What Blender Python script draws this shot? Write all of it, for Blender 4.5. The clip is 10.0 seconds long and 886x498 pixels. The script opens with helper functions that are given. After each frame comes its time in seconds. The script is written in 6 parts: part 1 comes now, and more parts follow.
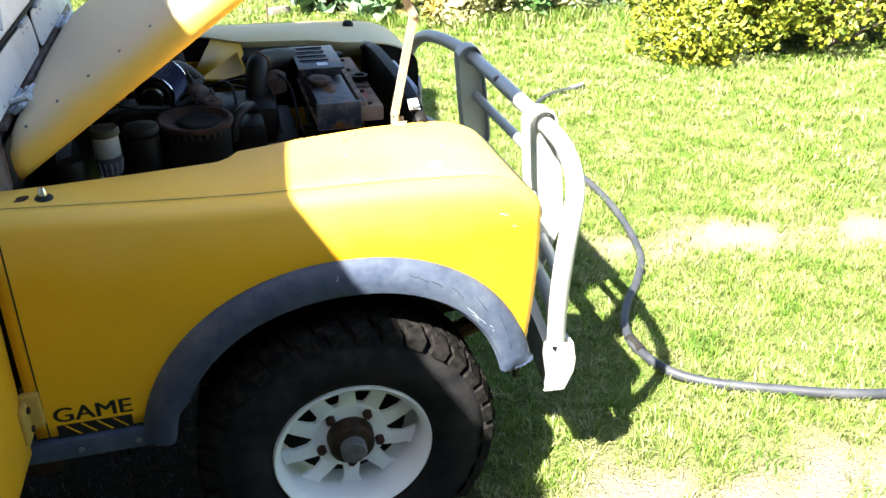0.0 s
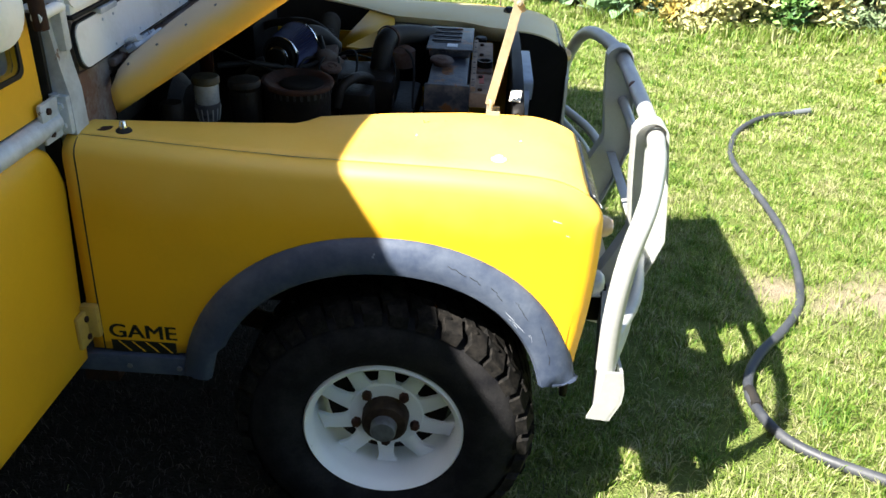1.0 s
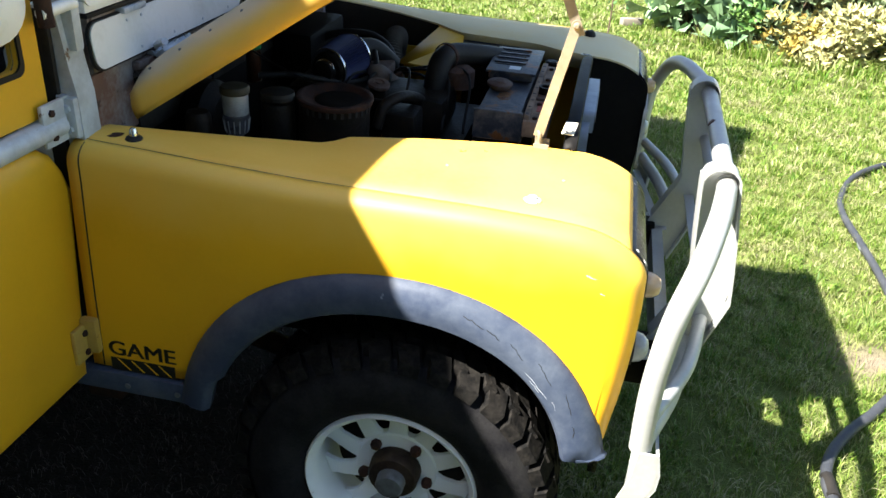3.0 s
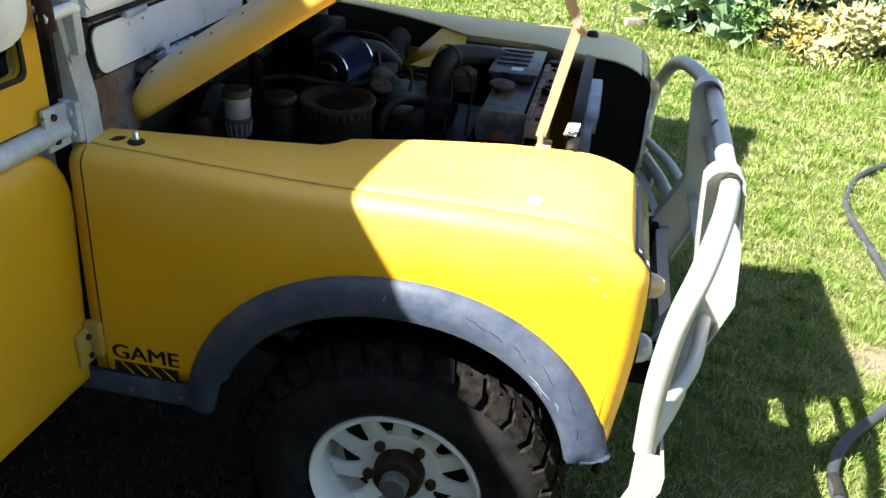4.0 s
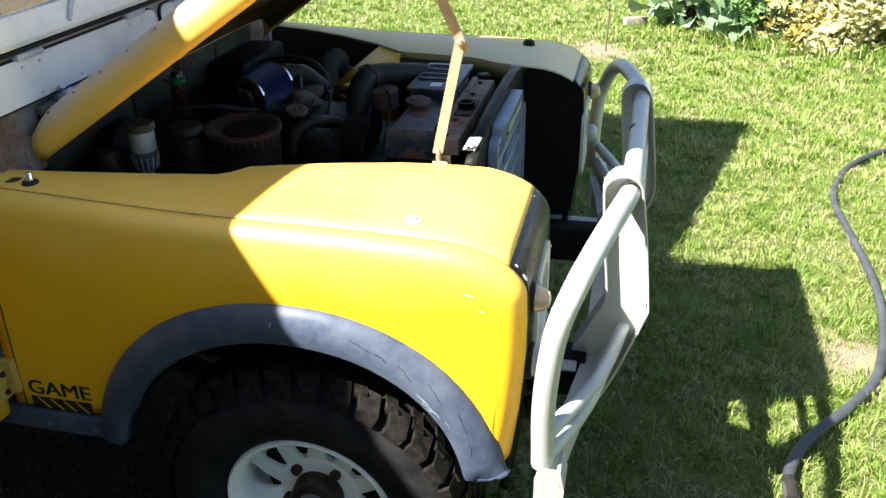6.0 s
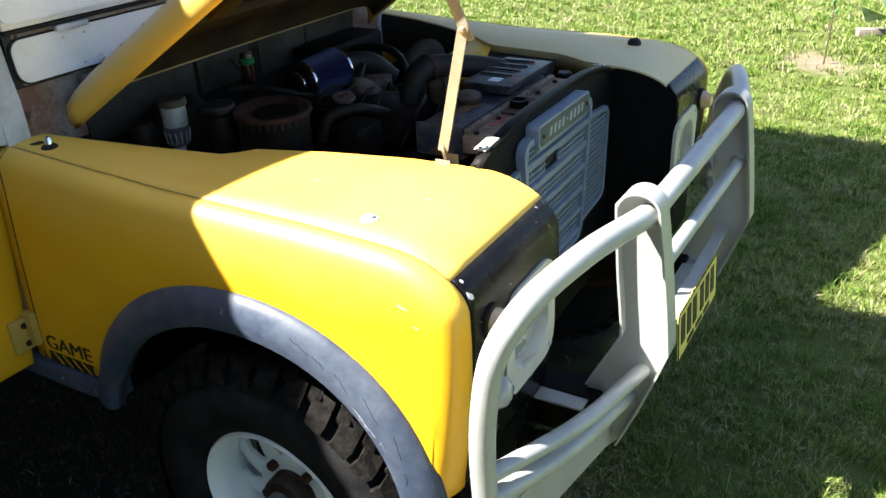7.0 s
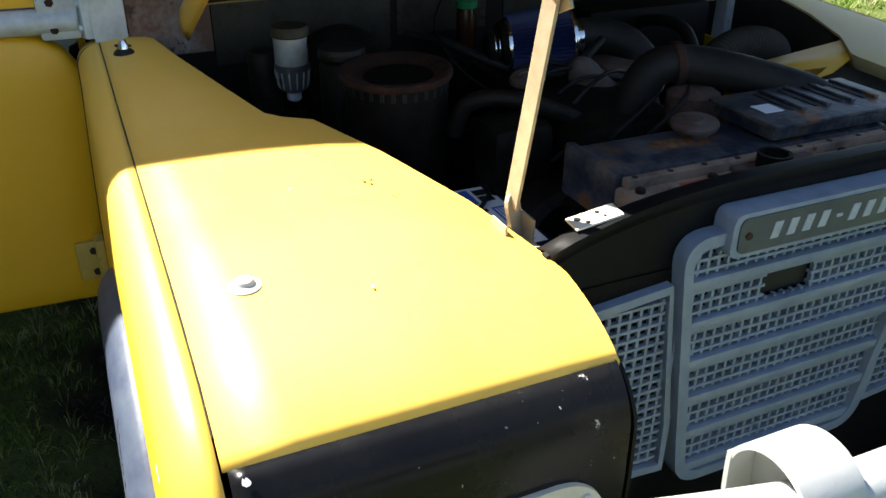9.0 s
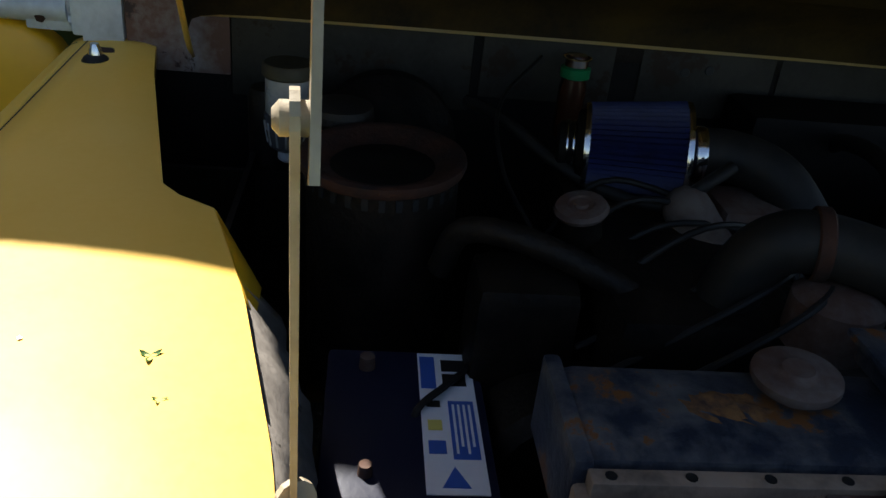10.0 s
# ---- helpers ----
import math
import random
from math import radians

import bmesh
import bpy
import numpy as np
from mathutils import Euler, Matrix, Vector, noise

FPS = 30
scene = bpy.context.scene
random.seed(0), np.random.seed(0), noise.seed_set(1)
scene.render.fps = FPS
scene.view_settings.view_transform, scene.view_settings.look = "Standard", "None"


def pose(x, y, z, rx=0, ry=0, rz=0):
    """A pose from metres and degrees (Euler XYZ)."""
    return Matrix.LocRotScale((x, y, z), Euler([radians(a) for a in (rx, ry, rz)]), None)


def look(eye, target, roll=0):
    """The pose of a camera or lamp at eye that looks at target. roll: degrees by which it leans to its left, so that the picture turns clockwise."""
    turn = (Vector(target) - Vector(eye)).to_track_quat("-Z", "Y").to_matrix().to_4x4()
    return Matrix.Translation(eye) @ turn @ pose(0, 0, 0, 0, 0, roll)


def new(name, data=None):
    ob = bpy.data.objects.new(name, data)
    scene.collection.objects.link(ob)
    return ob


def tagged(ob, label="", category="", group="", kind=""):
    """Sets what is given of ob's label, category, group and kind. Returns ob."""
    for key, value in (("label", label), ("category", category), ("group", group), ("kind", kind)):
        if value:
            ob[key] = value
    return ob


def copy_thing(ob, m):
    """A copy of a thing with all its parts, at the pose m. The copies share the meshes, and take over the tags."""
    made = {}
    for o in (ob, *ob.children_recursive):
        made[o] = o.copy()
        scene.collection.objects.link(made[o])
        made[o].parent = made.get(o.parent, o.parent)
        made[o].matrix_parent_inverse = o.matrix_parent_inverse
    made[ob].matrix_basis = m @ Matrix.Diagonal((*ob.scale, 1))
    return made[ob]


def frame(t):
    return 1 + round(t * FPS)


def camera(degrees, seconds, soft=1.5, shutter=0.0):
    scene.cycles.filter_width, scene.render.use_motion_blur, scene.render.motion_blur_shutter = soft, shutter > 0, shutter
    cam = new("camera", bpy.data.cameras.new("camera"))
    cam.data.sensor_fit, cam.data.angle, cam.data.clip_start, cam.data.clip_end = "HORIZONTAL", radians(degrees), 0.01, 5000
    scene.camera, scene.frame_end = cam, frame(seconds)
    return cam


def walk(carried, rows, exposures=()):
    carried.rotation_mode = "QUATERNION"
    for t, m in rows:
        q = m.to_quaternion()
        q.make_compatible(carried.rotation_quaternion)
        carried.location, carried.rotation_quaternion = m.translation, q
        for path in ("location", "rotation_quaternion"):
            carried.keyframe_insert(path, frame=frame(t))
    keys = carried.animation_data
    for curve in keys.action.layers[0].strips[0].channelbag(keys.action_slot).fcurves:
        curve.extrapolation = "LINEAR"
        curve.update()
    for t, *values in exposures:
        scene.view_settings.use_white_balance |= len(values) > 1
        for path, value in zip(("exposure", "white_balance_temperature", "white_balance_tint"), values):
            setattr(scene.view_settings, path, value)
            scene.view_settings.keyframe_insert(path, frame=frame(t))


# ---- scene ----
cam = camera(56.6, 10.0)
PATH = [
    (0, (-0.236, -2.504, 1.782), (0.25, -0.774, 0.904), -0.3),
    (0.2, (-0.182, -2.535, 1.768), (0.190, -0.766, 0.914), 0.3),
    (0.5, (-0.01, -2.548, 1.76), (0.128, -0.747, 0.901), -0.1),
    (1, (0.189, -2.498, 1.763), (0.129, -0.714, 0.86), 2.7),
    (1.5, (0.26, -2.394, 1.734), (0.094, -0.624, 0.817), 3.2),
    (2, (0.306, -2.31, 1.736), (0.057, -0.547, 0.826), 4.1),
    (2.5, (0.335, -2.277, 1.733), (0.039, -0.508, 0.849), 4.5),
    (4, (0.348, -2.264, 1.731), (0.025, -0.496, 0.854), 3.6),
    (4.5, (0.366, -2.263, 1.74), (0.06, -0.495, 0.857), 2.8),
    (5, (0.395, -2.266, 1.745), (0.131, -0.492, 0.861), 2.3),
    (5.5, (0.469, -2.25, 1.758), (0.199, -0.475, 0.877), 1.3),
    (5.7, (0.531, -2.229, 1.763), (0.219, -0.457, 0.889), 0.4),
    (6.8, (1.01, -1.96, 1.725), (0.203, -0.327, 0.899), -1.3),
    (7, (1.068, -1.866, 1.693), (0.158, -0.299, 0.845), -1.4),
    (7.5, (1.117, -1.644, 1.661), (0.028, -0.238, 0.746), 0.9),
    (7.7, (1.139, -1.537, 1.634), (-0.041, -0.207, 0.719), 1.8),
    (8, (1.165, -1.377, 1.575), (-0.166, -0.162, 0.707), 3.3),
    (8.2, (1.178, -1.235, 1.525), (-0.272, -0.113, 0.706), 4.0),
    (8.5, (1.157, -1.065, 1.552), (-0.365, -0.11, 0.674), 3.5),
    (8.7, (1.109, -0.977, 1.545), (-0.45, -0.102, 0.649), 3.0),
    (9, (0.987, -0.849, 1.535), (-0.612, -0.089, 0.606), 2.8),
    (9.2, (0.892, -0.747, 1.542), (-0.727, -0.073, 0.586), 3.8),
    (9.5, (0.782, -0.581, 1.54), (-0.901, -0.065, 0.591), 6.7),
    (9.7, (0.705, -0.47, 1.524), (-1.022, -0.082, 0.593), 7.9),
    (10, (0.589, -0.384, 1.509), (-1.162, -0.137, 0.575), 8.7),
]
walk(cam, [(t, look(eye, target, roll)) for t, eye, target, roll in PATH],
     exposures=[(0.0, 2.85), (0.35, 2.65), (0.7, 2.32), (1.2, 2.28), (5.5, 2.33), (7.0, 2.23), (8.0, 2.18), (9.0, 2.03), (9.5, 1.78), (10.0, 1.4)])

# ---- light ----
SUN_WAY = Vector((0.69, 0.58, -1.0)).normalized()
sun = new("sun", bpy.data.lights.new("sun", "SUN"))
sun.data.energy, sun.data.angle, sun.data.color = 5.0, radians(0.55), (1.0, 0.95, 0.86)
sun.matrix_world = Matrix.Translation((-4, -3, 8)) @ SUN_WAY.to_track_quat("-Z", "Y").to_matrix().to_4x4()
world = bpy.data.worlds.new("sky")
scene.world = world
world.use_nodes = True
_wn = world.node_tree.nodes
sky = _wn.new("ShaderNodeTexSky")
sky.sky_type, sky.sun_disc = "NISHITA", False
sky.sun_elevation, sky.sun_rotation = radians(50), math.atan2(-0.69, -0.58)
_wn["Background"].inputs["Strength"].default_value = 0.056
world.node_tree.links.new(sky.outputs["Color"], _wn["Background"].inputs["Color"])


# ---- materials ----
def material(name, base, rough=0.5, metal=0.0, second=None, amount=0.35, scale=6.0, fine=90.0, bump=0.1,
             wear=None, wear_at=0.68, wear_scale=25.0, coat=0.0, spec=0.5, rough_var=0.15, island=0.0, coat_rough=0.12):
    """Principled surface: base colour broken up at two scales, wear flecks, uneven gloss and fine relief."""
    m = bpy.data.materials.new(name)
    m.use_nodes = True
    nt = m.node_tree
    n, l = nt.nodes, nt.links
    p = n["Principled BSDF"]
    p.inputs["Metallic"].default_value = metal
    p.inputs["Specular IOR Level"].default_value = spec
    p.inputs["Coat Weight"].default_value = coat
    p.inputs["Coat Roughness"].default_value = coat_rough
    tc = n.new("ShaderNodeTexCoord")

    def noise_tex(s, detail, rough_n=0.6):
        t = n.new("ShaderNodeTexNoise")
        t.inputs["Scale"].default_value, t.inputs["Detail"].default_value = s, detail
        t.inputs["Roughness"].default_value = rough_n
        l.new(tc.outputs["Object"], t.inputs["Vector"])
        return t

    big, small = noise_tex(scale, 5), noise_tex(fine, 4)
    second = second or tuple(c * 0.6 for c in base)
    mix = n.new("ShaderNodeMix")
    mix.data_type = "RGBA"
    mix.inputs[6].default_value, mix.inputs[7].default_value = (*base, 1), (*second, 1)
    ramp = n.new("ShaderNodeValToRGB")
    ramp.color_ramp.elements[0].position, ramp.color_ramp.elements[1].position = 0.42, 0.72
    add = n.new("ShaderNodeMath")
    add.operation = "MULTIPLY_ADD"
    l.new(small.outputs["Fac"], add.inputs[0])
    add.inputs[1].default_value = 0.3
    l.new(big.outputs["Fac"], add.inputs[2])
    sub = n.new("ShaderNodeMath")
    sub.operation = "SUBTRACT"
    sub.inputs[1].default_value = 0.13
    l.new(add.outputs[0], sub.inputs[0])
    l.new(sub.outputs[0], ramp.inputs["Fac"])
    fac = n.new("ShaderNodeMath")
    fac.operation = "MULTIPLY"
    fac.inputs[1].default_value = amount
    l.new(ramp.outputs["Color"], fac.inputs[0])
    l.new(fac.outputs[0], mix.inputs[0])
    out = mix.outputs[2]
    if island:
        geo = n.new("ShaderNodeNewGeometry")
        hsv = n.new("ShaderNodeHueSaturation")
        mr = n.new("ShaderNodeMapRange")
        mr.inputs["To Min"].default_value, mr.inputs["To Max"].default_value = 1 - island, 1 + island
        l.new(geo.outputs["Random Per Island"], mr.inputs["Value"])
        l.new(mr.outputs["Result"], hsv.inputs["Value"])
        mh = n.new("ShaderNodeMapRange")
        mh.inputs["To Min"].default_value, mh.inputs["To Max"].default_value = 0.5 + island * 0.06, 0.5 - island * 0.06
        l.new(geo.outputs["Random Per Island"], mh.inputs["Value"])
        l.new(mh.outputs["Result"], hsv.inputs["Hue"])
        l.new(out, hsv.inputs["Color"])
        out = hsv.outputs["Color"]
    if wear:
        wn = noise_tex(wear_scale, 8, 0.68)
        wr = n.new("ShaderNodeValToRGB")
        wr.color_ramp.elements[0].position, wr.color_ramp.elements[1].position = wear_at, wear_at + 0.03
        l.new(wn.outputs["Fac"], wr.inputs["Fac"])
        wm = n.new("ShaderNodeMix")
        wm.data_type = "RGBA"
        wm.inputs[7].default_value = (*wear, 1)
        l.new(wr.outputs["Color"], wm.inputs[0])
        l.new(out, wm.inputs[6])
        out = wm.outputs[2]
    l.new(out, p.inputs["Base Color"])
    rr = n.new("ShaderNodeMapRange")
    rr.inputs["To Min"].default_value = max(rough - rough_var, 0.03)
    rr.inputs["To Max"].default_value = min(rough + rough_var, 1.0)
    l.new(big.outputs["Fac"], rr.inputs["Value"])
    l.new(rr.outputs["Result"], p.inputs["Roughness"])
    if bump:
        b = n.new("ShaderNodeBump")
        b.inputs["Strength"].default_value, b.inputs["Distance"].default_value = bump, 0.004
        l.new(small.outputs["Fac"], b.inputs["Height"])
        l.new(b.outputs["Normal"], p.inputs["Normal"])
    return m


YELLOW = material("yellow_paint", (0.80, 0.43, 0.012), 0.44, second=(0.70, 0.37, 0.012), amount=0.6, scale=3, bump=0.03, spec=0.62, rough_var=0.08,
                  wear=(0.62, 0.60, 0.52), wear_at=0.80, wear_scale=16)
# paler copy of the yellow, sun glare on the wing top painted in
YELLOW_TOP = material("sunlit_yellow_paint", (0.86, 0.53, 0.095), 0.56, second=(0.80, 0.45, 0.040), amount=0.6, scale=3, bump=0.04, coat=0.12, coat_rough=0.40,
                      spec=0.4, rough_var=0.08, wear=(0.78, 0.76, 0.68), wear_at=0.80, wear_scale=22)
# dusty khaki, brightened in place of skylight on the far wing
DUSTY_SKYLIT = material("dusty_skylit_khaki_paint", (0.78, 0.66, 0.38), 0.6, second=(0.80, 0.58, 0.20), amount=0.7, scale=3.0, bump=0.06, spec=0.4, rough_var=0.08,
                 wear=(0.34, 0.23, 0.11), wear_at=0.73, wear_scale=14)
BONNET = material("bonnet_paint", (0.78, 0.49, 0.085), 0.52, second=(0.70, 0.46, 0.12), amount=0.6, scale=2.2, bump=0.05,
                  spec=0.45, rough_var=0.08, wear=(0.30, 0.22, 0.12), wear_at=0.75, wear_scale=18)


def paler_above(m, low, high, colour):
    """Paint that turns to another colour on its upper surfaces, with an uneven border between two heights."""
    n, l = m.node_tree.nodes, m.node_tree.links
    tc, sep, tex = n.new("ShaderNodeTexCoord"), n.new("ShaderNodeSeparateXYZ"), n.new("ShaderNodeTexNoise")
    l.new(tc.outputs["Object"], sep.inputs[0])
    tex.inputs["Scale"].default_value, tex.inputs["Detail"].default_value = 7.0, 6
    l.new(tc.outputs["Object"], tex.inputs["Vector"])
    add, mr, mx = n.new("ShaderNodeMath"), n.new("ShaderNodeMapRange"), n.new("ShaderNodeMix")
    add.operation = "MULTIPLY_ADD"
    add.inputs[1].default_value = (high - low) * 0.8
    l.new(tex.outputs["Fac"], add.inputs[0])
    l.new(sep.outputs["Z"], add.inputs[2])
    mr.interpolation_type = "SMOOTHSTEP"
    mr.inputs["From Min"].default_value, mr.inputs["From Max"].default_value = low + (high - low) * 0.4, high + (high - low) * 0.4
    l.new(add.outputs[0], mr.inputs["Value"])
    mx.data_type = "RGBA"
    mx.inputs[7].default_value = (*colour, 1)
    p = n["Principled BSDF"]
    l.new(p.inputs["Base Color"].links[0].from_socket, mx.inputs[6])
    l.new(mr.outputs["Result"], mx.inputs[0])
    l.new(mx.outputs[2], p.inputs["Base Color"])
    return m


# bonnet paint turns grey tan towards its top
paler_above(BONNET, -0.020, 0.034, (0.54, 0.45, 0.31))
# wing side grows paler near the shoulder, sun glare put into the colour
WING_SIDE = paler_above(material("glare_wing_paint", (0.80, 0.43, 0.012), 0.46, second=(0.70, 0.37, 0.012), amount=0.6, scale=3, bump=0.03, spec=0.5, rough_var=0.08,
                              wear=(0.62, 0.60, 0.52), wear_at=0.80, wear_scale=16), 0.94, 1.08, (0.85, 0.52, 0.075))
BLACK = material("black_paint", (0.006, 0.006, 0.007), 0.26, second=(0.012, 0.012, 0.012), amount=0.7, scale=9, bump=0.05, spec=0.17, rough_var=0.1,
                 wear=(0.62, 0.62, 0.60), wear_at=0.672, wear_scale=60)
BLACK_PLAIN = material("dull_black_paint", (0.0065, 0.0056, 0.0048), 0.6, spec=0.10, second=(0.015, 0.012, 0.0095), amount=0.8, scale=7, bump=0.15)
RUBBER = material("tyre_rubber", (0.008, 0.008, 0.010), 0.75, spec=0.14, second=(0.034, 0.033, 0.033), amount=0.6, scale=11, fine=150, bump=0.35)
TREAD = material("dusty_tread_rubber", (0.005, 0.005, 0.005), 0.85, spec=0.1, second=(0.036, 0.032, 0.028), amount=0.55, scale=38, fine=130, bump=0.5)
FLARE = material("blue_grey_flare_plastic", (0.038, 0.052, 0.088), 0.5, second=(0.092, 0.112, 0.150), amount=0.85, scale=8, fine=60, bump=0.15, spec=0.3, rough_var=0.08,
                 wear=(0.20, 0.23, 0.28), wear_at=0.66, wear_scale=24)
WHITE_RIM = material("white_rim_paint", (0.90, 0.94, 0.97), 0.36, second=(0.84, 0.88, 0.92), amount=0.5, scale=14, bump=0.08,
                     wear=(0.16, 0.09, 0.05), wear_at=0.70, wear_scale=30)
RUSTY = material("rusty_steel", (0.056, 0.023, 0.014), 0.75, 0.2, spec=0.3, second=(0.018, 0.014, 0.013), amount=0.9, scale=22, bump=0.5)
BARGREY = material("silver_painted_steel", (0.46, 0.47, 0.46), 0.42, 0.25, second=(0.34, 0.345, 0.335), amount=0.6, scale=7, bump=0.1,
                   wear=(0.20, 0.11, 0.07), wear_at=0.715, wear_scale=20)
GALV = material("galvanised_steel", (0.60, 0.64, 0.68), 0.5, 0.15, second=(0.38, 0.40, 0.42), amount=0.8, scale=13, bump=0.15,
                wear=(0.16, 0.08, 0.045), wear_at=0.645, wear_scale=16)
GRILLE = material("grille_silver_plastic", (0.27, 0.325, 0.40), 0.36, 0.1, second=(0.17, 0.21, 0.27), amount=0.6, scale=16, bump=0.1)
HUBGREY = material("dull_hub_cap_metal", (0.15, 0.165, 0.18), 0.5, 0.3, second=(0.07, 0.065, 0.06), amount=0.7, scale=25, bump=0.2)
HUBDARK = material("greasy_brown_hub", (0.022, 0.013, 0.009), 0.6, 0.2, spec=0.3, second=(0.060, 0.040, 0.026), amount=0.85, scale=26, bump=0.4)
HINGE = material("chipped_yellow_hinge_paint", (0.52, 0.345, 0.07), 0.5, second=(0.36, 0.24, 0.07), amount=0.8, scale=16, bump=0.15, wear=(0.10, 0.05, 0.03), wear_at=0.64, wear_scale=40)
CREAM = material("cream_painted_strut", (0.36, 0.305, 0.22), 0.6, second=(0.23, 0.185, 0.12), amount=0.7, scale=20, bump=0.2)
WHITE_PAINT = material("weathered_white_paint", (0.87, 0.88, 0.87), 0.5, second=(0.66, 0.66, 0.62), amount=0.7, scale=5, bump=0.08,
                       wear=(0.2, 0.13, 0.09), wear_at=0.70, wear_scale=14)
RUST_PAINT = material("rust_streaked_bulkhead_paint", (0.42, 0.41, 0.38), 0.6, second=(0.12, 0.05, 0.03), amount=0.95, scale=5.5, bump=0.25,
                      wear=(0.07, 0.03, 0.02), wear_at=0.62, wear_scale=7)
RUSTWASH = material("rust_washed_grey_paint", (0.15, 0.075, 0.05), 0.65, second=(0.33, 0.32, 0.30), amount=0.85, scale=9, bump=0.25, wear=(0.05, 0.025, 0.018), wear_at=0.60, wear_scale=14)
RUSTRED = material("rust_brown_steel", (0.10, 0.055, 0.04), 0.75, spec=0.25, second=(0.20, 0.17, 0.15), amount=0.8, scale=9, bump=0.3)
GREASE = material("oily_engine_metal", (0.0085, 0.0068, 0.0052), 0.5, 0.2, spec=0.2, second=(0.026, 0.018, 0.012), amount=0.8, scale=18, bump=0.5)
HOSEBLK = material("black_rubber_hose", (0.0135, 0.0125, 0.0115), 0.55, spec=0.22, second=(0.030, 0.026, 0.022), amount=0.7, scale=14, bump=0.15)
FILTERBLUE = material("blue_pleated_filter_cotton", (0.004, 0.009, 0.066), 0.6, second=(0.003, 0.005, 0.028), amount=0.6, scale=30, bump=0.3)
CHROME = material("chrome", (0.75, 0.75, 0.76), 0.14, 1.0, amount=0.2, bump=0.02, rough_var=0.06)
GLASSY = material("clear_ribbed_lens", (0.62, 0.64, 0.64), 0.18, 0.45, second=(0.34, 0.35, 0.36), amount=0.5, scale=30, bump=0.1, coat=1.0)
AMBER = material("pale_amber_lens", (0.62, 0.44, 0.26), 0.2, second=(0.50, 0.30, 0.14), amount=0.5, scale=40, coat=1.0)
CLEARLENS = material("clear_lens_plastic", (0.42, 0.43, 0.41), 0.14, second=(0.26, 0.26, 0.23), amount=0.6, scale=40, coat=0.7)
SURROUND = material("cream_lamp_surround", (0.62, 0.61, 0.54), 0.45, second=(0.5, 0.49, 0.42), amount=0.6, scale=18, bump=0.06)
RADTANK = material("flaking_black_radiator_tank", (0.024, 0.030, 0.046), 0.40, second=(0.16, 0.15, 0.14), amount=0.8, scale=22, fine=80, bump=0.5, spec=0.4,
                   wear=(0.19, 0.075, 0.022), wear_at=0.575, wear_scale=11)
SHROUD = material("rusty_radiator_shroud", (0.38, 0.27, 0.19), 0.75, second=(0.12, 0.088, 0.066), amount=0.9, scale=13, bump=0.35, spec=0.25,
                  wear=(0.20, 0.075, 0.022), wear_at=0.62, wear_scale=18)
BATBLUE = material("dark_blue_battery_case", (0.008, 0.011, 0.032), 0.45, spec=0.3, second=(0.018, 0.019, 0.034), amount=0.6, scale=15, bump=0.08)
BADGEGREY = material("worn_badge_letters", (0.42, 0.47, 0.50), 0.45, amount=0.5, scale=60, bump=0.05)
LABELWHITE = material("white_label", (0.84, 0.85, 0.88), 0.45, second=(0.6, 0.61, 0.64), amount=0.4, bump=0.02)
LABELBLUE = material("blue_label_print", (0.05, 0.13, 0.48), 0.45, amount=0.2, bump=0.0)
INK = material("black_print", (0.01, 0.01, 0.01), 0.55, amount=0.3, bump=0.0)
PANELBLACK = material("dull_black_panel_paint", (0.005, 0.005, 0.006), 0.5, second=(0.013, 0.012, 0.011), amount=0.7, scale=9, bump=0.08, spec=0.12, wear=(0.20, 0.19, 0.18), wear_at=0.76, wear_scale=40)
AMBERGLASS = material("dark_amber_bottle", (0.055, 0.018, 0.008), 0.2, second=(0.03, 0.012, 0.006), amount=0.6, scale=20, bump=0.02)
SCRAPED = material("scraped_grey_sheet", (0.20, 0.18, 0.16), 0.6, second=(0.07, 0.06, 0.052), amount=0.9, scale=16, bump=0.3, wear=(0.03, 0.026, 0.022), wear_at=0.64, wear_scale=30)
PLATEYEL = material("yellow_plate_paint", (0.76, 0.66, 0.16), 0.45, second=(0.62, 0.54, 0.14), amount=0.5, scale=12, bump=0.04)
GREENCAP = material("green_plastic", (0.01, 0.22, 0.07), 0.35, amount=0.4, bump=0.03)
MILKY = material("milky_reservoir_plastic", (0.33, 0.34, 0.34), 0.3, second=(0.2, 0.19, 0.17), amount=0.7, scale=25, bump=0.05)
DARKFLUID = material("dark_fluid", (0.06, 0.06, 0.07), 0.3, amount=0.4, bump=0.02)
HOSE = material("grey_garden_hose", (0.028, 0.031, 0.038), 0.55, second=(0.060, 0.063, 0.070), amount=0.8, scale=9, bump=0.2)
TAPE = material("pale_tape", (0.15, 0.16, 0.17), 0.5, amount=0.4, bump=0.1)
TIMBER = material("grey_timber", (0.277, 0.238, 0.198), 0.8, amount=0.6, bump=0.4)
# yellow and brown darkened for the shade under the raised bonnet
SHADED_YELLOW = material("shaded_yellow_paint", (0.10, 0.055, 0.007), 0.6, spec=0.2, second=(0.08, 0.06, 0.03), amount=0.9, scale=5, bump=0.1)
UNDERSIDE = material("shaded_bonnet_underside", (0.060, 0.038, 0.012), 0.7, spec=0.15, second=(0.015, 0.012, 0.010), amount=0.9, scale=6, bump=0.15)
CANVAS = material("shade_caster_cloth", (0.20, 0.22, 0.20), 0.9, amount=0.4, bump=0.2)
BARK = material("bark", (0.12, 0.085, 0.055), 0.9, amount=0.7, scale=20, bump=0.6)
LEAF_GOLD = material("golden_leaves", (0.224, 0.238, 0.017), 0.5, second=(0.079, 0.132, 0.013), amount=0.8, scale=3.5, bump=0.1, island=0.45)
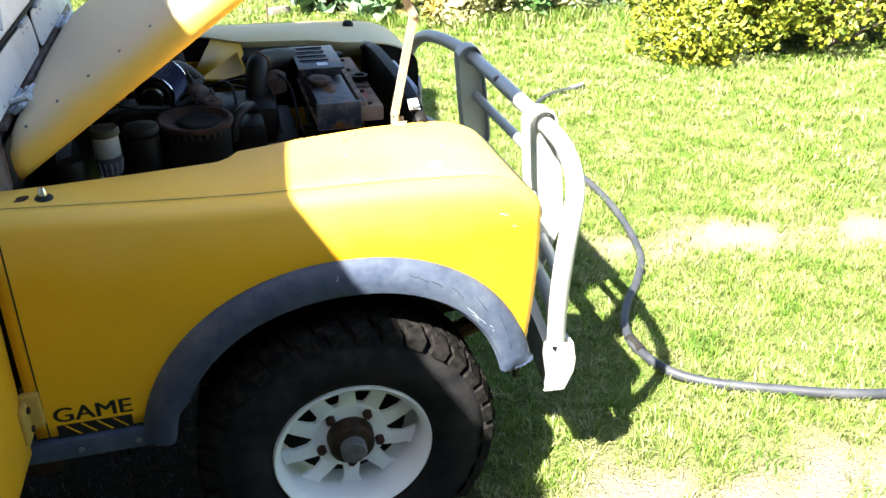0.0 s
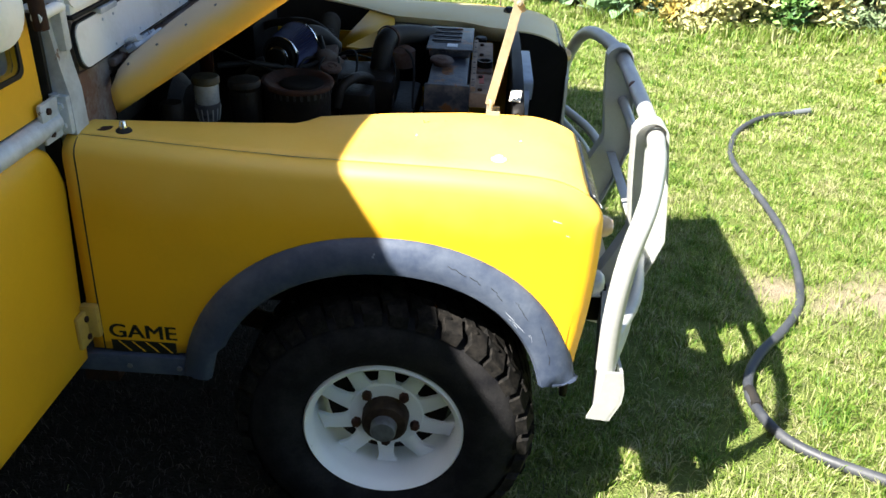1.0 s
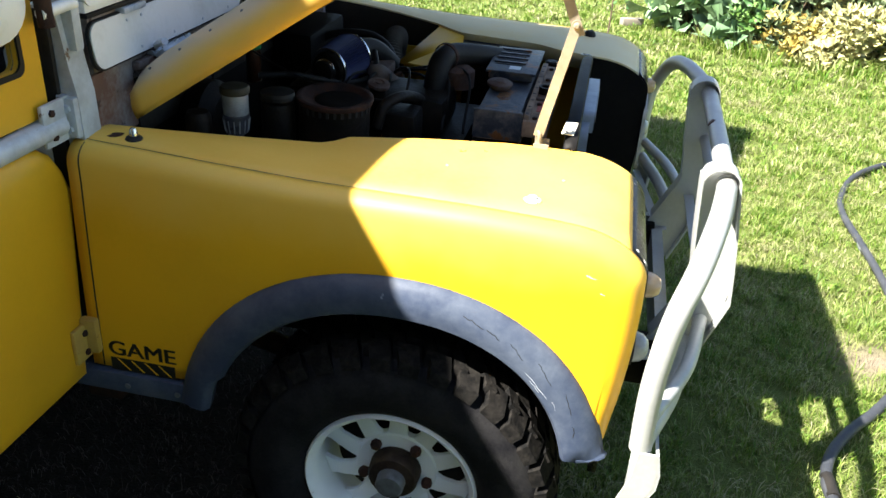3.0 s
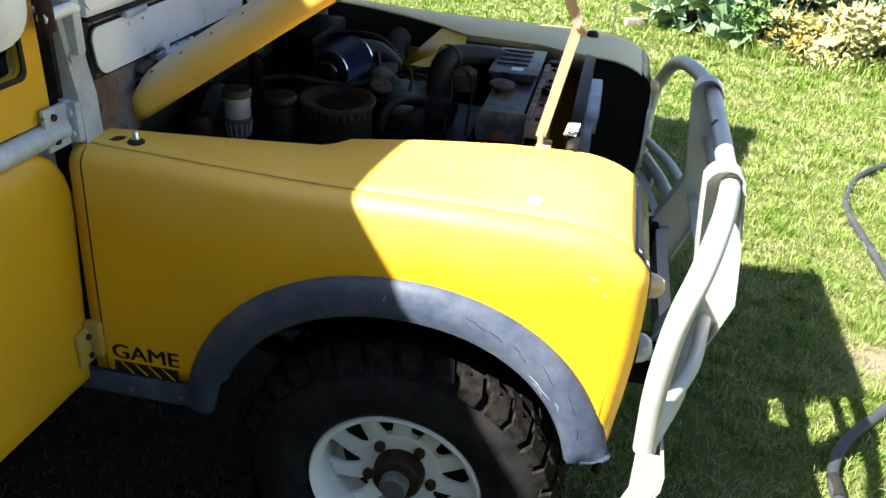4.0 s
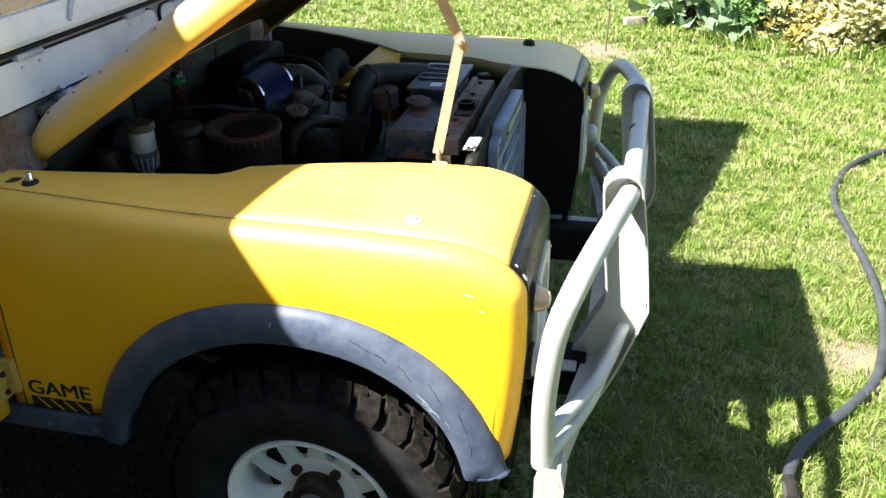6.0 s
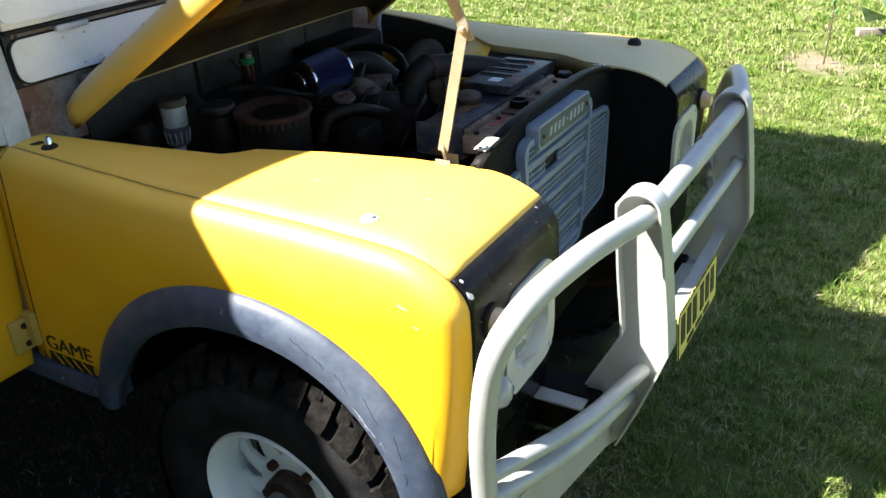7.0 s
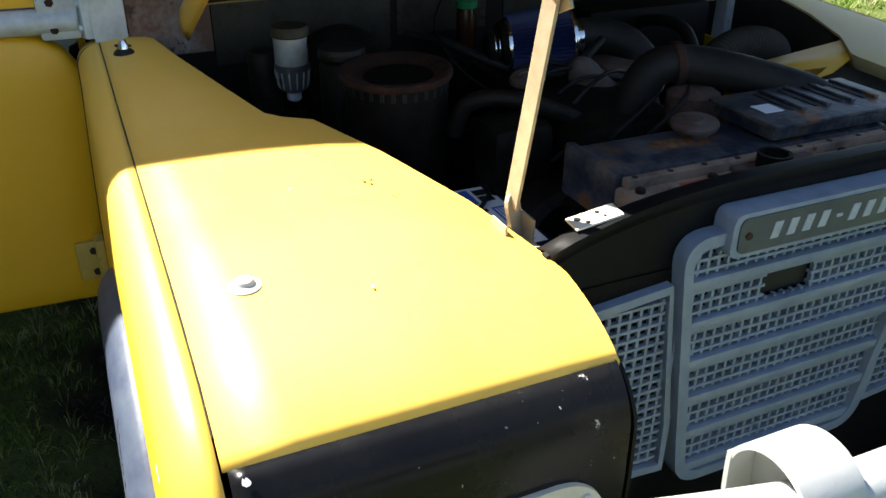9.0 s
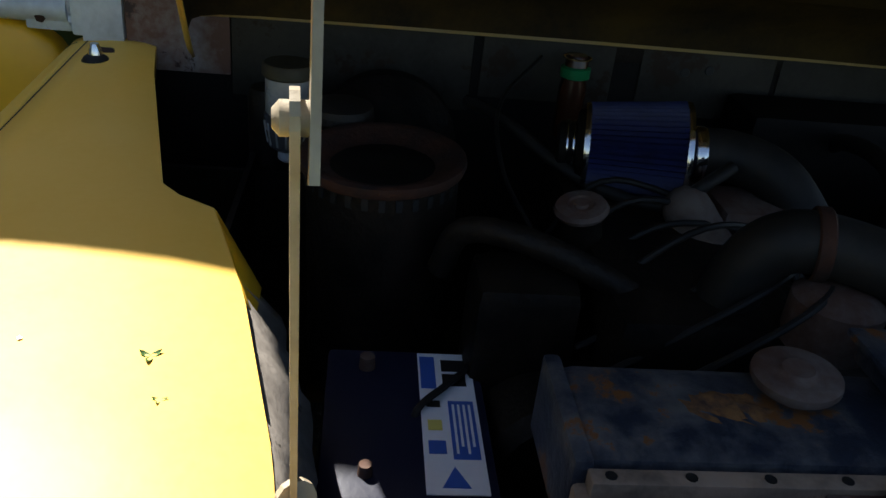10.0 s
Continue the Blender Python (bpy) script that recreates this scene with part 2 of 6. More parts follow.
LEAF_GREEN = material("green_leaves", (0.089, 0.188, 0.041), 0.55, second=(0.045, 0.107, 0.027), amount=0.7, scale=3, bump=0.1, island=0.4)
LEAF_GREY = material("grey_green_leaves", (0.172, 0.231, 0.120), 0.6, second=(0.103, 0.163, 0.060), amount=0.7, scale=2.5, bump=0.1, island=0.4)
SQUASH = material("powdery_squash_leaves", (0.20, 0.30, 0.17), 0.6, second=(0.10, 0.20, 0.07), amount=0.8, scale=4, bump=0.1, island=0.35)
LEAF_YELLOW = material("yellowing_leaves", (0.34, 0.26, 0.055), 0.6, second=(0.26, 0.25, 0.10), amount=0.8, scale=3, bump=0.1, island=0.3)
LEAF_PALE = material("pale_dry_leaves", (0.435, 0.407, 0.188), 0.6, second=(0.297, 0.327, 0.118), amount=0.7, scale=2.5, bump=0.1, island=0.35)
PETAL = material("white_petals", (0.80, 0.80, 0.76), 0.6, amount=0.2, bump=0.0)
GRASSMAT = bpy.data.materials.new("grass_blades")
GRASSMAT.use_nodes = True
_n, _l = GRASSMAT.node_tree.nodes, GRASSMAT.node_tree.links
_p = _n["Principled BSDF"]
_p.inputs["Roughness"].default_value, _p.inputs["Specular IOR Level"].default_value = 0.5, 0.4
_geo, _tc = _n.new("ShaderNodeNewGeometry"), _n.new("ShaderNodeTexCoord")
_tex = _n.new("ShaderNodeTexNoise")
_tex.inputs["Scale"].default_value, _tex.inputs["Detail"].default_value = 3.2, 9
_tex.inputs["Roughness"].default_value = 0.72
_l.new(_tc.outputs["Object"], _tex.inputs["Vector"])
_sum = _n.new("ShaderNodeMath")
_sum.operation = "MULTIPLY_ADD"
_sum.inputs[1].default_value = 0.65
_l.new(_geo.outputs["Random Per Island"], _sum.inputs[0])
_off = _n.new("ShaderNodeMapRange")
_off.inputs["From Min"].default_value, _off.inputs["From Max"].default_value = 0.32, 0.68
_off.inputs["To Min"].default_value, _off.inputs["To Max"].default_value = -0.25, 0.55
_l.new(_tex.outputs["Fac"], _off.inputs["Value"])
_l.new(_off.outputs["Result"], _sum.inputs[2])
_ramp = _n.new("ShaderNodeValToRGB")
_cr = _ramp.color_ramp
_cr.elements[0].position, _cr.elements[0].color = 0.0, (0.056, 0.150, 0.011, 1)
_cr.elements[1].position, _cr.elements[1].color = 1.0, (0.384, 0.347, 0.211, 1)
for _at, _c in ((0.33, (0.152, 0.247, 0.028, 1)), (0.58, (0.270, 0.314, 0.088, 1)), (0.80, (0.360, 0.360, 0.186, 1))):
    _cr.elements.new(_at).color = _c
_l.new(_sum.outputs[0], _ramp.inputs["Fac"])
_l.new(_ramp.outputs["Color"], _p.inputs["Base Color"])
_tl, _mx = _n.new("ShaderNodeBsdfTranslucent"), _n.new("ShaderNodeMixShader")
_mx.inputs[0].default_value = 0.32
_l.new(_ramp.outputs["Color"], _tl.inputs["Color"])
_l.new(_p.outputs[0], _mx.inputs[1])
_l.new(_tl.outputs[0], _mx.inputs[2])
_l.new(_mx.outputs[0], _n["Material Output"].inputs["Surface"])
DUCT = material("dusty_ribbed_duct", (0.070, 0.060, 0.048), 0.7, spec=0.2, second=(0.030, 0.025, 0.021), amount=0.7, scale=14, bump=0.2)
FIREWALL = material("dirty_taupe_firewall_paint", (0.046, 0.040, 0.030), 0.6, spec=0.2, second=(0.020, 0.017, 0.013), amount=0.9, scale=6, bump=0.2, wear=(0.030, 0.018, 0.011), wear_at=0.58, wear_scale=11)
OLIVE = material("dusty_olive_cap", (0.060, 0.052, 0.030), 0.6, spec=0.3, second=(0.030, 0.026, 0.018), amount=0.8, scale=30, bump=0.15)
BRASS = material("thin_brass", (0.70, 0.48, 0.20), 0.25, 0.9, amount=0.3, bump=0.02)
LITTER = material("brown_grass_litter", (0.066, 0.056, 0.041), 0.85, second=(0.020, 0.017, 0.013), amount=0.8, scale=6, bump=0.0, island=0.5)
STRAW = material("dry_grass_blades", (0.277, 0.238, 0.112), 0.7, second=(0.198, 0.185, 0.066), amount=0.6, scale=3, bump=0.0, island=0.3)

GLASS = bpy.data.materials.new("window_glass")
GLASS.use_nodes = True
_p = GLASS.node_tree.nodes["Principled BSDF"]
_p.inputs["Transmission Weight"].default_value, _p.inputs["Roughness"].default_value = 1.0, 0.02
_p.inputs["Base Color"].default_value = (0.85, 0.92, 0.95, 1)


# ---- mesh helpers ----
def part(name, bm, mat, parent=None, label="", smooth=True, solid=0.0, angle=38):
    """Links a bmesh as one mesh object under a thing or a part."""
    me = bpy.data.meshes.new(name)
    bmesh.ops.recalc_face_normals(bm, faces=bm.faces[:])
    bm.to_mesh(me)
    bm.free()
    me.materials.append(mat)
    if smooth:
        me.polygons.foreach_set("use_smooth", [True] * len(me.polygons))
        me.set_sharp_from_angle(angle=radians(angle))
    ob = new(name, me)
    if parent:
        ob.parent = parent
    if solid:
        md = ob.modifiers.new("thickness", "SOLIDIFY")
        md.thickness, md.offset = solid, 0
    if label:
        ob["label"] = label
    return ob


def thing(name, label, category, group="", kind="", at=(0, 0, 0)):
    ob = new(name)
    ob.empty_display_size = 0.1
    ob.location = at
    return tagged(ob, label, category, group, kind)


def box(bm, x0, x1, y0, y1, z0, z1, bevel=0.0, m=None):
    r = bmesh.ops.create_cube(bm, size=1)
    vs = r["verts"]
    bmesh.ops.scale(bm, vec=(x1 - x0, y1 - y0, z1 - z0), verts=vs)
    bmesh.ops.translate(bm, vec=((x0 + x1) / 2, (y0 + y1) / 2, (z0 + z1) / 2), verts=vs)
    if bevel:
        es = list({e for v in vs for e in v.link_edges})
        r = bmesh.ops.bevel(bm, geom=es, offset=bevel, segments=2, affect="EDGES", profile=0.6)
        vs = list({v for f in r["faces"] for v in f.verts} | {v for v in vs if v.is_valid})
    if m is not None:
        bmesh.ops.transform(bm, matrix=m, verts=vs)
    return bm


def bx(*a, **k):
    return box(bmesh.new(), *a, **k)


def smooth_path(pts, n=8):
    """Catmull-Rom through the points."""
    P = [Vector(p) for p in pts]
    P = [2 * P[0] - P[1]] + P + [2 * P[-1] - P[-2]]
    out = []
    for i in range(1, len(P) - 2):
        a, b, c, d = P[i - 1:i + 3]
        for k in range(n):
            t = k / n
            out.append(0.5 * ((2 * b) + (c - a) * t + (2 * a - 5 * b + 4 * c - d) * t * t + (3 * b - a - 3 * c + d) * t ** 3))
    out.append(P[-2])
    return out


def tube(bm, pts, r, seg=12, n=8, taper=None, ripple=0.0, smoothed=True):
    """A round tube along a path."""
    path = smooth_path(pts, n) if smoothed else [Vector(p) for p in pts]
    up = None
    rings = []
    for i, p in enumerate(path):
        t = (path[min(i + 1, len(path) - 1)] - path[max(i - 1, 0)]).normalized()
        if up is None:
            up = t.orthogonal().normalized()
        up = (up - t * up.dot(t)).normalized()
        side = t.cross(up)
        rr = r * (1 if taper is None else 1 + (taper - 1) * i / (len(path) - 1)) * (1 + ripple * (i % 2))
        rings.append([bm.verts.new(p + (up * math.cos(a) + side * math.sin(a)) * rr) for a in [2 * math.pi * k / seg for k in range(seg)]])
    for A, B in zip(rings, rings[1:]):
        for k in range(seg):
            bm.faces.new((A[k], A[(k + 1) % seg], B[(k + 1) % seg], B[k]))
    bm.faces.new(rings[0][::-1])
    bm.faces.new(rings[-1])
    return bm


def tb(*a, **k):
    return tube(bmesh.new(), *a, **k)


def lathe(bm, profile, origin, way, seg=32):
    """Turns a profile of (radius, height) round an axis."""
    w = Vector(way).normalized()
    u = w.orthogonal().normalized()
    v = w.cross(u)
    o = Vector(origin)
    rings = []
    for r, h in profile:
        if r < 1e-6:
            rings.append([bm.verts.new(o + w * h)])
        else:
            rings.append([bm.verts.new(o + w * h + (u * math.cos(2 * math.pi * k / seg) + v * math.sin(2 * math.pi * k / seg)) * r) for k in range(seg)])
    for A, B in zip(rings, rings[1:]):
        for k in range(seg):
            a, b, c, d = A[k % len(A)], A[(k + 1) % len(A)], B[(k + 1) % len(B)], B[k % len(B)]
            f = list(dict.fromkeys((a, b, c, d)))
            if len(f) > 2:
                bm.faces.new(f)
    return bm


def lt(*a, **k):
    return lathe(bmesh.new(), *a, **k)


def prism(bm, outline, place, depth):
    """Extrudes a flat outline; place(u, v, w) gives the point, w from 0 to depth."""
    A = [bm.verts.new(place(u, v, 0)) for u, v in outline]
    B = [bm.verts.new(place(u, v, depth)) for u, v in outline]
    bm.faces.new(A[::-1])
    bm.faces.new(B)
    n = len(A)
    for i in range(n):
        bm.faces.new((A[i], A[(i + 1) % n], B[(i + 1) % n], B[i]))
    return bm


def rounded(u0, u1, v0, v1, r, k=5):
    """A rectangle's outline with rounded corners."""
    out = []
    for cu, cv, a0 in ((u1 - r, v1 - r, 0), (u0 + r, v1 - r, 90), (u0 + r, v0 + r, 180), (u1 - r, v0 + r, 270)):
        out += [(cu + r * math.cos(radians(a0 + 90 * i / k)), cv + r * math.sin(radians(a0 + 90 * i / k))) for i in range(k + 1)]
    return out


def frame_prism(bm, outer, inner, place, depth):
    """A ring between two outlines with the same number of points."""
    n = len(outer)
    L = [[bm.verts.new(place(u, v, w)) for u, v in o] for o, w in ((outer, 0), (outer, depth), (inner, depth), (inner, 0))]
    for a, b in ((0, 1), (1, 2), (2, 3), (3, 0)):
        for i in range(n):
            bm.faces.new((L[a][i], L[a][(i + 1) % n], L[b][(i + 1) % n], L[b][i]))
    return bm


def interp(x, table):
    xs, ys = zip(*table)
    return float(np.interp(x, xs, ys))


# ---- vehicle ----
LEAN = radians(2.2)
car = thing("off_road_vehicle", "yellow off-road vehicle with raised bonnet and silver bull bar on lawn", "car")
car.matrix_basis = Matrix.Translation((0, -0.8, 1.1)) @ Matrix.Rotation(LEAN, 4, "X") @ Matrix.Translation((0, 0.8, -1.1))


def wing_path():
    """Line of the wing's crown seen from the side: rear to front, then round and down the face."""
    pts = [(-0.715, 1.129), (-0.58, 1.122), (-0.40, 1.112), (-0.20, 1.103), (0.0, 1.101), (0.15, 1.099), (0.27, 1.094)]
    pts += [(0.30 + 0.19 * math.sin(a), 0.99 + 0.102 * math.cos(a)) for a in [radians(d) for d in range(12, 91, 6)]]
    pts += [(0.492, 0.93), (0.491, 0.86), (0.487, 0.79), (0.481, 0.72), (0.472, 0.65), (0.466, 0.60)]
    return pts


INNER = [(-0.70, 0.692), (-0.585, 0.668), (-0.235, 0.578), (-0.205, 0.520), (-0.036, 0.465), (0.163, 0.418), (0.33, 0.393), (0.5, 0.400)]
INNER_FAR = [(-0.72, 0.755), (-0.56, 0.735), (-0.41, 0.690), (-0.245, 0.612), (-0.142, 0.530), (0.11, 0.503), (0.20, 0.458), (0.33, 0.448), (0.5, 0.452)]
SEAM_Y, SIDE_Y, ROUND = 0.788, 0.830, 0.042


def arch_height(x):
    """Upper edge of the wheel opening on the wing's side."""
    a, e = (0.455, 2.1) if x < 0 else (0.435, 2.2)
    u = abs(x) / a
    return 0.592 if u >= 1 else max(0.592, 0.50 + 0.402 * (1 - u ** e) ** (1 / e))


def offset_path(path, d):
    out = []
    for i, (x, z) in enumerate(path):
        x0, z0 = path[max(i - 1, 0)]
        x1, z1 = path[min(i + 1, len(path) - 1)]
        l = math.hypot(x1 - x0, z1 - z0)
        out.append((x + (z1 - z0) / l * d, z - (x1 - x0) / l * d))
    return out


def front_wing(side):
    """One front wing. side: -1 the driver's, 1 the other."""
    path = wing_path()
    fine = []
    for (x0, z0), (x1, z1) in zip(path, path[1:]):
        n = max(1, int(math.hypot(x1 - x0, z1 - z0) / 0.025))
        fine += [(x0 + (x1 - x0) * i / n, z0 + (z1 - z0) * i / n) for i in range(n)]
    path = fine + [path[-1]]
    split = next(i for i, p in enumerate(path) if p[0] > 0.445)
    edge_in = INNER if side < 0 else INNER_FAR
    cheek_y = 0.393 if side < 0 else 0.447
    wing = new("front_wing")
    wing.parent = car
    tagged(wing, "yellow painted front wing with black front panel and grey flare")

    def strip(rows, y_of):
        bm = bmesh.new()
        grid = []
        for i, (x, z) in rows:
            grid.append([bm.verts.new((px, side * py, pz)) for px, py, pz in y_of(i, x, z)])
        for A, B in zip(grid, grid[1:]):
            for k in range(len(A) - 1):
                bm.faces.new((A[k], A[k + 1], B[k + 1], B[k]))
        return bm

    # the crown from the inner edge to the seam, with a short lip down at the inner edge
    def crown(i, x, z):
        y0 = interp(x, edge_in)
        lip = [(x, y0 + 0.004, z - 0.05), (x, y0, z - 0.004)]
        return lip + [(x, y0 + (SEAM_Y - y0) * k / 6, z + 0.004 * math.sin(math.pi * k / 6) * min(1.0, max(0.0, (0.40 - x) / 0.2)) - (0.002 if k == 0 else 0)) for k in range(7)]

    part("wing_top", strip(list(enumerate(path))[:split + 1], crown), YELLOW_TOP if side < 0 else DUSTY_SKYLIT, wing, "yellow wing top, sun glare put into its pale colour" if side < 0 else "dusty khaki wing top, brightened for skylight", solid=0.003)
    # inner flange, folded down and inwards at the notch
    if side < 0:
        flange = [(-0.240, 0.574, 1.098), (-0.205, 0.517, 1.097), (-0.12, 0.490, 1.096), (-0.036, 0.463, 1.095)]
        drop, slip = (0.02, 0.045, 0.04, 0.02), (0.01, 0.045, 0.03, 0.008)
        bm = bmesh.new()
        A = [bm.verts.new((x, side * y, z)) for x, y, z in flange]
        B = [bm.verts.new((x + (0.055 if k == 1 else 0.0), side * (y - e), z - d)) for k, ((x, y, z), d, e) in enumerate(zip(flange, drop, slip))]
        for k in range(3):
            bm.faces.new((A[k], A[k + 1], B[k + 1], B[k]))
        part("inner_flange", bm, YELLOW, wing, "yellow folded inner edge of the wing", solid=0.002)
    # the black front panel, with its recess for the lamps
    def face(i, x, z):
        y0 = interp(x, edge_in) + 0.004
        return [(x - 0.06, y0, z), (x, y0, z)] + [(x, y0 + (SEAM_Y - 0.004 - y0) * k / 26, z) for k in range(1, 27)]

    bm = strip([(i, p) for i, p in list(enumerate(path))[split:]], face)
    lamp_y, lamp_z = side * 0.545, 0.834
    bmesh.ops.delete(bm, geom=[f for f in bm.faces if (f.calc_center_median().yz - Vector((lamp_y, lamp_z))).length < 0.104], context="FACES")
    part("front_panel", bm, BLACK, wing, "chipped black painted wing front", solid=0.003)
    apron = bx(0.444, 0.464, min(side * 0.395, side * 0.80), max(side * 0.395, side * 0.80), 0.490, 0.606, bevel=0.004)
    part("front_apron", apron, BLACK, wing, "black apron under the wing front")
    # rounded shoulder and side
    seg = 6
    offs = [offset_path(path, ROUND * (1 - math.cos(radians(90 * k / seg)))) for k in range(seg + 1)]

    def shoulder(i, x, z):
        return [(offs[k][i][0], SEAM_Y + 0.002 + (SIDE_Y - SEAM_Y + 0.05 * max(0.0, 1.058 - offs[k][i][1])) * math.sin(radians(90 * k / seg)), offs[k][i][1]) for k in range(seg + 1)]

    edge = offs[seg]
    first_low = next(i for i, p in enumerate(path) if p[0] > 0.30)
    foot = (edge[-1][0], 0.592)

    def below(i):
        """The point of the lower edge that belongs to a point of the shoulder."""
        x = edge[i][0]
        if i < first_low:
            return x, arch_height(x)
        f = (i - first_low) / (len(path) - 1 - first_low)
        xa = edge[first_low][0] + (foot[0] - edge[first_low][0]) * min(1.0, f * 1.25)
        return (xa, arch_height(xa)) if xa < foot[0] - 1e-4 else foot

    def skin(i, x, z):
        rows = shoulder(i, x, z)
        (xe, ye, ze), (xb, zb) = rows[-1], below(i)
        for k in range(1, 15):
            f = k / 14
            zz = ze + (zb - ze) * f
            rows.append((xe + (xb - xe) * f, ye + 0.003 * math.sin(math.pi * f) * (1 if i < first_low else 0.5) + 0.05 * (max(0.0, 1.058 - zz) - max(0.0, 1.058 - ze)), zz))
        return rows

    bm = strip(list(enumerate(path)), skin)
    bmesh.ops.remove_doubles(bm, verts=bm.verts[:], dist=0.0004)
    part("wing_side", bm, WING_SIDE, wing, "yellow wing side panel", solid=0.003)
    rear = [(-0.690, side * (q[1] + 0.0015), q[2] + 0.001) for q in skin(2, *path[2])]
    part("rear_joint", tb(rear, 0.0019, 6, smoothed=False), INK, wing)
    # joint between crown and side
    part("seam", tb([(x, side * (SEAM_Y + 0.001), z + 0.0005) for x, z in path[:split + 1:3]], 0.0016, 6, n=2), INK, wing)
    # inner wall behind the wheel and the cheek beside the radiator panel
    part("inner_wall", bx(-0.66, 0.33, side * (0.525 if side < 0 else 0.60) - 0.004, side * (0.525 if side < 0 else 0.60) + 0.004, 0.55, 1.02), YELLOW if side > 0 else BLACK_PLAIN, wing)
    bm = bmesh.new()
    cheek = [(x, z - 0.006) for x, z in path if x > 0.29] + [(0.315, 0.50), (0.28, 0.50), (0.28, 1.08)]
    prism(bm, cheek, lambda u, v, w: Vector((u, side * (cheek_y + w), v)), 0.004)
    part("cheek_panel", bm, PANELBLACK, wing, "black inner cheek of the wing")
    # black sheet added to stand for the shade inside the wheel arch
    part("arch_shade_sheet", bx(-0.545, -0.535, min(side * 0.44, side * 0.815), max(side * 0.44, side * 0.815), 0.47, 1.00), BLACK_PLAIN, wing, "black sheet added for the shade behind the wheel")
    # flexible flare round the wheel opening
    bm = bmesh.new()
    rings = []
    N = 40
    for i in range(N + 1):
        a = math.pi * i / N
        c, s = math.cos(a), math.sin(a)
        rear = c > 0
        ax, e = (0.50, 2.05) if rear else (0.475, 2.15)
        rr = (abs(c) ** e + abs(s) ** e) ** (-1 / e)
        ox, oz = -c * rr * ax, 0.50 + s * rr * 0.443
        n = Vector((ox / ax ** 2, (oz - 0.5) / 0.443 ** 2)).normalized()
        wdt = 0.088 if 0.12 < i / N else 0.075
        low = 0.600 if not rear else 0.545
        if oz < low:
            oz = low - (low - oz) * 0.05
        tilt = 0.05 * (1.058 - oz)
        prof = [(d, y + tilt) for d, y in ((0.0, 0.826), (0.006, 0.842), (0.018, 0.853), (0.035, 0.862), (0.058, 0.866), (wdt - 0.008, 0.862), (wdt, 0.850), (wdt - 0.003, 0.825))]
        rings.append([bm.verts.new((ox - n.x * d, side * y, oz - n.y * d)) for d, y in prof])
    for A, B in zip(rings, rings[1:]):
        for k in range(len(A) - 1):
            bm.faces.new((A[k], A[k + 1], B[k + 1], B[k]))
    bm.faces.new(rings[0])
    bm.faces.new(rings[-1][::-1])
    part("wheel_arch_flare", bm, FLARE, wing, "scuffed grey plastic wheel arch flare", solid=0.004)
    # scuffs and cracks on the flare
    if side < 0:
        def flare_spot(f, d):
            a = math.pi * f
            c, q = math.cos(a), math.sin(a)
            ax, e = (0.50, 2.05) if c > 0 else (0.475, 2.15)
            rr = (abs(c) ** e + abs(q) ** e) ** (-1 / e)
            fx, fz = -c * rr * ax, 0.50 + q * rr * 0.443
            n = Vector((fx / ax ** 2, (fz - 0.5) / 0.443 ** 2)).normalized()
            y = interp(d, [(0.0, 0.826), (0.006, 0.842), (0.018, 0.853), (0.035, 0.862), (0.058, 0.866), (0.080, 0.862), (0.088, 0.850)]) + 0.05 * (1.058 - fz)
            return Vector((fx - n.x * d, side * (y + 0.0016), fz - n.y * d))
        rs = random.Random(23)
        for f0, f1, d0, d1, r, mat in ((0.605, 0.640, 0.030, 0.041, 0.0011, INK), (0.645, 0.668, 0.038, 0.043, 0.0011, INK), (0.685, 0.715, 0.036, 0.048, 0.0009, INK), (0.735, 0.775, 0.030, 0.044, 0.0009, INK),
                                       (0.800, 0.835, 0.028, 0.040, 0.0009, INK), (0.855, 0.875, 0.045, 0.050, 0.0010, INK), (0.735, 0.790, 0.066, 0.069, 0.0008, GALV), (0.750, 0.775, 0.071, 0.073, 0.0007, GALV),
                                       (0.800, 0.815, 0.060, 0.063, 0.0006, GALV)):
            line = [flare_spot(f0 + (f1 - f0) * k / 7, d0 + (d1 - d0) * k / 7 + rs.uniform(-0.0022, 0.0022)) for k in range(8)]
            part("scuff", tb(line, r, 5, n=2), mat, wing, "crack in the plastic" if mat is INK else "pale scrape in the plastic")
    # lamps
    def on_face(u, v, w):
        return Vector((0.489 + w, u, v))
    bm = bmesh.new()
    outer = rounded(lamp_y - 0.118, lamp_y + 0.118, lamp_z - 0.118, lamp_z + 0.118, 0.058, 8)
    inner = [(lamp_y + 0.093 * math.cos(math.atan2(v - lamp_z, u - lamp_y)), lamp_z + 0.093 * math.sin(math.atan2(v - lamp_z, u - lamp_y))) for u, v in outer]
    frame_prism(bm, outer, inner, on_face, 0.010)
    part("lamp_surround", bm, SURROUND, wing, "cream plastic headlamp surround")
    bm = lt([(0.095, 0.009), (0.092, 0.010), (0.087, 0.004), (0.082, -0.020), (0.082, -0.034)], (0.490, lamp_y, lamp_z), (1, 0, 0), 48)
    part("lamp_bowl", bm, SURROUND, wing, "cream bowl round the headlamp")
    bm = lt([(0.083, -0.034), (0.082, -0.022), (0.078, -0.016), (0.060, -0.007), (0.035, -0.001), (0.0, 0.001)], (0.490, lamp_y, lamp_z), (1, 0, 0), 48)
    lens = part("headlamp", bm, GLASSY, wing, "clear round headlamp with ribbed glass")
    for k in range(-12, 13):
        h = math.sqrt(max(0.0, 0.076 ** 2 - (k * 0.0060) ** 2))
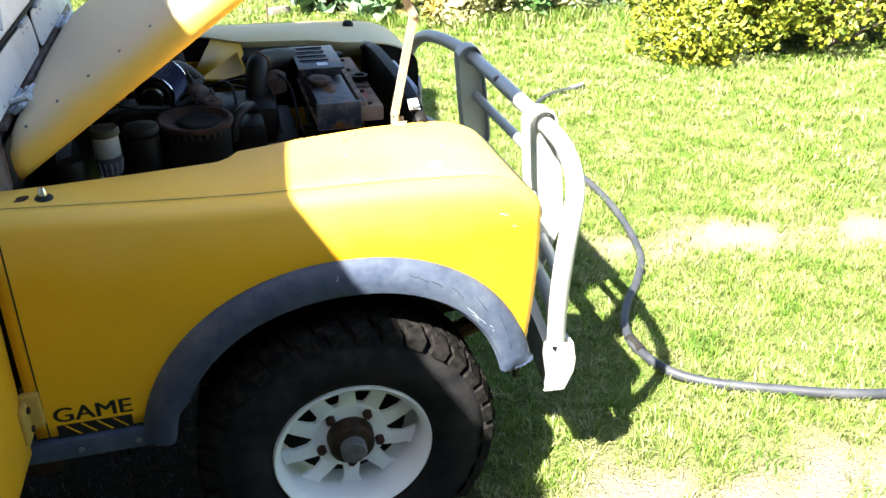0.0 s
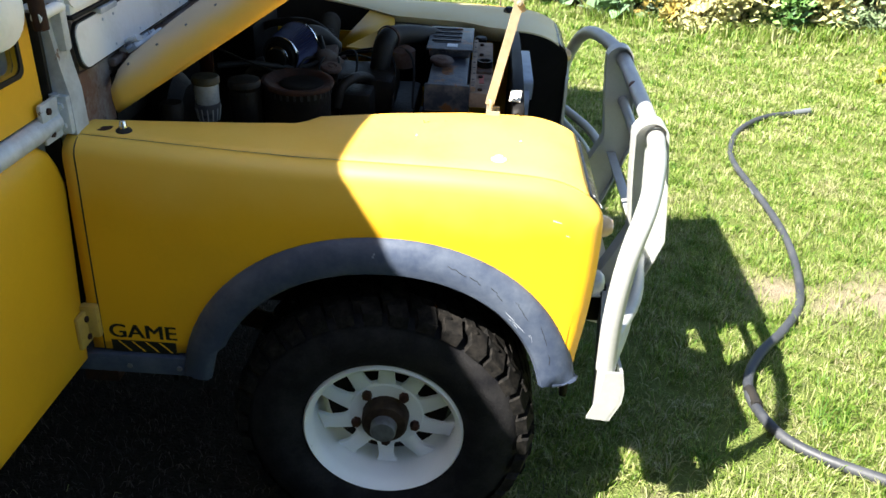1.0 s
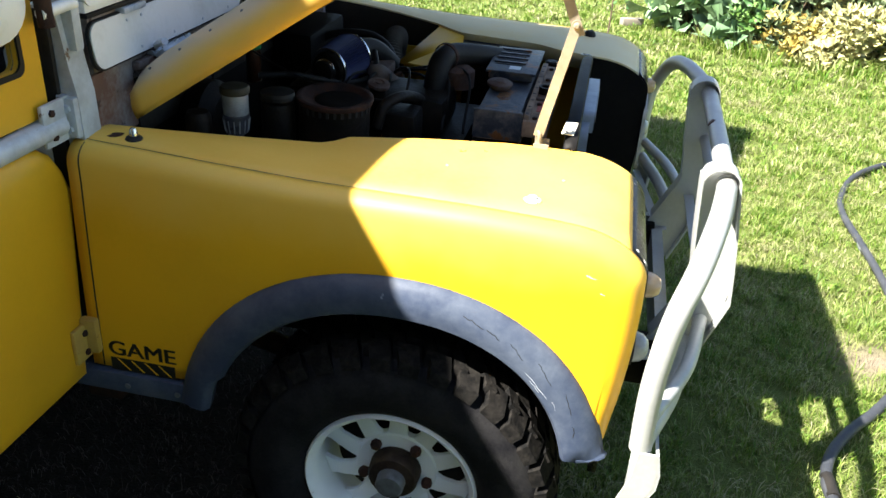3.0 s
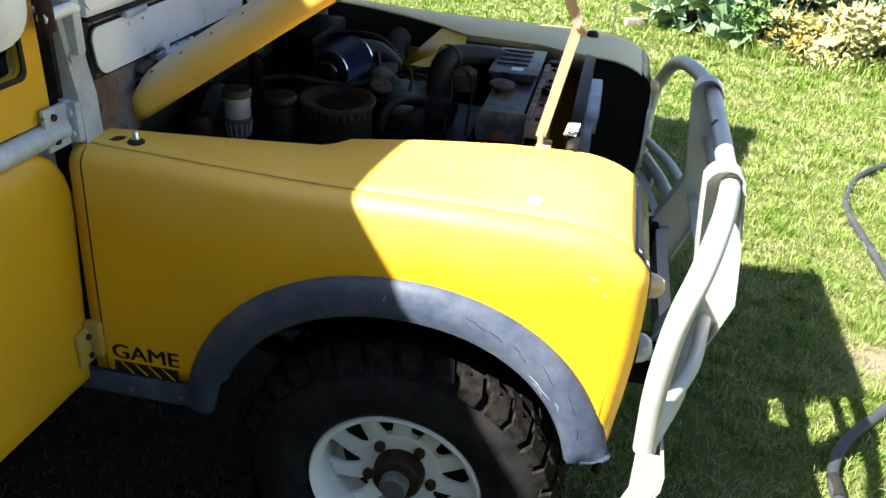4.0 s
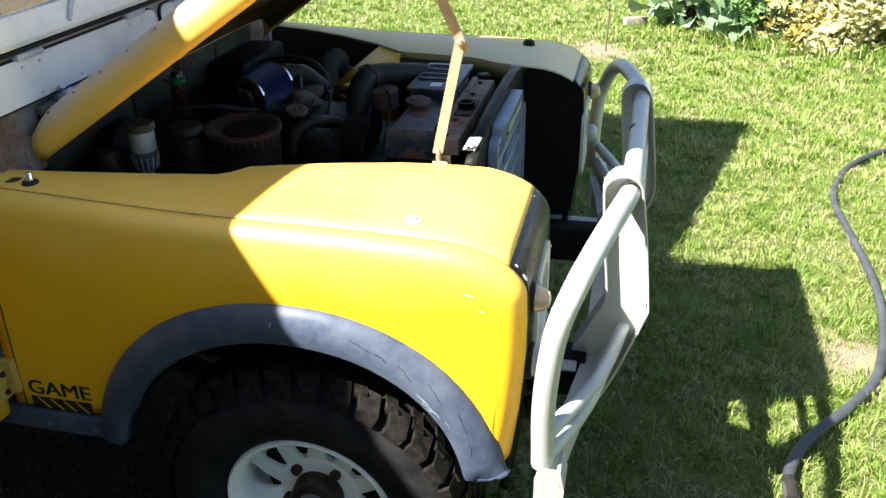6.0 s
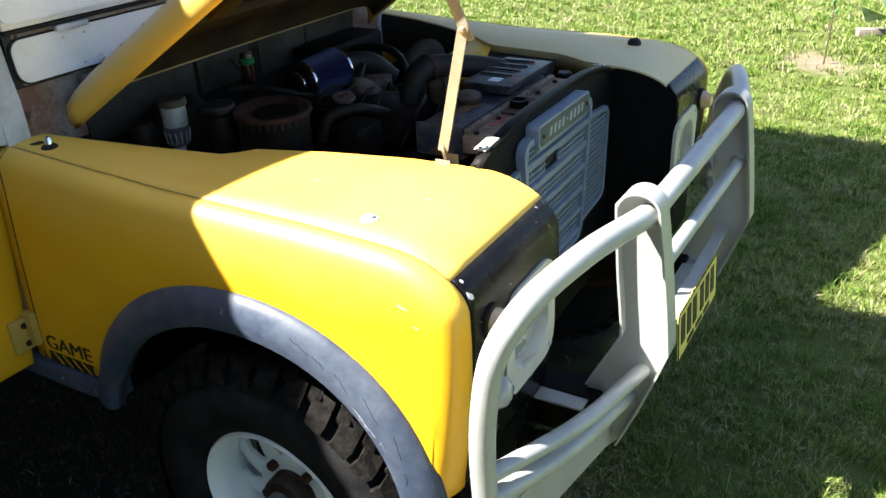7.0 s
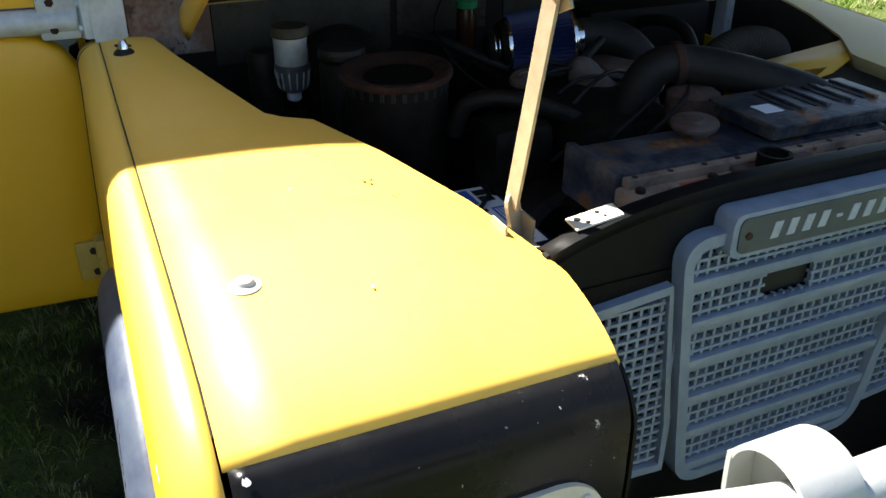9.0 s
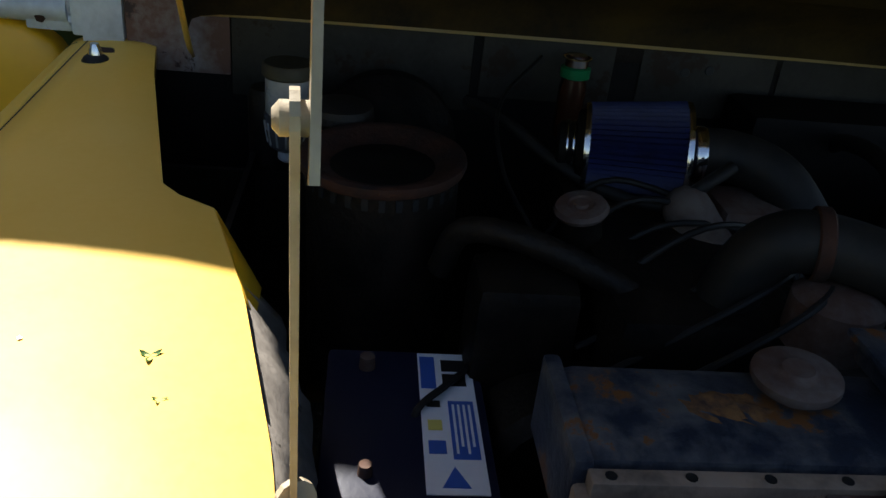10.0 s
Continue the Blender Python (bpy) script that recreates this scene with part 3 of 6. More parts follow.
        bow = [(0.4595 + 0.031 * math.sqrt(max(0.02, 1 - ((k * 0.0060) ** 2 + (h * f) ** 2) / 0.082 ** 2)), lamp_y + k * 0.0060, lamp_z + h * f) for f in (-0.95, -0.6, -0.2, 0.2, 0.6, 0.95)]
        part("rib", tb(bow, 0.0021, 5, n=3), GLASSY, lens)
    for dy, dz in ((-0.092, -0.094), (0.092, -0.094), (-0.092, 0.094), (0.092, 0.094)):
        part("screw", lt([(0.006, 0), (0.006, 0.003), (0, 0.005)], (0.499, lamp_y + dy, lamp_z + dz), (1, 0, 0), 10), GALV, wing)
    for z, m, nm, lab, r in ((0.940, AMBER, "indicator", "pale amber indicator lamp", 0.028), (0.785, CLEARLENS, "side_lamp", "clear side lamp lens", 0.034)):
        b = part(nm, lt([(r, 0), (r, 0.012), (r * 0.9, 0.026), (r * 0.6, 0.038), (0, 0.043)], (0.490, side * 0.713, z), (1, 0, 0), 24), m, wing, lab)
        part("base", lt([(r + 0.007, -0.004), (r + 0.007, 0.008), (r, 0.010)], (0.490, side * 0.713, z), (1, 0, 0), 24), HOSEBLK, b)
    return wing


right_wing = front_wing(-1)
left_wing = front_wing(1)
left_wing.location = (0.014, 0.008, 0.010)
# dark sheet standing in for the shaded hollow under the far wing's edge, and the yellow gusset in front of it
bm = bmesh.new()
top, low = [], []
for k in range(13):
    x = -0.735 + 0.49 * k / 12
    y = interp(x, INNER_FAR)
    z = interp(x, [(-0.735, 1.130), (-0.58, 1.122), (-0.40, 1.112), (-0.20, 1.103)])
    top.append(bm.verts.new((x, y - 0.003, z - 0.006)))
    low.append(bm.verts.new((x, y + 0.01, 0.72)))
for k in range(12):
    bm.faces.new((top[k], top[k + 1], low[k + 1], low[k]))
part("inner_shade_sheet", bm, BLACK_PLAIN, left_wing, "dark sheet for the shaded hollow under the wing", solid=0.002)
bm = bmesh.new()
bm.faces.new([bm.verts.new(p) for p in ((-0.242, 0.608, 1.097), (-0.142, 0.527, 1.093), (-0.125, 0.400, 1.030), (-0.215, 0.335, 1.022), (-0.325, 0.338, 1.028))])
part("gusset", bm, YELLOW, left_wing, "yellow sloping gusset of the inner wing", solid=0.002)

# fittings on the wing tops
def washer_jet(x, y, z, parent):
    base = part("aerial_base", lt([(0.020, 0), (0.020, 0.004), (0.016, 0.010), (0.010, 0.014), (0, 0.015)], (x, y, z), (0, 0, 1), 20), HOSEBLK, parent, "black rubber based chrome knob")
    part("chrome_knob", lt([(0.010, 0.012), (0.009, 0.020), (0.006, 0.029), (0, 0.031)], (x, y, z), (0, 0, 1), 16), CHROME, base)


washer_jet(-0.606, -0.752, 1.122, right_wing)
part("rubber_plug", lt([(0.022, 0), (0.020, 0.012), (0.012, 0.02), (0, 0.021)], (0.275, 0.70, 1.096), (0, 0, 1), 16), HOSEBLK, left_wing, "black rubber plug")
part("blanking_plug", lt([(0.018, 0), (0.018, 0.003), (0.011, 0.006), (0.009, 0.010), (0, 0.011)], (0.247, -0.720, 1.096), (0, 0, 1), 20), BADGEGREY, right_wing, "pale blanking plug")
part("rust_spot", lt([(0.022, 0), (0.020, 0.003), (0, 0.004)], (-0.655, -0.745, 1.1275), (0, 0, 1), 14), RUSTY, right_wing, "rusty fixing")

for x, y, r in ((-0.125, -0.637, 0.013), (-0.105, -0.604, 0.008), (-0.111, -0.620, 0.006), (0.30, -0.60, 0.003), (0.05, -0.62, 0.003)):
    rr = random.Random(int(1000 * (x - y)))
    ring = [(x + r * math.cos(a) * rr.uniform(0.5, 1.2), y + r * math.sin(a) * rr.uniform(0.4, 1.0)) for a in [2 * math.pi * k / 9 for k in range(9)]]
    zz = 1.1065 if x < 0.2 else 1.0985
    part("paint_chip", prism(bmesh.new(), ring, lambda u, v, w: Vector((u, v, zz + w)), 0.0006), LABELWHITE, right_wing, "pale chip in the paint", smooth=False)
for x, y, z, way, r in ((0.466, -0.772, 1.043, (0.68, 0, 0.73), 0.0045), (0.483, -0.777, 1.023, (0.855, 0, 0.52), 0.007), (0.4845, -0.770, 1.018, (0.87, 0, 0.48), 0.004)):
    w = Vector(way).normalized()
    q = w.cross(Vector((0, 1, 0)))
    rr = random.Random(int(y * -5000))
    ring = [(r * math.cos(a) * rr.uniform(0.5, 1.0), r * math.sin(a) * rr.uniform(0.3, 1.7)) for a in [2 * math.pi * k / 11 for k in range(11)]]
    part("paint_chip", prism(bmesh.new(), ring, lambda u, v, d: Vector((x, y, z)) + Vector((0, 1, 0)) * u + q * v + w * (d + 0.0012), 0.0006), LABELWHITE, right_wing, "white chip at the panel's corner", smooth=False)
part("paint_chip", prism(bmesh.new(), [(-0.162, -0.790), (-0.154, -0.792), (-0.150, -0.785), (-0.158, -0.783)], lambda u, v, w: Vector((u, v, 1.1025 + w)), 0.001), LABELWHITE, right_wing, smooth=False)

# pale strips painted for the highlights on dent creases
for x0, z0, dx, dz in ((0.374, 1.008, 0.026, -0.006), (0.406, 0.974, 0.014, -0.003)):
    yb = -(0.8335 + 0.05 * (1.058 - z0))
    part("crease_highlight", tb([(x0, yb, z0), (x0 + dx * 0.5, yb - 0.0004, z0 + dz * 0.7), (x0 + dx, yb, z0 + dz)], 0.0013, 6, n=4, taper=0.4), SURROUND, right_wing, "pale strip for the highlight on a dent crease")

# word on the wing side
def lettering(text, size, place, mat, parent, name):
    cu = bpy.data.curves.new(name, "FONT")
    cu.body, cu.size, cu.extrude = text, size, 0.0006
    tmp = new(name, cu)
    me = bpy.data.meshes.new_from_object(tmp.evaluated_get(bpy.context.evaluated_depsgraph_get()))
    bpy.data.objects.remove(tmp)
    me.materials.append(mat)
    ob = new(name, me)
    ob.parent = parent
    ob.matrix_basis = place
    return ob


decal = part("decal", bx(-0.674, -0.508, -0.8550, -0.8535, 0.585, 0.6235), INK, right_wing, "black and yellow sticker with bold lettering", smooth=False)
word = lettering("GAME", 0.05, Matrix.Identity(4), INK, decal, "lettering")
lo = [min(v.co[k] for v in word.data.vertices) for k in range(2)]
hi = [max(v.co[k] for v in word.data.vertices) for k in range(2)]
kx, ky = 0.164 / (hi[0] - lo[0]), 0.0385 / (hi[1] - lo[1])
lay = pose(0, 0, 0, 90, 0, 0) @ Matrix.Diagonal((kx, ky, 1, 1)) @ Matrix.Translation((-lo[0], -lo[1], 0))
word.matrix_basis = Matrix.Translation((-0.673, -0.8552, 0.6275)) @ lay
# two more strikes beside it make the letters bold
for k, dx in ((1, 0.0016), (2, 0.0030)):
    strike = new("lettering", word.data)
    strike.parent = decal
    strike.matrix_basis = Matrix.Translation((-0.673 + dx, -0.8552 - 0.0002 * k, 0.6275)) @ lay
part("black_band", bx(-0.671, -0.511, -0.8570, -0.8550, 0.588, 0.620), INK, decal, smooth=False)
for k in range(4):
    x = -0.655 + 0.034 * k
    bm = bmesh.new()
    prism(bm, [(x, 0.618), (x + 0.0045, 0.618), (x + 0.033, 0.590), (x + 0.0285, 0.590)], lambda u, v, w: Vector((u, -0.8570 - w, v)), 0.0008)
    part("stripe", bm, YELLOW, decal, smooth=False)

# sill strip below the wing
sill = part("sill", bx(-1.75, -0.455, -0.868, -0.80, 0.528, 0.582, bevel=0.008), FLARE, car, "grey painted sill strip")
for x in (-0.505, -0.63):
    part("bolt", lt([(0.007, 0), (0.007, 0.003), (0, 0.004)], (x, -0.868, 0.552), (0, -1, 0), 8), HUBGREY, sill)
part("outrigger", bx(-0.79, -0.70, -0.80, -0.40, 0.44, 0.50, bevel=0.006), RUSTY, car, "rusty chassis outrigger")


# ---- wheels ----
def build_wheel(y_out, side):
    """Wheel about its own centre; side: the way its face looks along y."""
    w = new("wheel")
    s = side
    o = Vector((0, y_out - s * 0.0, 0))
    bm = bmesh.new()
    prof = [(0.205, -0.035), (0.215, -0.020), (0.235, -0.004), (0.27, 0.004), (0.31, 0.003), (0.34, -0.008), (0.358, -0.022), (0.368, -0.04),
            (0.372, -0.09), (0.372, -0.16), (0.368, -0.205), (0.358, -0.225), (0.33, -0.24), (0.27, -0.248), (0.22, -0.235), (0.205, -0.21)]
    lathe(bm, prof, o, (0, s, 0), 72)
    part("tyre", bm, RUBBER, w, "black off-road tyre", angle=30)
    bm = bmesh.new()
    rng = random.Random(5)
    n = 34
    for k in range(n):
        a0 = 2 * math.pi * k / n
        for row, (h0, h1, da, wd, tall) in enumerate(((0.000, -0.055, 0.0, 0.125, 0.395), (-0.030, -0.085, 0.09, 0.075, 0.393), (-0.075, -0.125, 0.02, 0.11, 0.392),
                                                     (-0.12, -0.17, 0.10, 0.11, 0.392), (-0.165, -0.225, 0.03, 0.12, 0.392))):
            a = a0 + da + rng.uniform(-0.008, 0.008)
            vs = []
            for hh, skew in ((h0, -0.022), (h1, 0.022)):
                for aa in (a - wd / 2 + skew, a + wd / 2 + skew):
                    low = 0.347 if (row == 0 and hh == h0) else 0.362
                    top = tall - (0.020 if (row == 0 and hh == h0) else 0.0)
                    for rr in (low, top):
                        vs.append(bm.verts.new(o + Vector((math.cos(aa) * rr, s * (hh if rr == low else hh - (0.006 if hh == h0 else -0.003)), math.sin(aa) * rr))))
            A0, A1, B0, B1, C0, C1, D0, D1 = vs
            for f in ((A1, B1, D1, C1), (A0, A1, C1, C0), (B0, D0, D1, B1), (A0, B0, B1, A1), (C0, C1, D1, D0)):
                bm.faces.new(f)
    tread = part("tread", bm, TREAD, w, "chunky rubber tread blocks", angle=30)
    tread["kind"] = "stuff"
    rim = lt([(0.200, -0.23), (0.192, -0.10), (0.186, -0.055), (0.190, -0.030), (0.205, -0.016), (0.210, -0.022), (0.211, -0.040), (0.206, -0.05), (0.2, -0.23)], o, (0, s, 0), 64)
    rim = part("rim", rim, WHITE_RIM, w, "white painted steel rim, chipped at the edge")
    # disc with ten spokes and openings between them
    bm = bmesh.new()
    nspoke = 10
    for k in range(nspoke):
        a = 2 * math.pi * (k + 0.5) / nspoke
        t = Vector((math.cos(a), 0, math.sin(a)))
        q = Vector((-math.sin(a), 0, math.cos(a)))
        rows = []
        for rr, hw, h in ((0.090, 0.027, -0.092), (0.115, 0.022, -0.090), (0.15, 0.020, -0.096), (0.175, 0.023, -0.108), (0.190, 0.030, -0.114)):
            rows.append([bm.verts.new(o + t * rr + q * e * hw + Vector((0, s * (h + d), 0))) for e, d in ((-1, -0.014), (-1, -0.003), (-0.7, 0.0), (0.7, 0.0), (1, -0.003), (1, -0.014))])
        for A, B in zip(rows, rows[1:]):
            for i in range(5):
                bm.faces.new((A[i], A[i + 1], B[i + 1], B[i]))
    part("spokes", bm, WHITE_RIM, w, "white spokes of the wheel disc")
    bm = lt([(0.050, -0.10), (0.060, -0.089), (0.098, -0.087), (0.102, -0.092), (0.102, -0.11)], o, (0, s, 0), 48)
    part("disc_centre", bm, WHITE_RIM, w)
    part("brake_drum", lt([(0.0, -0.145), (0.165, -0.145), (0.165, -0.20), (0, -0.20)], o, (0, s, 0), 36), GREASE, w, "dark brake drum behind the spokes")
    part("hub", lt([(0.064, -0.10), (0.061, -0.052), (0.056, -0.046), (0.040, -0.043), (0.0, -0.043)], o, (0, s, 0), 24), HUBDARK, w, "greasy dark brown wheel hub")
    part("hub_cap", lt([(0.035, -0.05), (0.034, -0.020), (0.030, -0.015), (0.0, -0.014)], o, (0, s, 0), 28), HUBGREY, w, "dull grey hub cap")
    for k in range(5):
        a = 2 * math.pi * k / 5 + 0.95
        part("wheel_nut", lt([(0.0135, -0.09), (0.0135, -0.073), (0.008, -0.068), (0, -0.068)], o + Vector((math.cos(a) * 0.083, 0, math.sin(a) * 0.083)), (0, s, 0), 6), RUSTY, w, "rusty wheel nut")
    return w


wheel = build_wheel(0.0, -1)
wheel.parent = car
wheel.matrix_basis = pose(-0.002, -0.858, 0.366)
tagged(wheel, "white spoked wheel with black off-road tyre")
for x, y, turn in ((0.005, 0.858, 180), (-2.235, -0.858, 0), (-2.235, 0.858, 180)):
    c = copy_thing(wheel, pose(x, y, 0.366, 0, 0, turn))
    c.parent = car
part("axle", tb([(0, -0.60, 0.39), (0, 0.60, 0.39)], 0.045, 12, smoothed=False), GREASE, car, "greasy front axle")
part("rear_axle", tb([(-2.235, -0.60, 0.39), (-2.235, 0.60, 0.39)], 0.045, 12, smoothed=False), GREASE, car)
for s in (-1, 1):
    part("chassis_rail", bx(-2.9, 0.60, s * 0.37 - 0.04, s * 0.37 + 0.04, 0.47, 0.59, bevel=0.008), BLACK_PLAIN, car)
    part("leaf_spring", tb([(0.50, s * 0.45, 0.46), (0, s * 0.45, 0.34), (-0.55, s * 0.45, 0.46)], 0.03, 8), RUSTY, car)

# ---- radiator panel and grille ----
bm = bmesh.new()
top = [(y, 1.094 + 0.049 * (1 - abs((y - 0.025) / 0.425) ** 3.5)) for y in [0.446 - 0.846 * i / 28 for i in range(29)]]
prism(bm, [(0.446, 0.46)] + top + [(-0.400, 0.46)], lambda u, v, w: Vector((0.300 + w, u, v)), 0.010)
panel = part("radiator_panel", bm, PANELBLACK, car, "black painted radiator panel")
bm = bmesh.new()
grid = [[bm.verts.new((x, y, z + dz)) for x, dz in ((0.284, -0.014), (0.287, -0.003), (0.299, 0.002), (0.313, 0.001), (0.315, -0.012))] for y, z in [(y * 0.99, z) for y, z in top]]
for A, B in zip(grid, grid[1:]):
    for k in range(4):
        bm.faces.new((A[k], A[k + 1], B[k + 1], B[k]))
part("top_rail", bm, PANELBLACK, panel, "black top rail with chipped edge", solid=0.004)
for s, yc in ((-1, -0.328), (1, 0.385)):
    turn = Matrix.Translation((0.292, yc, 1.1195)) @ Matrix.Rotation(radians(6 * s), 4, "Z") @ Matrix.Rotation(-s * 0.20, 4, "X")
    tab = part("corner_plate", bx(-0.015, 0.015, -0.030, 0.030, 0.0, 0.003, bevel=0.001, m=turn), SURROUND, panel, "pale drilled corner plate")
    for dx, dy, r in ((-0.004, -0.020, 0.0045), (0.008, -0.012, 0.003), (-0.006, 0.006, 0.003), (0.006, 0.010, 0.002)):
        part("hole", lt([(r, 0), (r, 0.0010), (0, 0.0010)], turn @ Vector((dx, dy, 0.0031)), (0, 0, 1), 10), INK, tab)
    bm = bmesh.new()
    worn = [p for p in top if s * p[0] > (0.376 if s < 0 else 0.43)]
    grid = [[bm.verts.new((x, y, z + dz)) for x, dz in ((0.282, -0.008), (0.285, 0.000), (0.300, 0.0045), (0.315, 0.0035), (0.3175, -0.004))] for y, z in worn]
    for A, B in zip(grid, grid[1:]):
        for k in range(4):
            bm.faces.new((A[k], A[k + 1], B[k + 1], B[k]))
    part("worn_corner", bm, SURROUND, panel, "cream worn end of the panel's rim", solid=0.002)

grille = new("grille")
grille.parent = car
grille.location = (0, -0.004, 0)
tagged(grille, "silver grey slatted grille with mesh")


def main_half(z):
    return 0.224 - 0.052 * max(0.0, (1.0 - z)) / 0.31


def grille_frame(outline, inner, x0, depth):
    bm = bmesh.new()
    frame_prism(bm, outline, inner, lambda u, v, w: Vector((x0 + w, u, v)), depth)
    return bm


def taper_outline(z0, z1, inset, r, k=6):
    """Outline of the centre part: wide at the top, narrower below."""
    out = []
    for u, v in rounded(-1, 1, z0 + inset, z1 - inset, 0.001, 1):
        out.append((u * (main_half(v) - inset), v))
    pts = []
    n = len(out)
    base = [((main_half(z1) - inset), z1 - inset), (-(main_half(z1) - inset), z1 - inset), (-(main_half(z0) - inset), z0 + inset), ((main_half(z0) - inset), z0 + inset)]
    for i in range(4):
        p, a, b = Vector(base[i]), Vector(base[i - 1]), Vector(base[(i + 1) % 4])
        p0, p1 = p + (a - p).normalized() * r, p + (b - p).normalized() * r
        for j in range(k + 1):
            t = j / k
            pts.append(tuple(p0 * (1 - t) ** 2 + p * 2 * t * (1 - t) + p1 * t * t))
    return pts


ox = 0.312
part("backing", bx(0.3105, 0.3125, -0.372, 0.372, 0.72, 1.04), BLACK_PLAIN, grille, "dull black opening behind the mesh", smooth=False)
part("frame", grille_frame(taper_outline(0.685, 1.088, 0, 0.045), taper_outline(0.685, 1.088, 0.016, 0.032), ox, 0.024), GRILLE, grille, "silver moulded centre frame")
for i in range(6):
    z = 0.7115 + 0.0615 * i
    h = main_half(z) - 0.012
    part("slat", bx(ox + 0.004, ox + 0.022, -h, h, z - 0.0080, z + 0.0080, bevel=0.004), GRILLE, grille, "silver horizontal slat")
badge_hold = part("badge_housing", prism(bmesh.new(), rounded(-0.164, 0.164, 1.056, 1.115, 0.014), lambda u, v, w: Vector((ox + w, u, v)), 0.034), GRILLE, grille, "silver badge housing")
part("badge_plate", prism(bmesh.new(), rounded(-0.155, 0.155, 1.062, 1.109, 0.011), lambda u, v, w: Vector((ox + 0.034 + w, u, v)), 0.002), material("grey_badge", (0.10, 0.115, 0.13), 0.35, 0.3, amount=0.6, scale=20), badge_hold, "dark grey badge plate")
for k in range(9):
    y = -0.098 + 0.0255 * k
    if k == 4:
        part("badge_bar", bx(ox + 0.0355, ox + 0.0372, y - 0.005, y + 0.005, 1.084, 1.088), BADGEGREY, badge_hold, smooth=False)
        continue
    part("badge_bar", bx(ox + 0.0355, ox + 0.0372, y - 0.0065, y + 0.0065, 1.075, 1.097, bevel=0.0008, m=Matrix.Translation((0, y, 1.086)) @ Matrix(((1, 0, 0, 0), (0, 1, 0.22, 0), (0, 0, 1, 0), (0, 0, 0, 1))) @ Matrix.Translation((0, -y, -1.086))), BADGEGREY, badge_hold, smooth=False)
for k in (-1, 1):
    part("badge_screw", lt([(0.005, 0), (0.005, 0.003), (0, 0.004)], (ox + 0.035, k * 0.141, 1.0855), (1, 0, 0), 10), RUSTY, badge_hold)
bm = bmesh.new()
HOLE = (-0.070, 0.010, 0.969, 1.009)
for i in range(24):
    z = 0.7115 + 0.01537 * i
    h = main_half(z) - 0.012
    for y0, y1 in (((-h, HOLE[0]), (HOLE[1], h)) if HOLE[2] < z < HOLE[3] else ((-h, h),)):
        box(bm, ox + 0.004, ox + 0.013, y0, y1, z - 0.0022, z + 0.0022)
for i in range(-13, 14):
    y = 0.0156 * i
    z0 = 0.695 if abs(y) < 0.165 else 0.695 + (abs(y) - 0.165) * 5.0
    for za, zb in (((z0, HOLE[2]), (HOLE[3], 1.07)) if HOLE[0] < y < HOLE[1] else ((min(z0, 1.0), 1.07),)):
        box(bm, ox + 0.005, ox + 0.012, y - 0.0022, y + 0.0022, za, zb)
part("grille_mesh", bm, GRILLE, grille, "silver plastic mesh with small square holes", smooth=False)
part("centre_hole", bx(ox + 0.0012, ox + 0.003, HOLE[0], HOLE[1], HOLE[2], HOLE[3]), INK, grille, smooth=False)
for s in (-1, 1):
    def sideward(u, v, w):
        return Vector((ox - 0.002 + w, s * u, v))
    out = [(0.222, 1.024), (0.372, 1.010), (0.394, 0.988), (0.380, 0.750), (0.362, 0.730), (0.190, 0.715), (0.19, 0.80), (0.205, 0.9)]
    inn = [(0.226, 1.012), (0.368, 0.998), (0.382, 0.984), (0.369, 0.757), (0.356, 0.742), (0.198, 0.728), (0.20, 0.80), (0.213, 0.9)]
    sp = part("side_grille", frame_prism(bmesh.new(), out, inn, sideward, 0.016), GRILLE, grille, "silver side grille panel with mesh")
    bm = bmesh.new()
    for i in range(18):
        z = 0.738 + 0.0152 * i
        y1 = 0.364 + (z - 0.74) * 0.075
        box(bm, ox, ox + 0.007, s * 0.20 if s > 0 else -y1, y1 if s > 0 else -0.20, z - 0.0022, z + 0.0022)
    for i in range(11):
        y = 0.212 + 0.0156 * i
        z0 = 0.732 if y < 0.362 else 0.732 + (y - 0.362) * 8
        box(bm, ox + 0.001, ox + 0.006, s * y - 0.0022, s * y + 0.0022, z0, 1.005 - (y - 0.2) * 0.12)
    part("side_mesh", bm, GRILLE, sp, smooth=False)

# ---- bull bar ----
bar = new("bull_bar")
bar.parent = car
tagged(bar, "silver painted steel bull bar with two uprights")


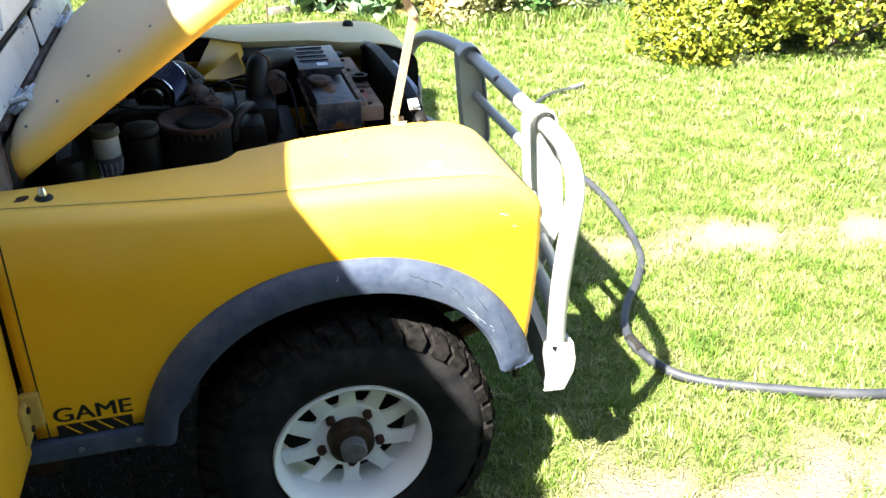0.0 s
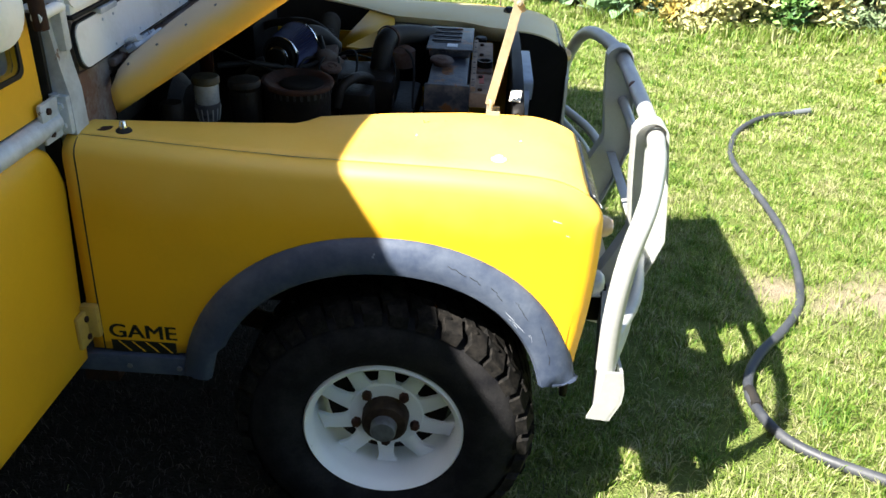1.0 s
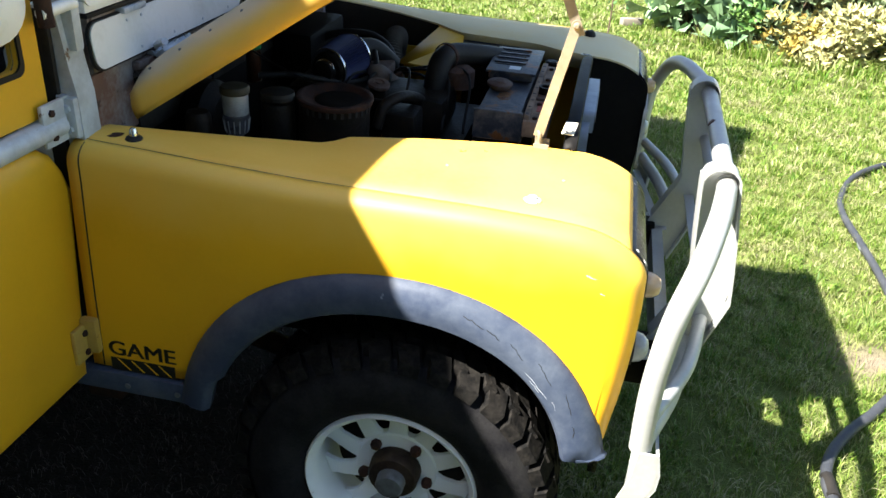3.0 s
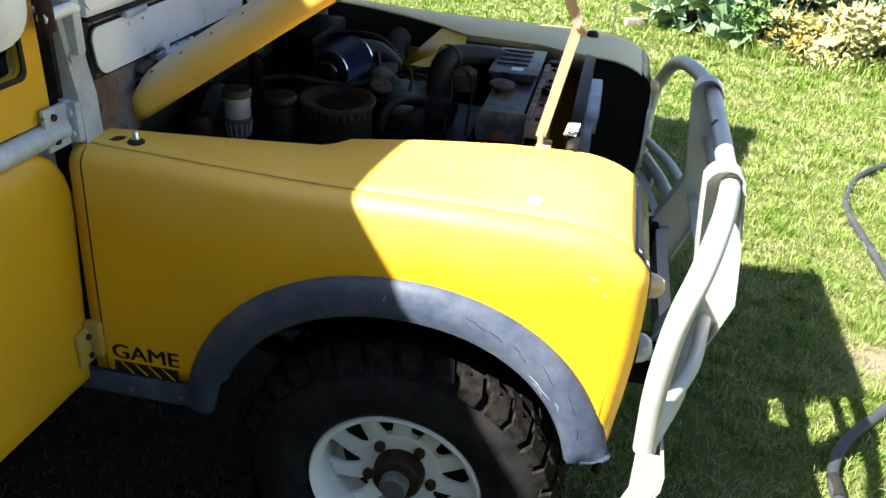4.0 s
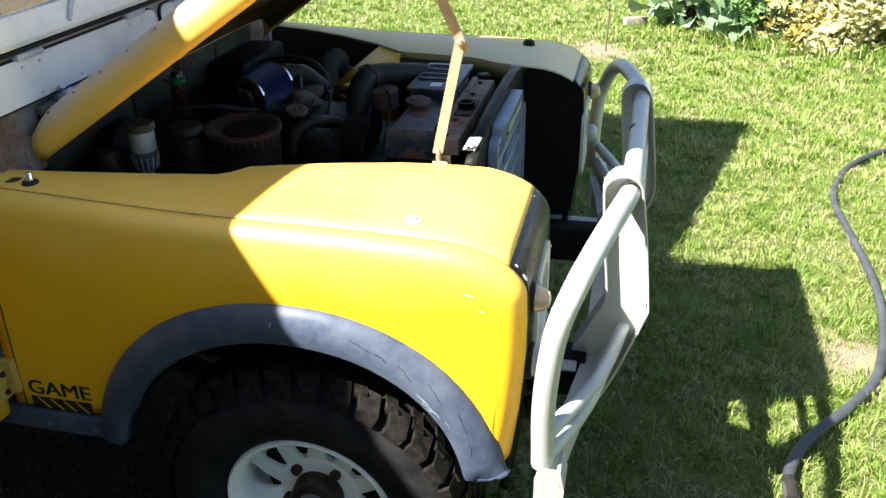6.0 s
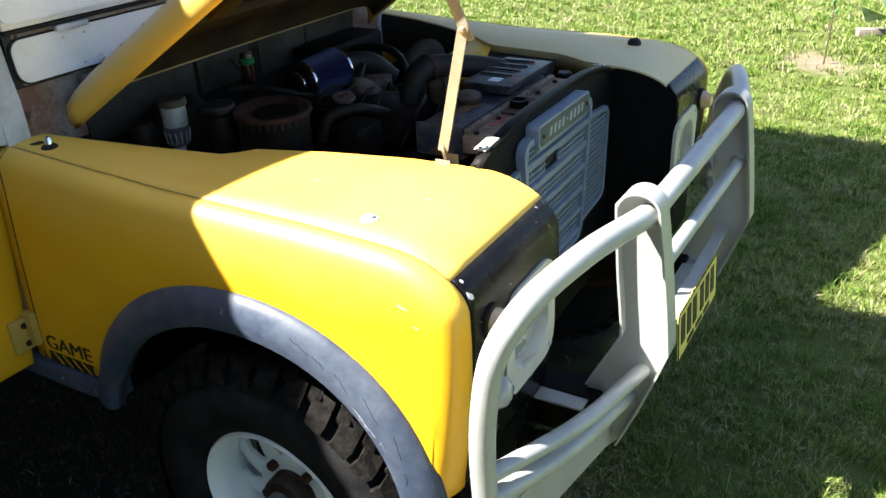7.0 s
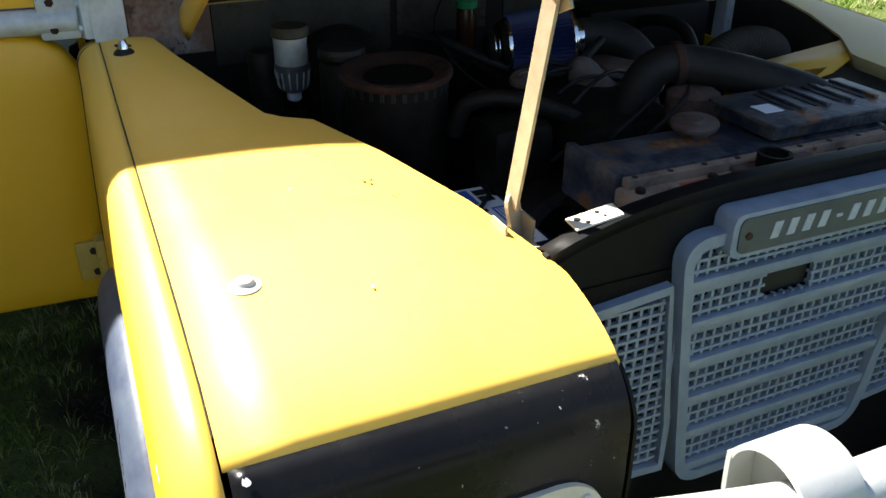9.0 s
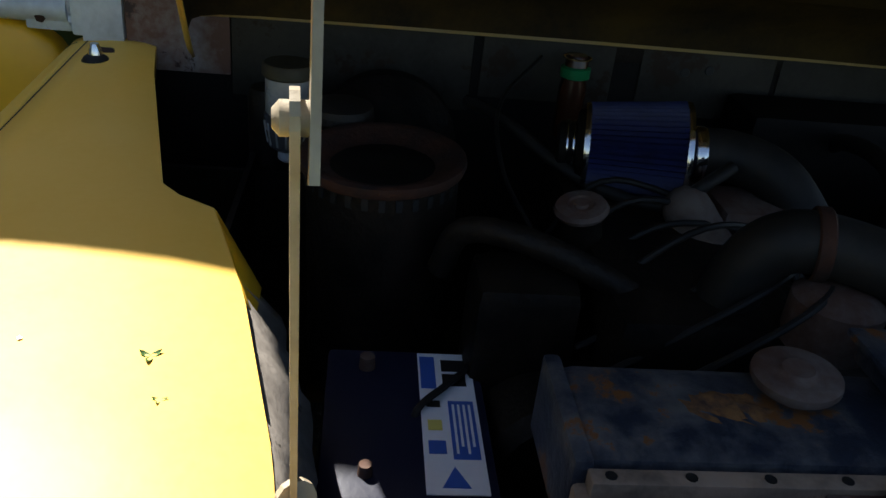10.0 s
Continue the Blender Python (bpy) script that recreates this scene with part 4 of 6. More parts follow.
def upright(yc, dx):
    """A plate with a flat strip bent round its edge."""
    arc = [(0.661 + 0.041 * math.cos(radians(a)), 1.049 + 0.041 * math.sin(radians(a))) for a in range(180, -1, -15)]
    outline = arc + [(0.708, 1.01), (0.724, 0.90), (0.740, 0.760), (0.736, 0.725), (0.690, 0.585), (0.645, 0.470), (0.620, 0.435), (0.550, 0.450), (0.548, 0.54), (0.574, 0.615), (0.636, 0.740), (0.645, 0.785), (0.632, 0.90)]
    outline = [(u + dx, v) for u, v in outline]
    arc = outline[:len(arc)]
    web = part("upright", prism(bmesh.new(), outline, lambda u, v, w: Vector((u, yc - 0.003 + w, v)), 0.006), BARGREY, bar, "silver painted upright with rounded top")
    bm = bmesh.new()
    # edging strip: over the rear edge, round the top, and down the front
    line = [outline[-4], outline[-3], outline[-2], outline[-1]] + arc + outline[len(arc):len(arc) + 6]
    P = smooth_path([(u, 0, v) for u, v in line], 2)
    rings = []
    for i, p in enumerate(P):
        t = (P[min(i + 1, len(P) - 1)] - P[max(i - 1, 0)]).normalized()
        n = Vector((-t.z, 0, t.x))
        rings.append([bm.verts.new((p.x + n.x * d, yc + e, p.z + n.z * d)) for d, e in ((0, -0.030), (0.005, -0.030), (0.005, 0.030), (0, 0.030))])
    for A, B in zip(rings, rings[1:]):
        for j in range(4):
            bm.faces.new((A[j], A[(j + 1) % 4], B[(j + 1) % 4], B[j]))
    bm.faces.new(rings[0][::-1])
    bm.faces.new(rings[-1])
    part("edge_strip", bm, BARGREY, web)
    part("mount_plate", bx(0.50, 0.64, yc - 0.03, yc + 0.03, 0.570, 0.577, bevel=0.002), BARGREY, web)
    return web


for yc, dx in ((-0.370, -0.005), (0.366, 0.010)):
    upright(yc, dx)
R_TUBE = 0.024
hoop_near = [(0.672, -0.370, 1.043), (0.662, -0.44, 1.050), (0.634, -0.60, 1.061), (0.602, -0.735, 1.045), (0.580, -0.800, 1.014), (0.558, -0.834, 0.957), (0.545, -0.844, 0.875), (0.538, -0.846, 0.76), (0.541, -0.842, 0.62)]
hoop_far = [(0.686, 0.366, 1.048), (0.676, 0.44, 1.053), (0.642, 0.59, 1.058), (0.608, 0.715, 1.046), (0.582, 0.785, 1.012), (0.558, 0.824, 0.955), (0.538, 0.844, 0.89), (0.530, 0.844, 0.77), (0.530, 0.840, 0.62)]
for s, hoop in ((1, hoop_near), (-1, hoop_far)):
    part("hoop_tube", tb(hoop, R_TUBE, 18), BARGREY, bar, "silver tube swept back and bent down")
    part("lower_tube", tb([(0.684, s * -0.370, 0.674), (0.635, s * -0.62, 0.690), (0.547, s * -0.840, 0.70)], 0.017, 14), BARGREY, bar, "silver lower tube")
    part("lower_rail", tb([(0.656, s * -0.370, 0.602), (0.615, s * -0.62, 0.620), (0.545, s * -0.840, 0.640)], 0.021, 14), BARGREY, bar, "silver lower tube")
    bm = bmesh.new()
    prism(bm, [(0.508, 0.482), (0.560, 0.478), (0.582, 0.535), (0.584, 0.575), (0.574, 0.626), (0.538, 0.626), (0.532, 0.556)], lambda u, v, w: Vector((u, s * (-0.868 + w), v)), 0.006)
    prism(bm, [(0.556, 0.478), (0.565, 0.478), (0.588, 0.535), (0.590, 0.575), (0.580, 0.626), (0.573, 0.626), (0.582, 0.575), (0.580, 0.537)], lambda u, v, w: Vector((u, s * (-0.868 + w), v)), 0.080)
    part("bumper_end", bm, BARGREY, bar, "silver folded bumper end plate", smooth=False)
for yc, dy, dx in ((-0.370, -0.006, -0.004), (-0.370, 0.006, -0.004), (0.366, -0.006, 0.010), (0.366, 0.006, 0.010)):
    for x, z, r in ((0.676 + dx, 1.046, R_TUBE), (0.694 + dx, 0.900, 0.0165)):
        if z < 1 and yc * dy > 0:
            continue
        part("weld", lt([(r + 0.0005, -0.003), (r + 0.004, -0.001), (r + 0.0045, 0.002), (r + 0.0005, 0.005)], (x, yc + dy, z), (0, 1 if dy > 0 else -1, 0), 18), BARGREY, bar)
part("top_tube", tb([(0.672, -0.370, 1.043), (0.680, 0, 1.047), (0.686, 0.366, 1.048)], R_TUBE, 18), BARGREY, bar, "silver top tube between the uprights")
part("middle_tube", tb([(0.690, -0.371, 0.905), (0.704, 0.365, 0.898)], 0.0165, 14, smoothed=False), BARGREY, bar, "silver middle tube")
bm = bmesh.new()
rp = random.Random(8)
rows = []
for k in range(9):
    a = radians(10 + 7.5 * k)
    half = 0.016 * math.sin(math.pi * (k + 0.7) / 9.4) * rp.uniform(0.7, 1.15)
    rows.append([bm.verts.new((0.6806 - (R_TUBE + 0.0008) * math.cos(a), 0.035 + e * half, 1.0470 + (R_TUBE + 0.0008) * math.sin(a))) for e in (-1, 0, 1)])
for A, B in zip(rows, rows[1:]):
    for k in range(2):
        bm.faces.new((A[k], A[k + 1], B[k + 1], B[k]))
part("rust_patch", bm, RUSTRED, bar, "rust brown patch on the tube", solid=0.0006)
bm = bmesh.new()
prism(bm, [(-0.845, 0.525), (-0.39, 0.59), (0.39, 0.59), (0.845, 0.525), (0.845, 0.55), (0.39, 0.625), (-0.39, 0.625), (-0.845, 0.55)], lambda u, v, w: Vector((v, u, 0.462 + w)), 0.115)
part("bumper_channel", bm, BARGREY, bar, "silver steel bumper channel", smooth=False)
part("centre_shelf", bx(0.672, 0.704, -0.362, 0.358, 0.700, 0.706, bevel=0.002), BARGREY, bar)
for s in (-1, 1):
    part("bumper_bracket", bx(0.40, 0.578, s * 0.400 - 0.052, s * 0.400 + 0.052, 0.578, 0.584, bevel=0.002), BARGREY, bar, "silver steel mounting bracket")

plate = new("number_plate")
plate.parent = car
plate.matrix_basis = Matrix.Translation((0.712, -0.004, 0.648)) @ Matrix.Rotation(radians(-2.0), 4, "X") @ Matrix.Rotation(radians(-5.0), 4, "Y")
tagged(plate, "yellow number plate with black characters")
part("plate_sheet", prism(bmesh.new(), rounded(-0.192, 0.192, -0.064, 0.064, 0.012), lambda u, v, w: Vector((w, u, v)), 0.002), PLATEYEL, plate)
part("plate_rim", frame_prism(bmesh.new(), rounded(-0.192, 0.192, -0.064, 0.064, 0.012), rounded(-0.187, 0.187, -0.059, 0.059, 0.009), lambda u, v, w: Vector((0.002 + w, u, v)), 0.0015), INK, plate)
for k in range(6):
    y = -0.150 + 0.054 * k + (0.018 if k > 2 else 0)
    part("character_bar", bx(0.002, 0.0038, y - 0.017, y + 0.017, -0.026, 0.044), INK, plate, smooth=False)
for k in range(3):
    part("small_bar", bx(0.002, 0.0036, -0.11 + 0.08 * k, -0.05 + 0.08 * k, -0.052, -0.040), INK, plate, smooth=False)

# ---- bonnet ----
bonnet = new("bonnet")
bonnet.parent = car
bonnet.matrix_basis = Matrix.Translation((-0.690, 0, 1.172)) @ Matrix.Rotation(radians(-33.6), 4, "Y")
tagged(bonnet, "yellow bonnet raised on its strut")
L, HW = 1.10, 0.625
bm = bmesh.new()
prof = []
for y, z in [(-HW + 0.012, -0.052), (-HW + 0.004, -0.040), (-HW, -0.022), (-HW + 0.005, 0.002), (-HW + 0.018, 0.020), (-HW + 0.045, 0.033), (-HW + 0.10, 0.040), (-0.3, 0.047), (0, 0.050)]:
    prof.append((y, z))
prof += [(-y, z) for y, z in prof[-2::-1]]
rows = []
NX = 36
for i in range(NX + 1):
    u = L * i / NX
    e = 1.0
    if u < 0.10:
        e = 0.15 + 0.85 * math.sqrt(max(0.0, 1 - (1 - u / 0.10) ** 2))
    if u > L - 0.09:
        e = 0.25 + 0.75 * math.sqrt(max(0.0, 1 - ((u - (L - 0.09)) / 0.09) ** 2))
    half = 0.640 - 0.125 * u
    rows.append([bm.verts.new((u + (0.018 + 0.55 * min(z, 0.0)) * max(0.0, 1 - u / 0.06), y / HW * half, z * e if z > 0 else z)) for y, z in prof])
for A, B in zip(rows, rows[1:]):
    for k in range(len(A) - 1):
        bm.faces.new((A[k], A[k + 1], B[k + 1], B[k]))
part("skin", bm, BONNET, bonnet, "yellow bonnet skin with rounded sides", solid=0.004)
# sheet below the skin whose dark colour stands in for shade
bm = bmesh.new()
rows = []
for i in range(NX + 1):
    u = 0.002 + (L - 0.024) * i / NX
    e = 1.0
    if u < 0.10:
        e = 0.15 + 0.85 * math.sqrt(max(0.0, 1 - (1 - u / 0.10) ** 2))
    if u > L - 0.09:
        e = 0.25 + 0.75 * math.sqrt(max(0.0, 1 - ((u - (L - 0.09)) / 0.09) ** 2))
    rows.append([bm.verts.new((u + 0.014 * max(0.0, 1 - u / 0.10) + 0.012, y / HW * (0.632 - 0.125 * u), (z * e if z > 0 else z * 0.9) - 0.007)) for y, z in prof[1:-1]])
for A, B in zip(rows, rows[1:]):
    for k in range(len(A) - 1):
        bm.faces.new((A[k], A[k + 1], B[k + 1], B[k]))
part("underside", bm, UNDERSIDE, bonnet, "bonnet underside, dark brown with its shade painted in")
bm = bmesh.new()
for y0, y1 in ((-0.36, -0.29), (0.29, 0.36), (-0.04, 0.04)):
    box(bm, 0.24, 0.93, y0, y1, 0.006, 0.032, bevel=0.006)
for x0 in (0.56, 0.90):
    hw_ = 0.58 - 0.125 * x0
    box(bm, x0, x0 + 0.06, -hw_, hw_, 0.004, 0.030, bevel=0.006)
part("underside_frame", bm, SHADED_YELLOW, bonnet, "yellow pressed stiffening frame")
part("rear_stiffener", bx(0.24, 0.30, -0.55, 0.55, 0.004, 0.030, bevel=0.006), UNDERSIDE, bonnet, "rear stiffener with shade painted into its colour")
for i in range(6):
    part("rivet", lt([(0.004, 0), (0.0034, 0.002), (0, 0.003)], (0.08 + 0.085 * i, -(0.640 - 0.125 * (0.08 + 0.085 * i)) + 0.024, 0.025), (0, -0.5, 0.85), 8), HUBGREY, bonnet)
for s in (-1, 1):
    hinge = part("bonnet_hinge", bx(0.045, 0.075, s * 0.42 - 0.09, s * 0.42 + 0.09, 0.042, 0.052, bevel=0.003), GALV, bonnet, "grey steel bonnet hinge")
    part("hinge_eye", tb([(0.036, s * 0.42 - 0.085, 0.056), (0.036, s * 0.42 + 0.085, 0.056)], 0.009, 10, smoothed=False), GALV, hinge)
    for d in (-0.06, 0.0, 0.06):
        part("bolt", lt([(0.007, 0), (0.007, 0.006), (0, 0.007)], (0.062, s * 0.42 + d, 0.052), (0, 0, 1), 6), GALV, hinge)

part("hinge_arm", tb([(0.010, -0.455, 0.060), (0.060, -0.500, 0.066), (0.115, -0.548, 0.060)], 0.008, 8), GALV, bonnet, "dull steel hinge arm")

# ---- strut ----
strut = new("bonnet_strut")
strut.parent = car
tagged(strut, "cream painted folding bonnet strut")


def flat_bar(p0, p1, wide, thick, way=(0, 1, 0)):
    """A flat bar with rounded ends from p0 to p1, its broad face across way."""
    a, b = Vector(p0), Vector(p1)
    t = (b - a).normalized()
    n = Vector(way) - t * Vector(way).dot(t)
    n.normalize()
    q = t.cross(n)
    l = (b - a).length
    out = [(-wide / 2, 0), (wide / 2, 0)] + [(wide / 2 * math.cos(radians(d)), l + wide / 2 * math.sin(radians(d))) for d in range(0, 181, 30)]
    return prism(bmesh.new(), out, lambda u, v, w: a + t * v + q * u + n * (w - thick / 2), thick)


foot, elbow, crown_at = (0.222, -0.398, 1.118), (0.278, -0.395, 1.381), (0.137, -0.396, 1.690)
part("lower_arm", flat_bar(foot, elbow, 0.023, 0.0042, (-0.10, 1, 0)), CREAM, strut, smooth=False)
part("upper_arm", flat_bar((0.288, -0.3865, 1.356), crown_at, 0.023, 0.0042, (-0.10, 1, 0)), CREAM, strut, smooth=False)
part("pivot_bolt", lt([(0.0075, -0.007), (0.0075, 0.006), (0.004, 0.009), (0, 0.009)], (0.278, -0.395, 1.380), (0.10, -1, 0), 14), CREAM, strut)
part("foot_bracket", flat_bar((0.230, -0.390, 1.072), (0.222, -0.397, 1.120), 0.026, 0.005, (0.9, 0.5, 0)), CREAM, strut, smooth=False)
bm = bx(0.210, 0.262, -0.420, -0.380, 1.076, 1.079)
box(bm, 0.215, 0.250, -0.384, -0.381, 1.079, 1.108)
box(bm, 0.215, 0.250, -0.420, -0.417, 1.079, 1.106)
part("foot_plate", bm, CREAM, strut, smooth=False)

# ---- bulkhead, screen, door and body ----
bulk = new("bulkhead")
bulk.parent = car
tagged(bulk, "grey and rust streaked bulkhead with two vent flaps")
part("bulkhead_panel", bx(-0.745, -0.705, -0.71, 0.71, 1.165, 1.385, bevel=0.006), RUST_PAINT, bulk, "rust streaked grey panel")
# firewall and drilled strip are darkened for the shade of the bay
part("firewall", bx(-0.742, -0.700, -0.70, 0.70, 0.55, 1.196, bevel=0.006), BLACK_PLAIN, bulk, "firewall with the bay's shade put into its colour")
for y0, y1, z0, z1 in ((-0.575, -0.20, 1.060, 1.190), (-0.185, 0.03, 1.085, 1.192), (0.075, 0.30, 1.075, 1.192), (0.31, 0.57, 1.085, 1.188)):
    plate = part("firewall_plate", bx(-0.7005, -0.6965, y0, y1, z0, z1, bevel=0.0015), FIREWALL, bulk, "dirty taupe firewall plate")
    if y0 > 0 and y0 < 0.2:
        for y, z in ((y0 + 0.075, 1.150), (y0 + 0.115, 1.156)):
            part("plate_hole", lt([(0.008, 0.0), (0.007, 0.0012), (0, 0.0012)], (-0.6966, y, z), (1, 0, 0), 14), INK, plate)
part("scuttle_ledge", bx(-0.705, -0.684, -0.57, 0.57, 1.216, 1.236, bevel=0.006), RUSTWASH, bulk, "rusty ledge under the vents")
strip = part("gasket_strip", bx(-0.702, -0.697, -0.02, 0.55, 1.158, 1.204, bevel=0.002), GREASE, bulk, "drilled strip with shade put into its dark colour")
for y in (0.176, 0.235):
    part("hole", lt([(0.008, 0), (0.008, 0.0012), (0, 0.0012)], (-0.697, y, 1.188), (1, 0, 0), 14), INK, strip)
for s in (-1, 1):
    part("corner_panel", bx(-0.708, -0.698, s * 0.655 - 0.078, s * 0.655 + 0.078, 1.09, 1.246, bevel=0.003), RUSTWASH, bulk, "rust stained grey corner of the bulkhead")
for s in (-1, 1):
    bm = bmesh.new()
    prism(bm, [(-0.85, 0.55), (-0.70, 0.55), (-0.70, 1.10), (-0.692, 1.13), (-0.694, 1.22), (-0.704, 1.28), (-0.718, 1.40), (-0.78, 1.40), (-0.85, 1.30)], lambda u, v, w: Vector((u, s * (0.735 + w), v)), 0.060)
    part("pillar", bm, GALV, bulk, "galvanised bulkhead pillar")
    part("rubber_seal", bx(-0.768, -0.730, s * 0.800 - 0.007, s * 0.800 + 0.007, 0.62, 1.395, bevel=0.005), HOSEBLK, bulk, "black rubber door seal")
    bm = bx(-0.728, -0.694, s * 0.802 - 0.010, s * 0.802 + 0.010, 1.135, 1.222, bevel=0.006)
    hb = part("hinge_bracket", bm, GALV, bulk, "galvanised upper door hinge")
    for z in (1.155, 1.20):
        part("bolt", lt([(0.009, 0), (0.009, 0.006), (0, 0.007)], (-0.711, s * 0.812, z), (0, s, 0), 6), GALV, hb)
    part("screen_clamp", bx(-0.735, -0.690, s * 0.765 - 0.014, s * 0.765 + 0.014, 1.31, 1.42, bevel=0.006), GALV, bulk, "rusty windscreen clamp")
    # vent flap with seal and hinges
    flap = part("vent_flap", prism(bmesh.new(), rounded(0.014, 0.728, 1.256, 1.352, 0.03), lambda u, v, w: Vector((-0.702 + w + (v - 1.352) * -0.10, s * u, v)), 0.010), WHITE_PAINT, bulk, "white painted air vent flap")
    part("seal", frame_prism(bmesh.new(), rounded(0.010, 0.732, 1.2515, 1.3555, 0.032), rounded(0.014, 0.728, 1.256, 1.352, 0.03), lambda u, v, w: Vector((-0.703 + w + (v - 1.352) * -0.10, s * u, v)), 0.008), HOSEBLK, flap, "black rubber vent seal")
    for y in (0.12, 0.56):
        part("flap_hinge", bx(-0.706, -0.682, s * y - 0.045, s * y + 0.045, 1.350, 1.364, bevel=0.004), GALV, flap)
        for d in (-0.03, 0.03):
            part("rivet", lt([(0.0035, 0), (0.003, 0.002), (0, 0.003)], (-0.690, s * y + d, 1.335), (1, 0, 0), 8), GALV, flap)
    for k in range(4):
        part("rivet", lt([(0.004, 0), (0.003, 0.002), (0, 0.003)], (-0.684, s * (0.10 + 0.15 * k), 1.268), (1, 0, 0), 8), GALV, flap)

screen = new("windscreen")
screen.parent = car
tagged(screen, "two pane windscreen in grey metal frame")
RAKE = 0.22
def raked(u, v, w):
    return Vector((-0.715 - (v - 1.39) * RAKE + w, u, v))
for s in (-1, 1):
    part("screen_frame", frame_prism(bmesh.new(), rounded(min(0.0, s * 0.735), max(0.0, s * 0.735), 1.39, 1.90, 0.02), rounded(min(s * 0.035, s * 0.69), max(s * 0.035, s * 0.69), 1.445, 1.86, 0.02), raked, 0.03), WHITE_PAINT, screen, "weathered white screen frame")
    part("pane", prism(bmesh.new(), rounded(min(s * 0.035, s * 0.69), max(s * 0.035, s * 0.69), 1.445, 1.86, 0.02), lambda u, v, w: raked(u, v, w + 0.012), 0.005), GLASS, screen, "glass pane")
    wiper = part("wiper_arm", tb([(-0.685, s * 0.40, 1.40), (-0.690, s * 0.36, 1.45), (-0.720, s * 0.25, 1.52)], 0.006, 8), GALV, screen, "grey wiper arm")
    part("wiper_blade", tb([(-0.725, s * 0.14, 1.50), (-0.735, s * 0.40, 1.56)], 0.005, 6, smoothed=False), HOSEBLK, wiper)
part("screen_base_rail", bx(-0.738, -0.690, -0.735, 0.735, 1.376, 1.40, bevel=0.006), WHITE_PAINT, screen, "weathered white lower rail")
part("rail_seal", bx(-0.736, -0.688, -0.733, 0.733, 1.366, 1.374, bevel=0.002), HOSEBLK, screen, "black rubber strip under the screen")

roof = new("cab_roof")
roof.parent = car
tagged(roof, "white painted metal roof")
part("roof_skin", bx(-3.05, -0.80, -0.77, 0.77, 1.90, 1.98, bevel=0.03), WHITE_PAINT, roof)
for s in (-1, 1):
    part("gutter", bx(-3.05, -0.82, s * 0.785 - 0.015, s * 0.785 + 0.015, 1.885, 1.91, bevel=0.004), GALV, roof)

tub = new("rear_body")
tub.parent = car
tagged(tub, "yellow rear body with side windows")
for s in (-1, 1):
    bm = bmesh.new()
    out = [(-1.72, 0.60), (-1.72, 1.20), (-3.05, 1.20), (-3.05, 0.60), (-2.72, 0.60)] + [(-2.235 - 0.47 * math.cos(a), 0.60 + 0.30 * math.sin(a)) for a in [math.pi * k / 8 for k in range(1, 8)]] + [(-1.76, 0.60)]
    prism(bm, out, lambda u, v, w: Vector((u, s * (0.80 + w), v)), 0.02)
    part("side_panel", bm, YELLOW, tub, "yellow rear side panel")
    bm = frame_prism(bmesh.new(), rounded(-3.05, -1.72, 1.20, 1.90, 0.03), rounded(-2.85, -1.90, 1.36, 1.78, 0.04), lambda u, v, w: Vector((u, s * (0.75 + w), v)), 0.02)
    part("window_panel", bm, WHITE_PAINT, tub)
    part("side_glass", prism(bmesh.new(), rounded(-2.85, -1.90, 1.36, 1.78, 0.04), lambda u, v, w: Vector((u, s * (0.757 + w), v)), 0.005), GLASS, tub)
part("rear_panel", bx(-3.07, -3.04, -0.80, 0.80, 0.60, 1.90, bevel=0.006), YELLOW, tub)
part("load_floor", bx(-3.04, -0.745, -0.78, 0.78, 0.60, 0.63), BLACK_PLAIN, tub)
part("seat_back", bx(-1.55, -1.42, -0.65, 0.65, 0.95, 1.45, bevel=0.03), HOSEBLK, tub, "black seat backs")


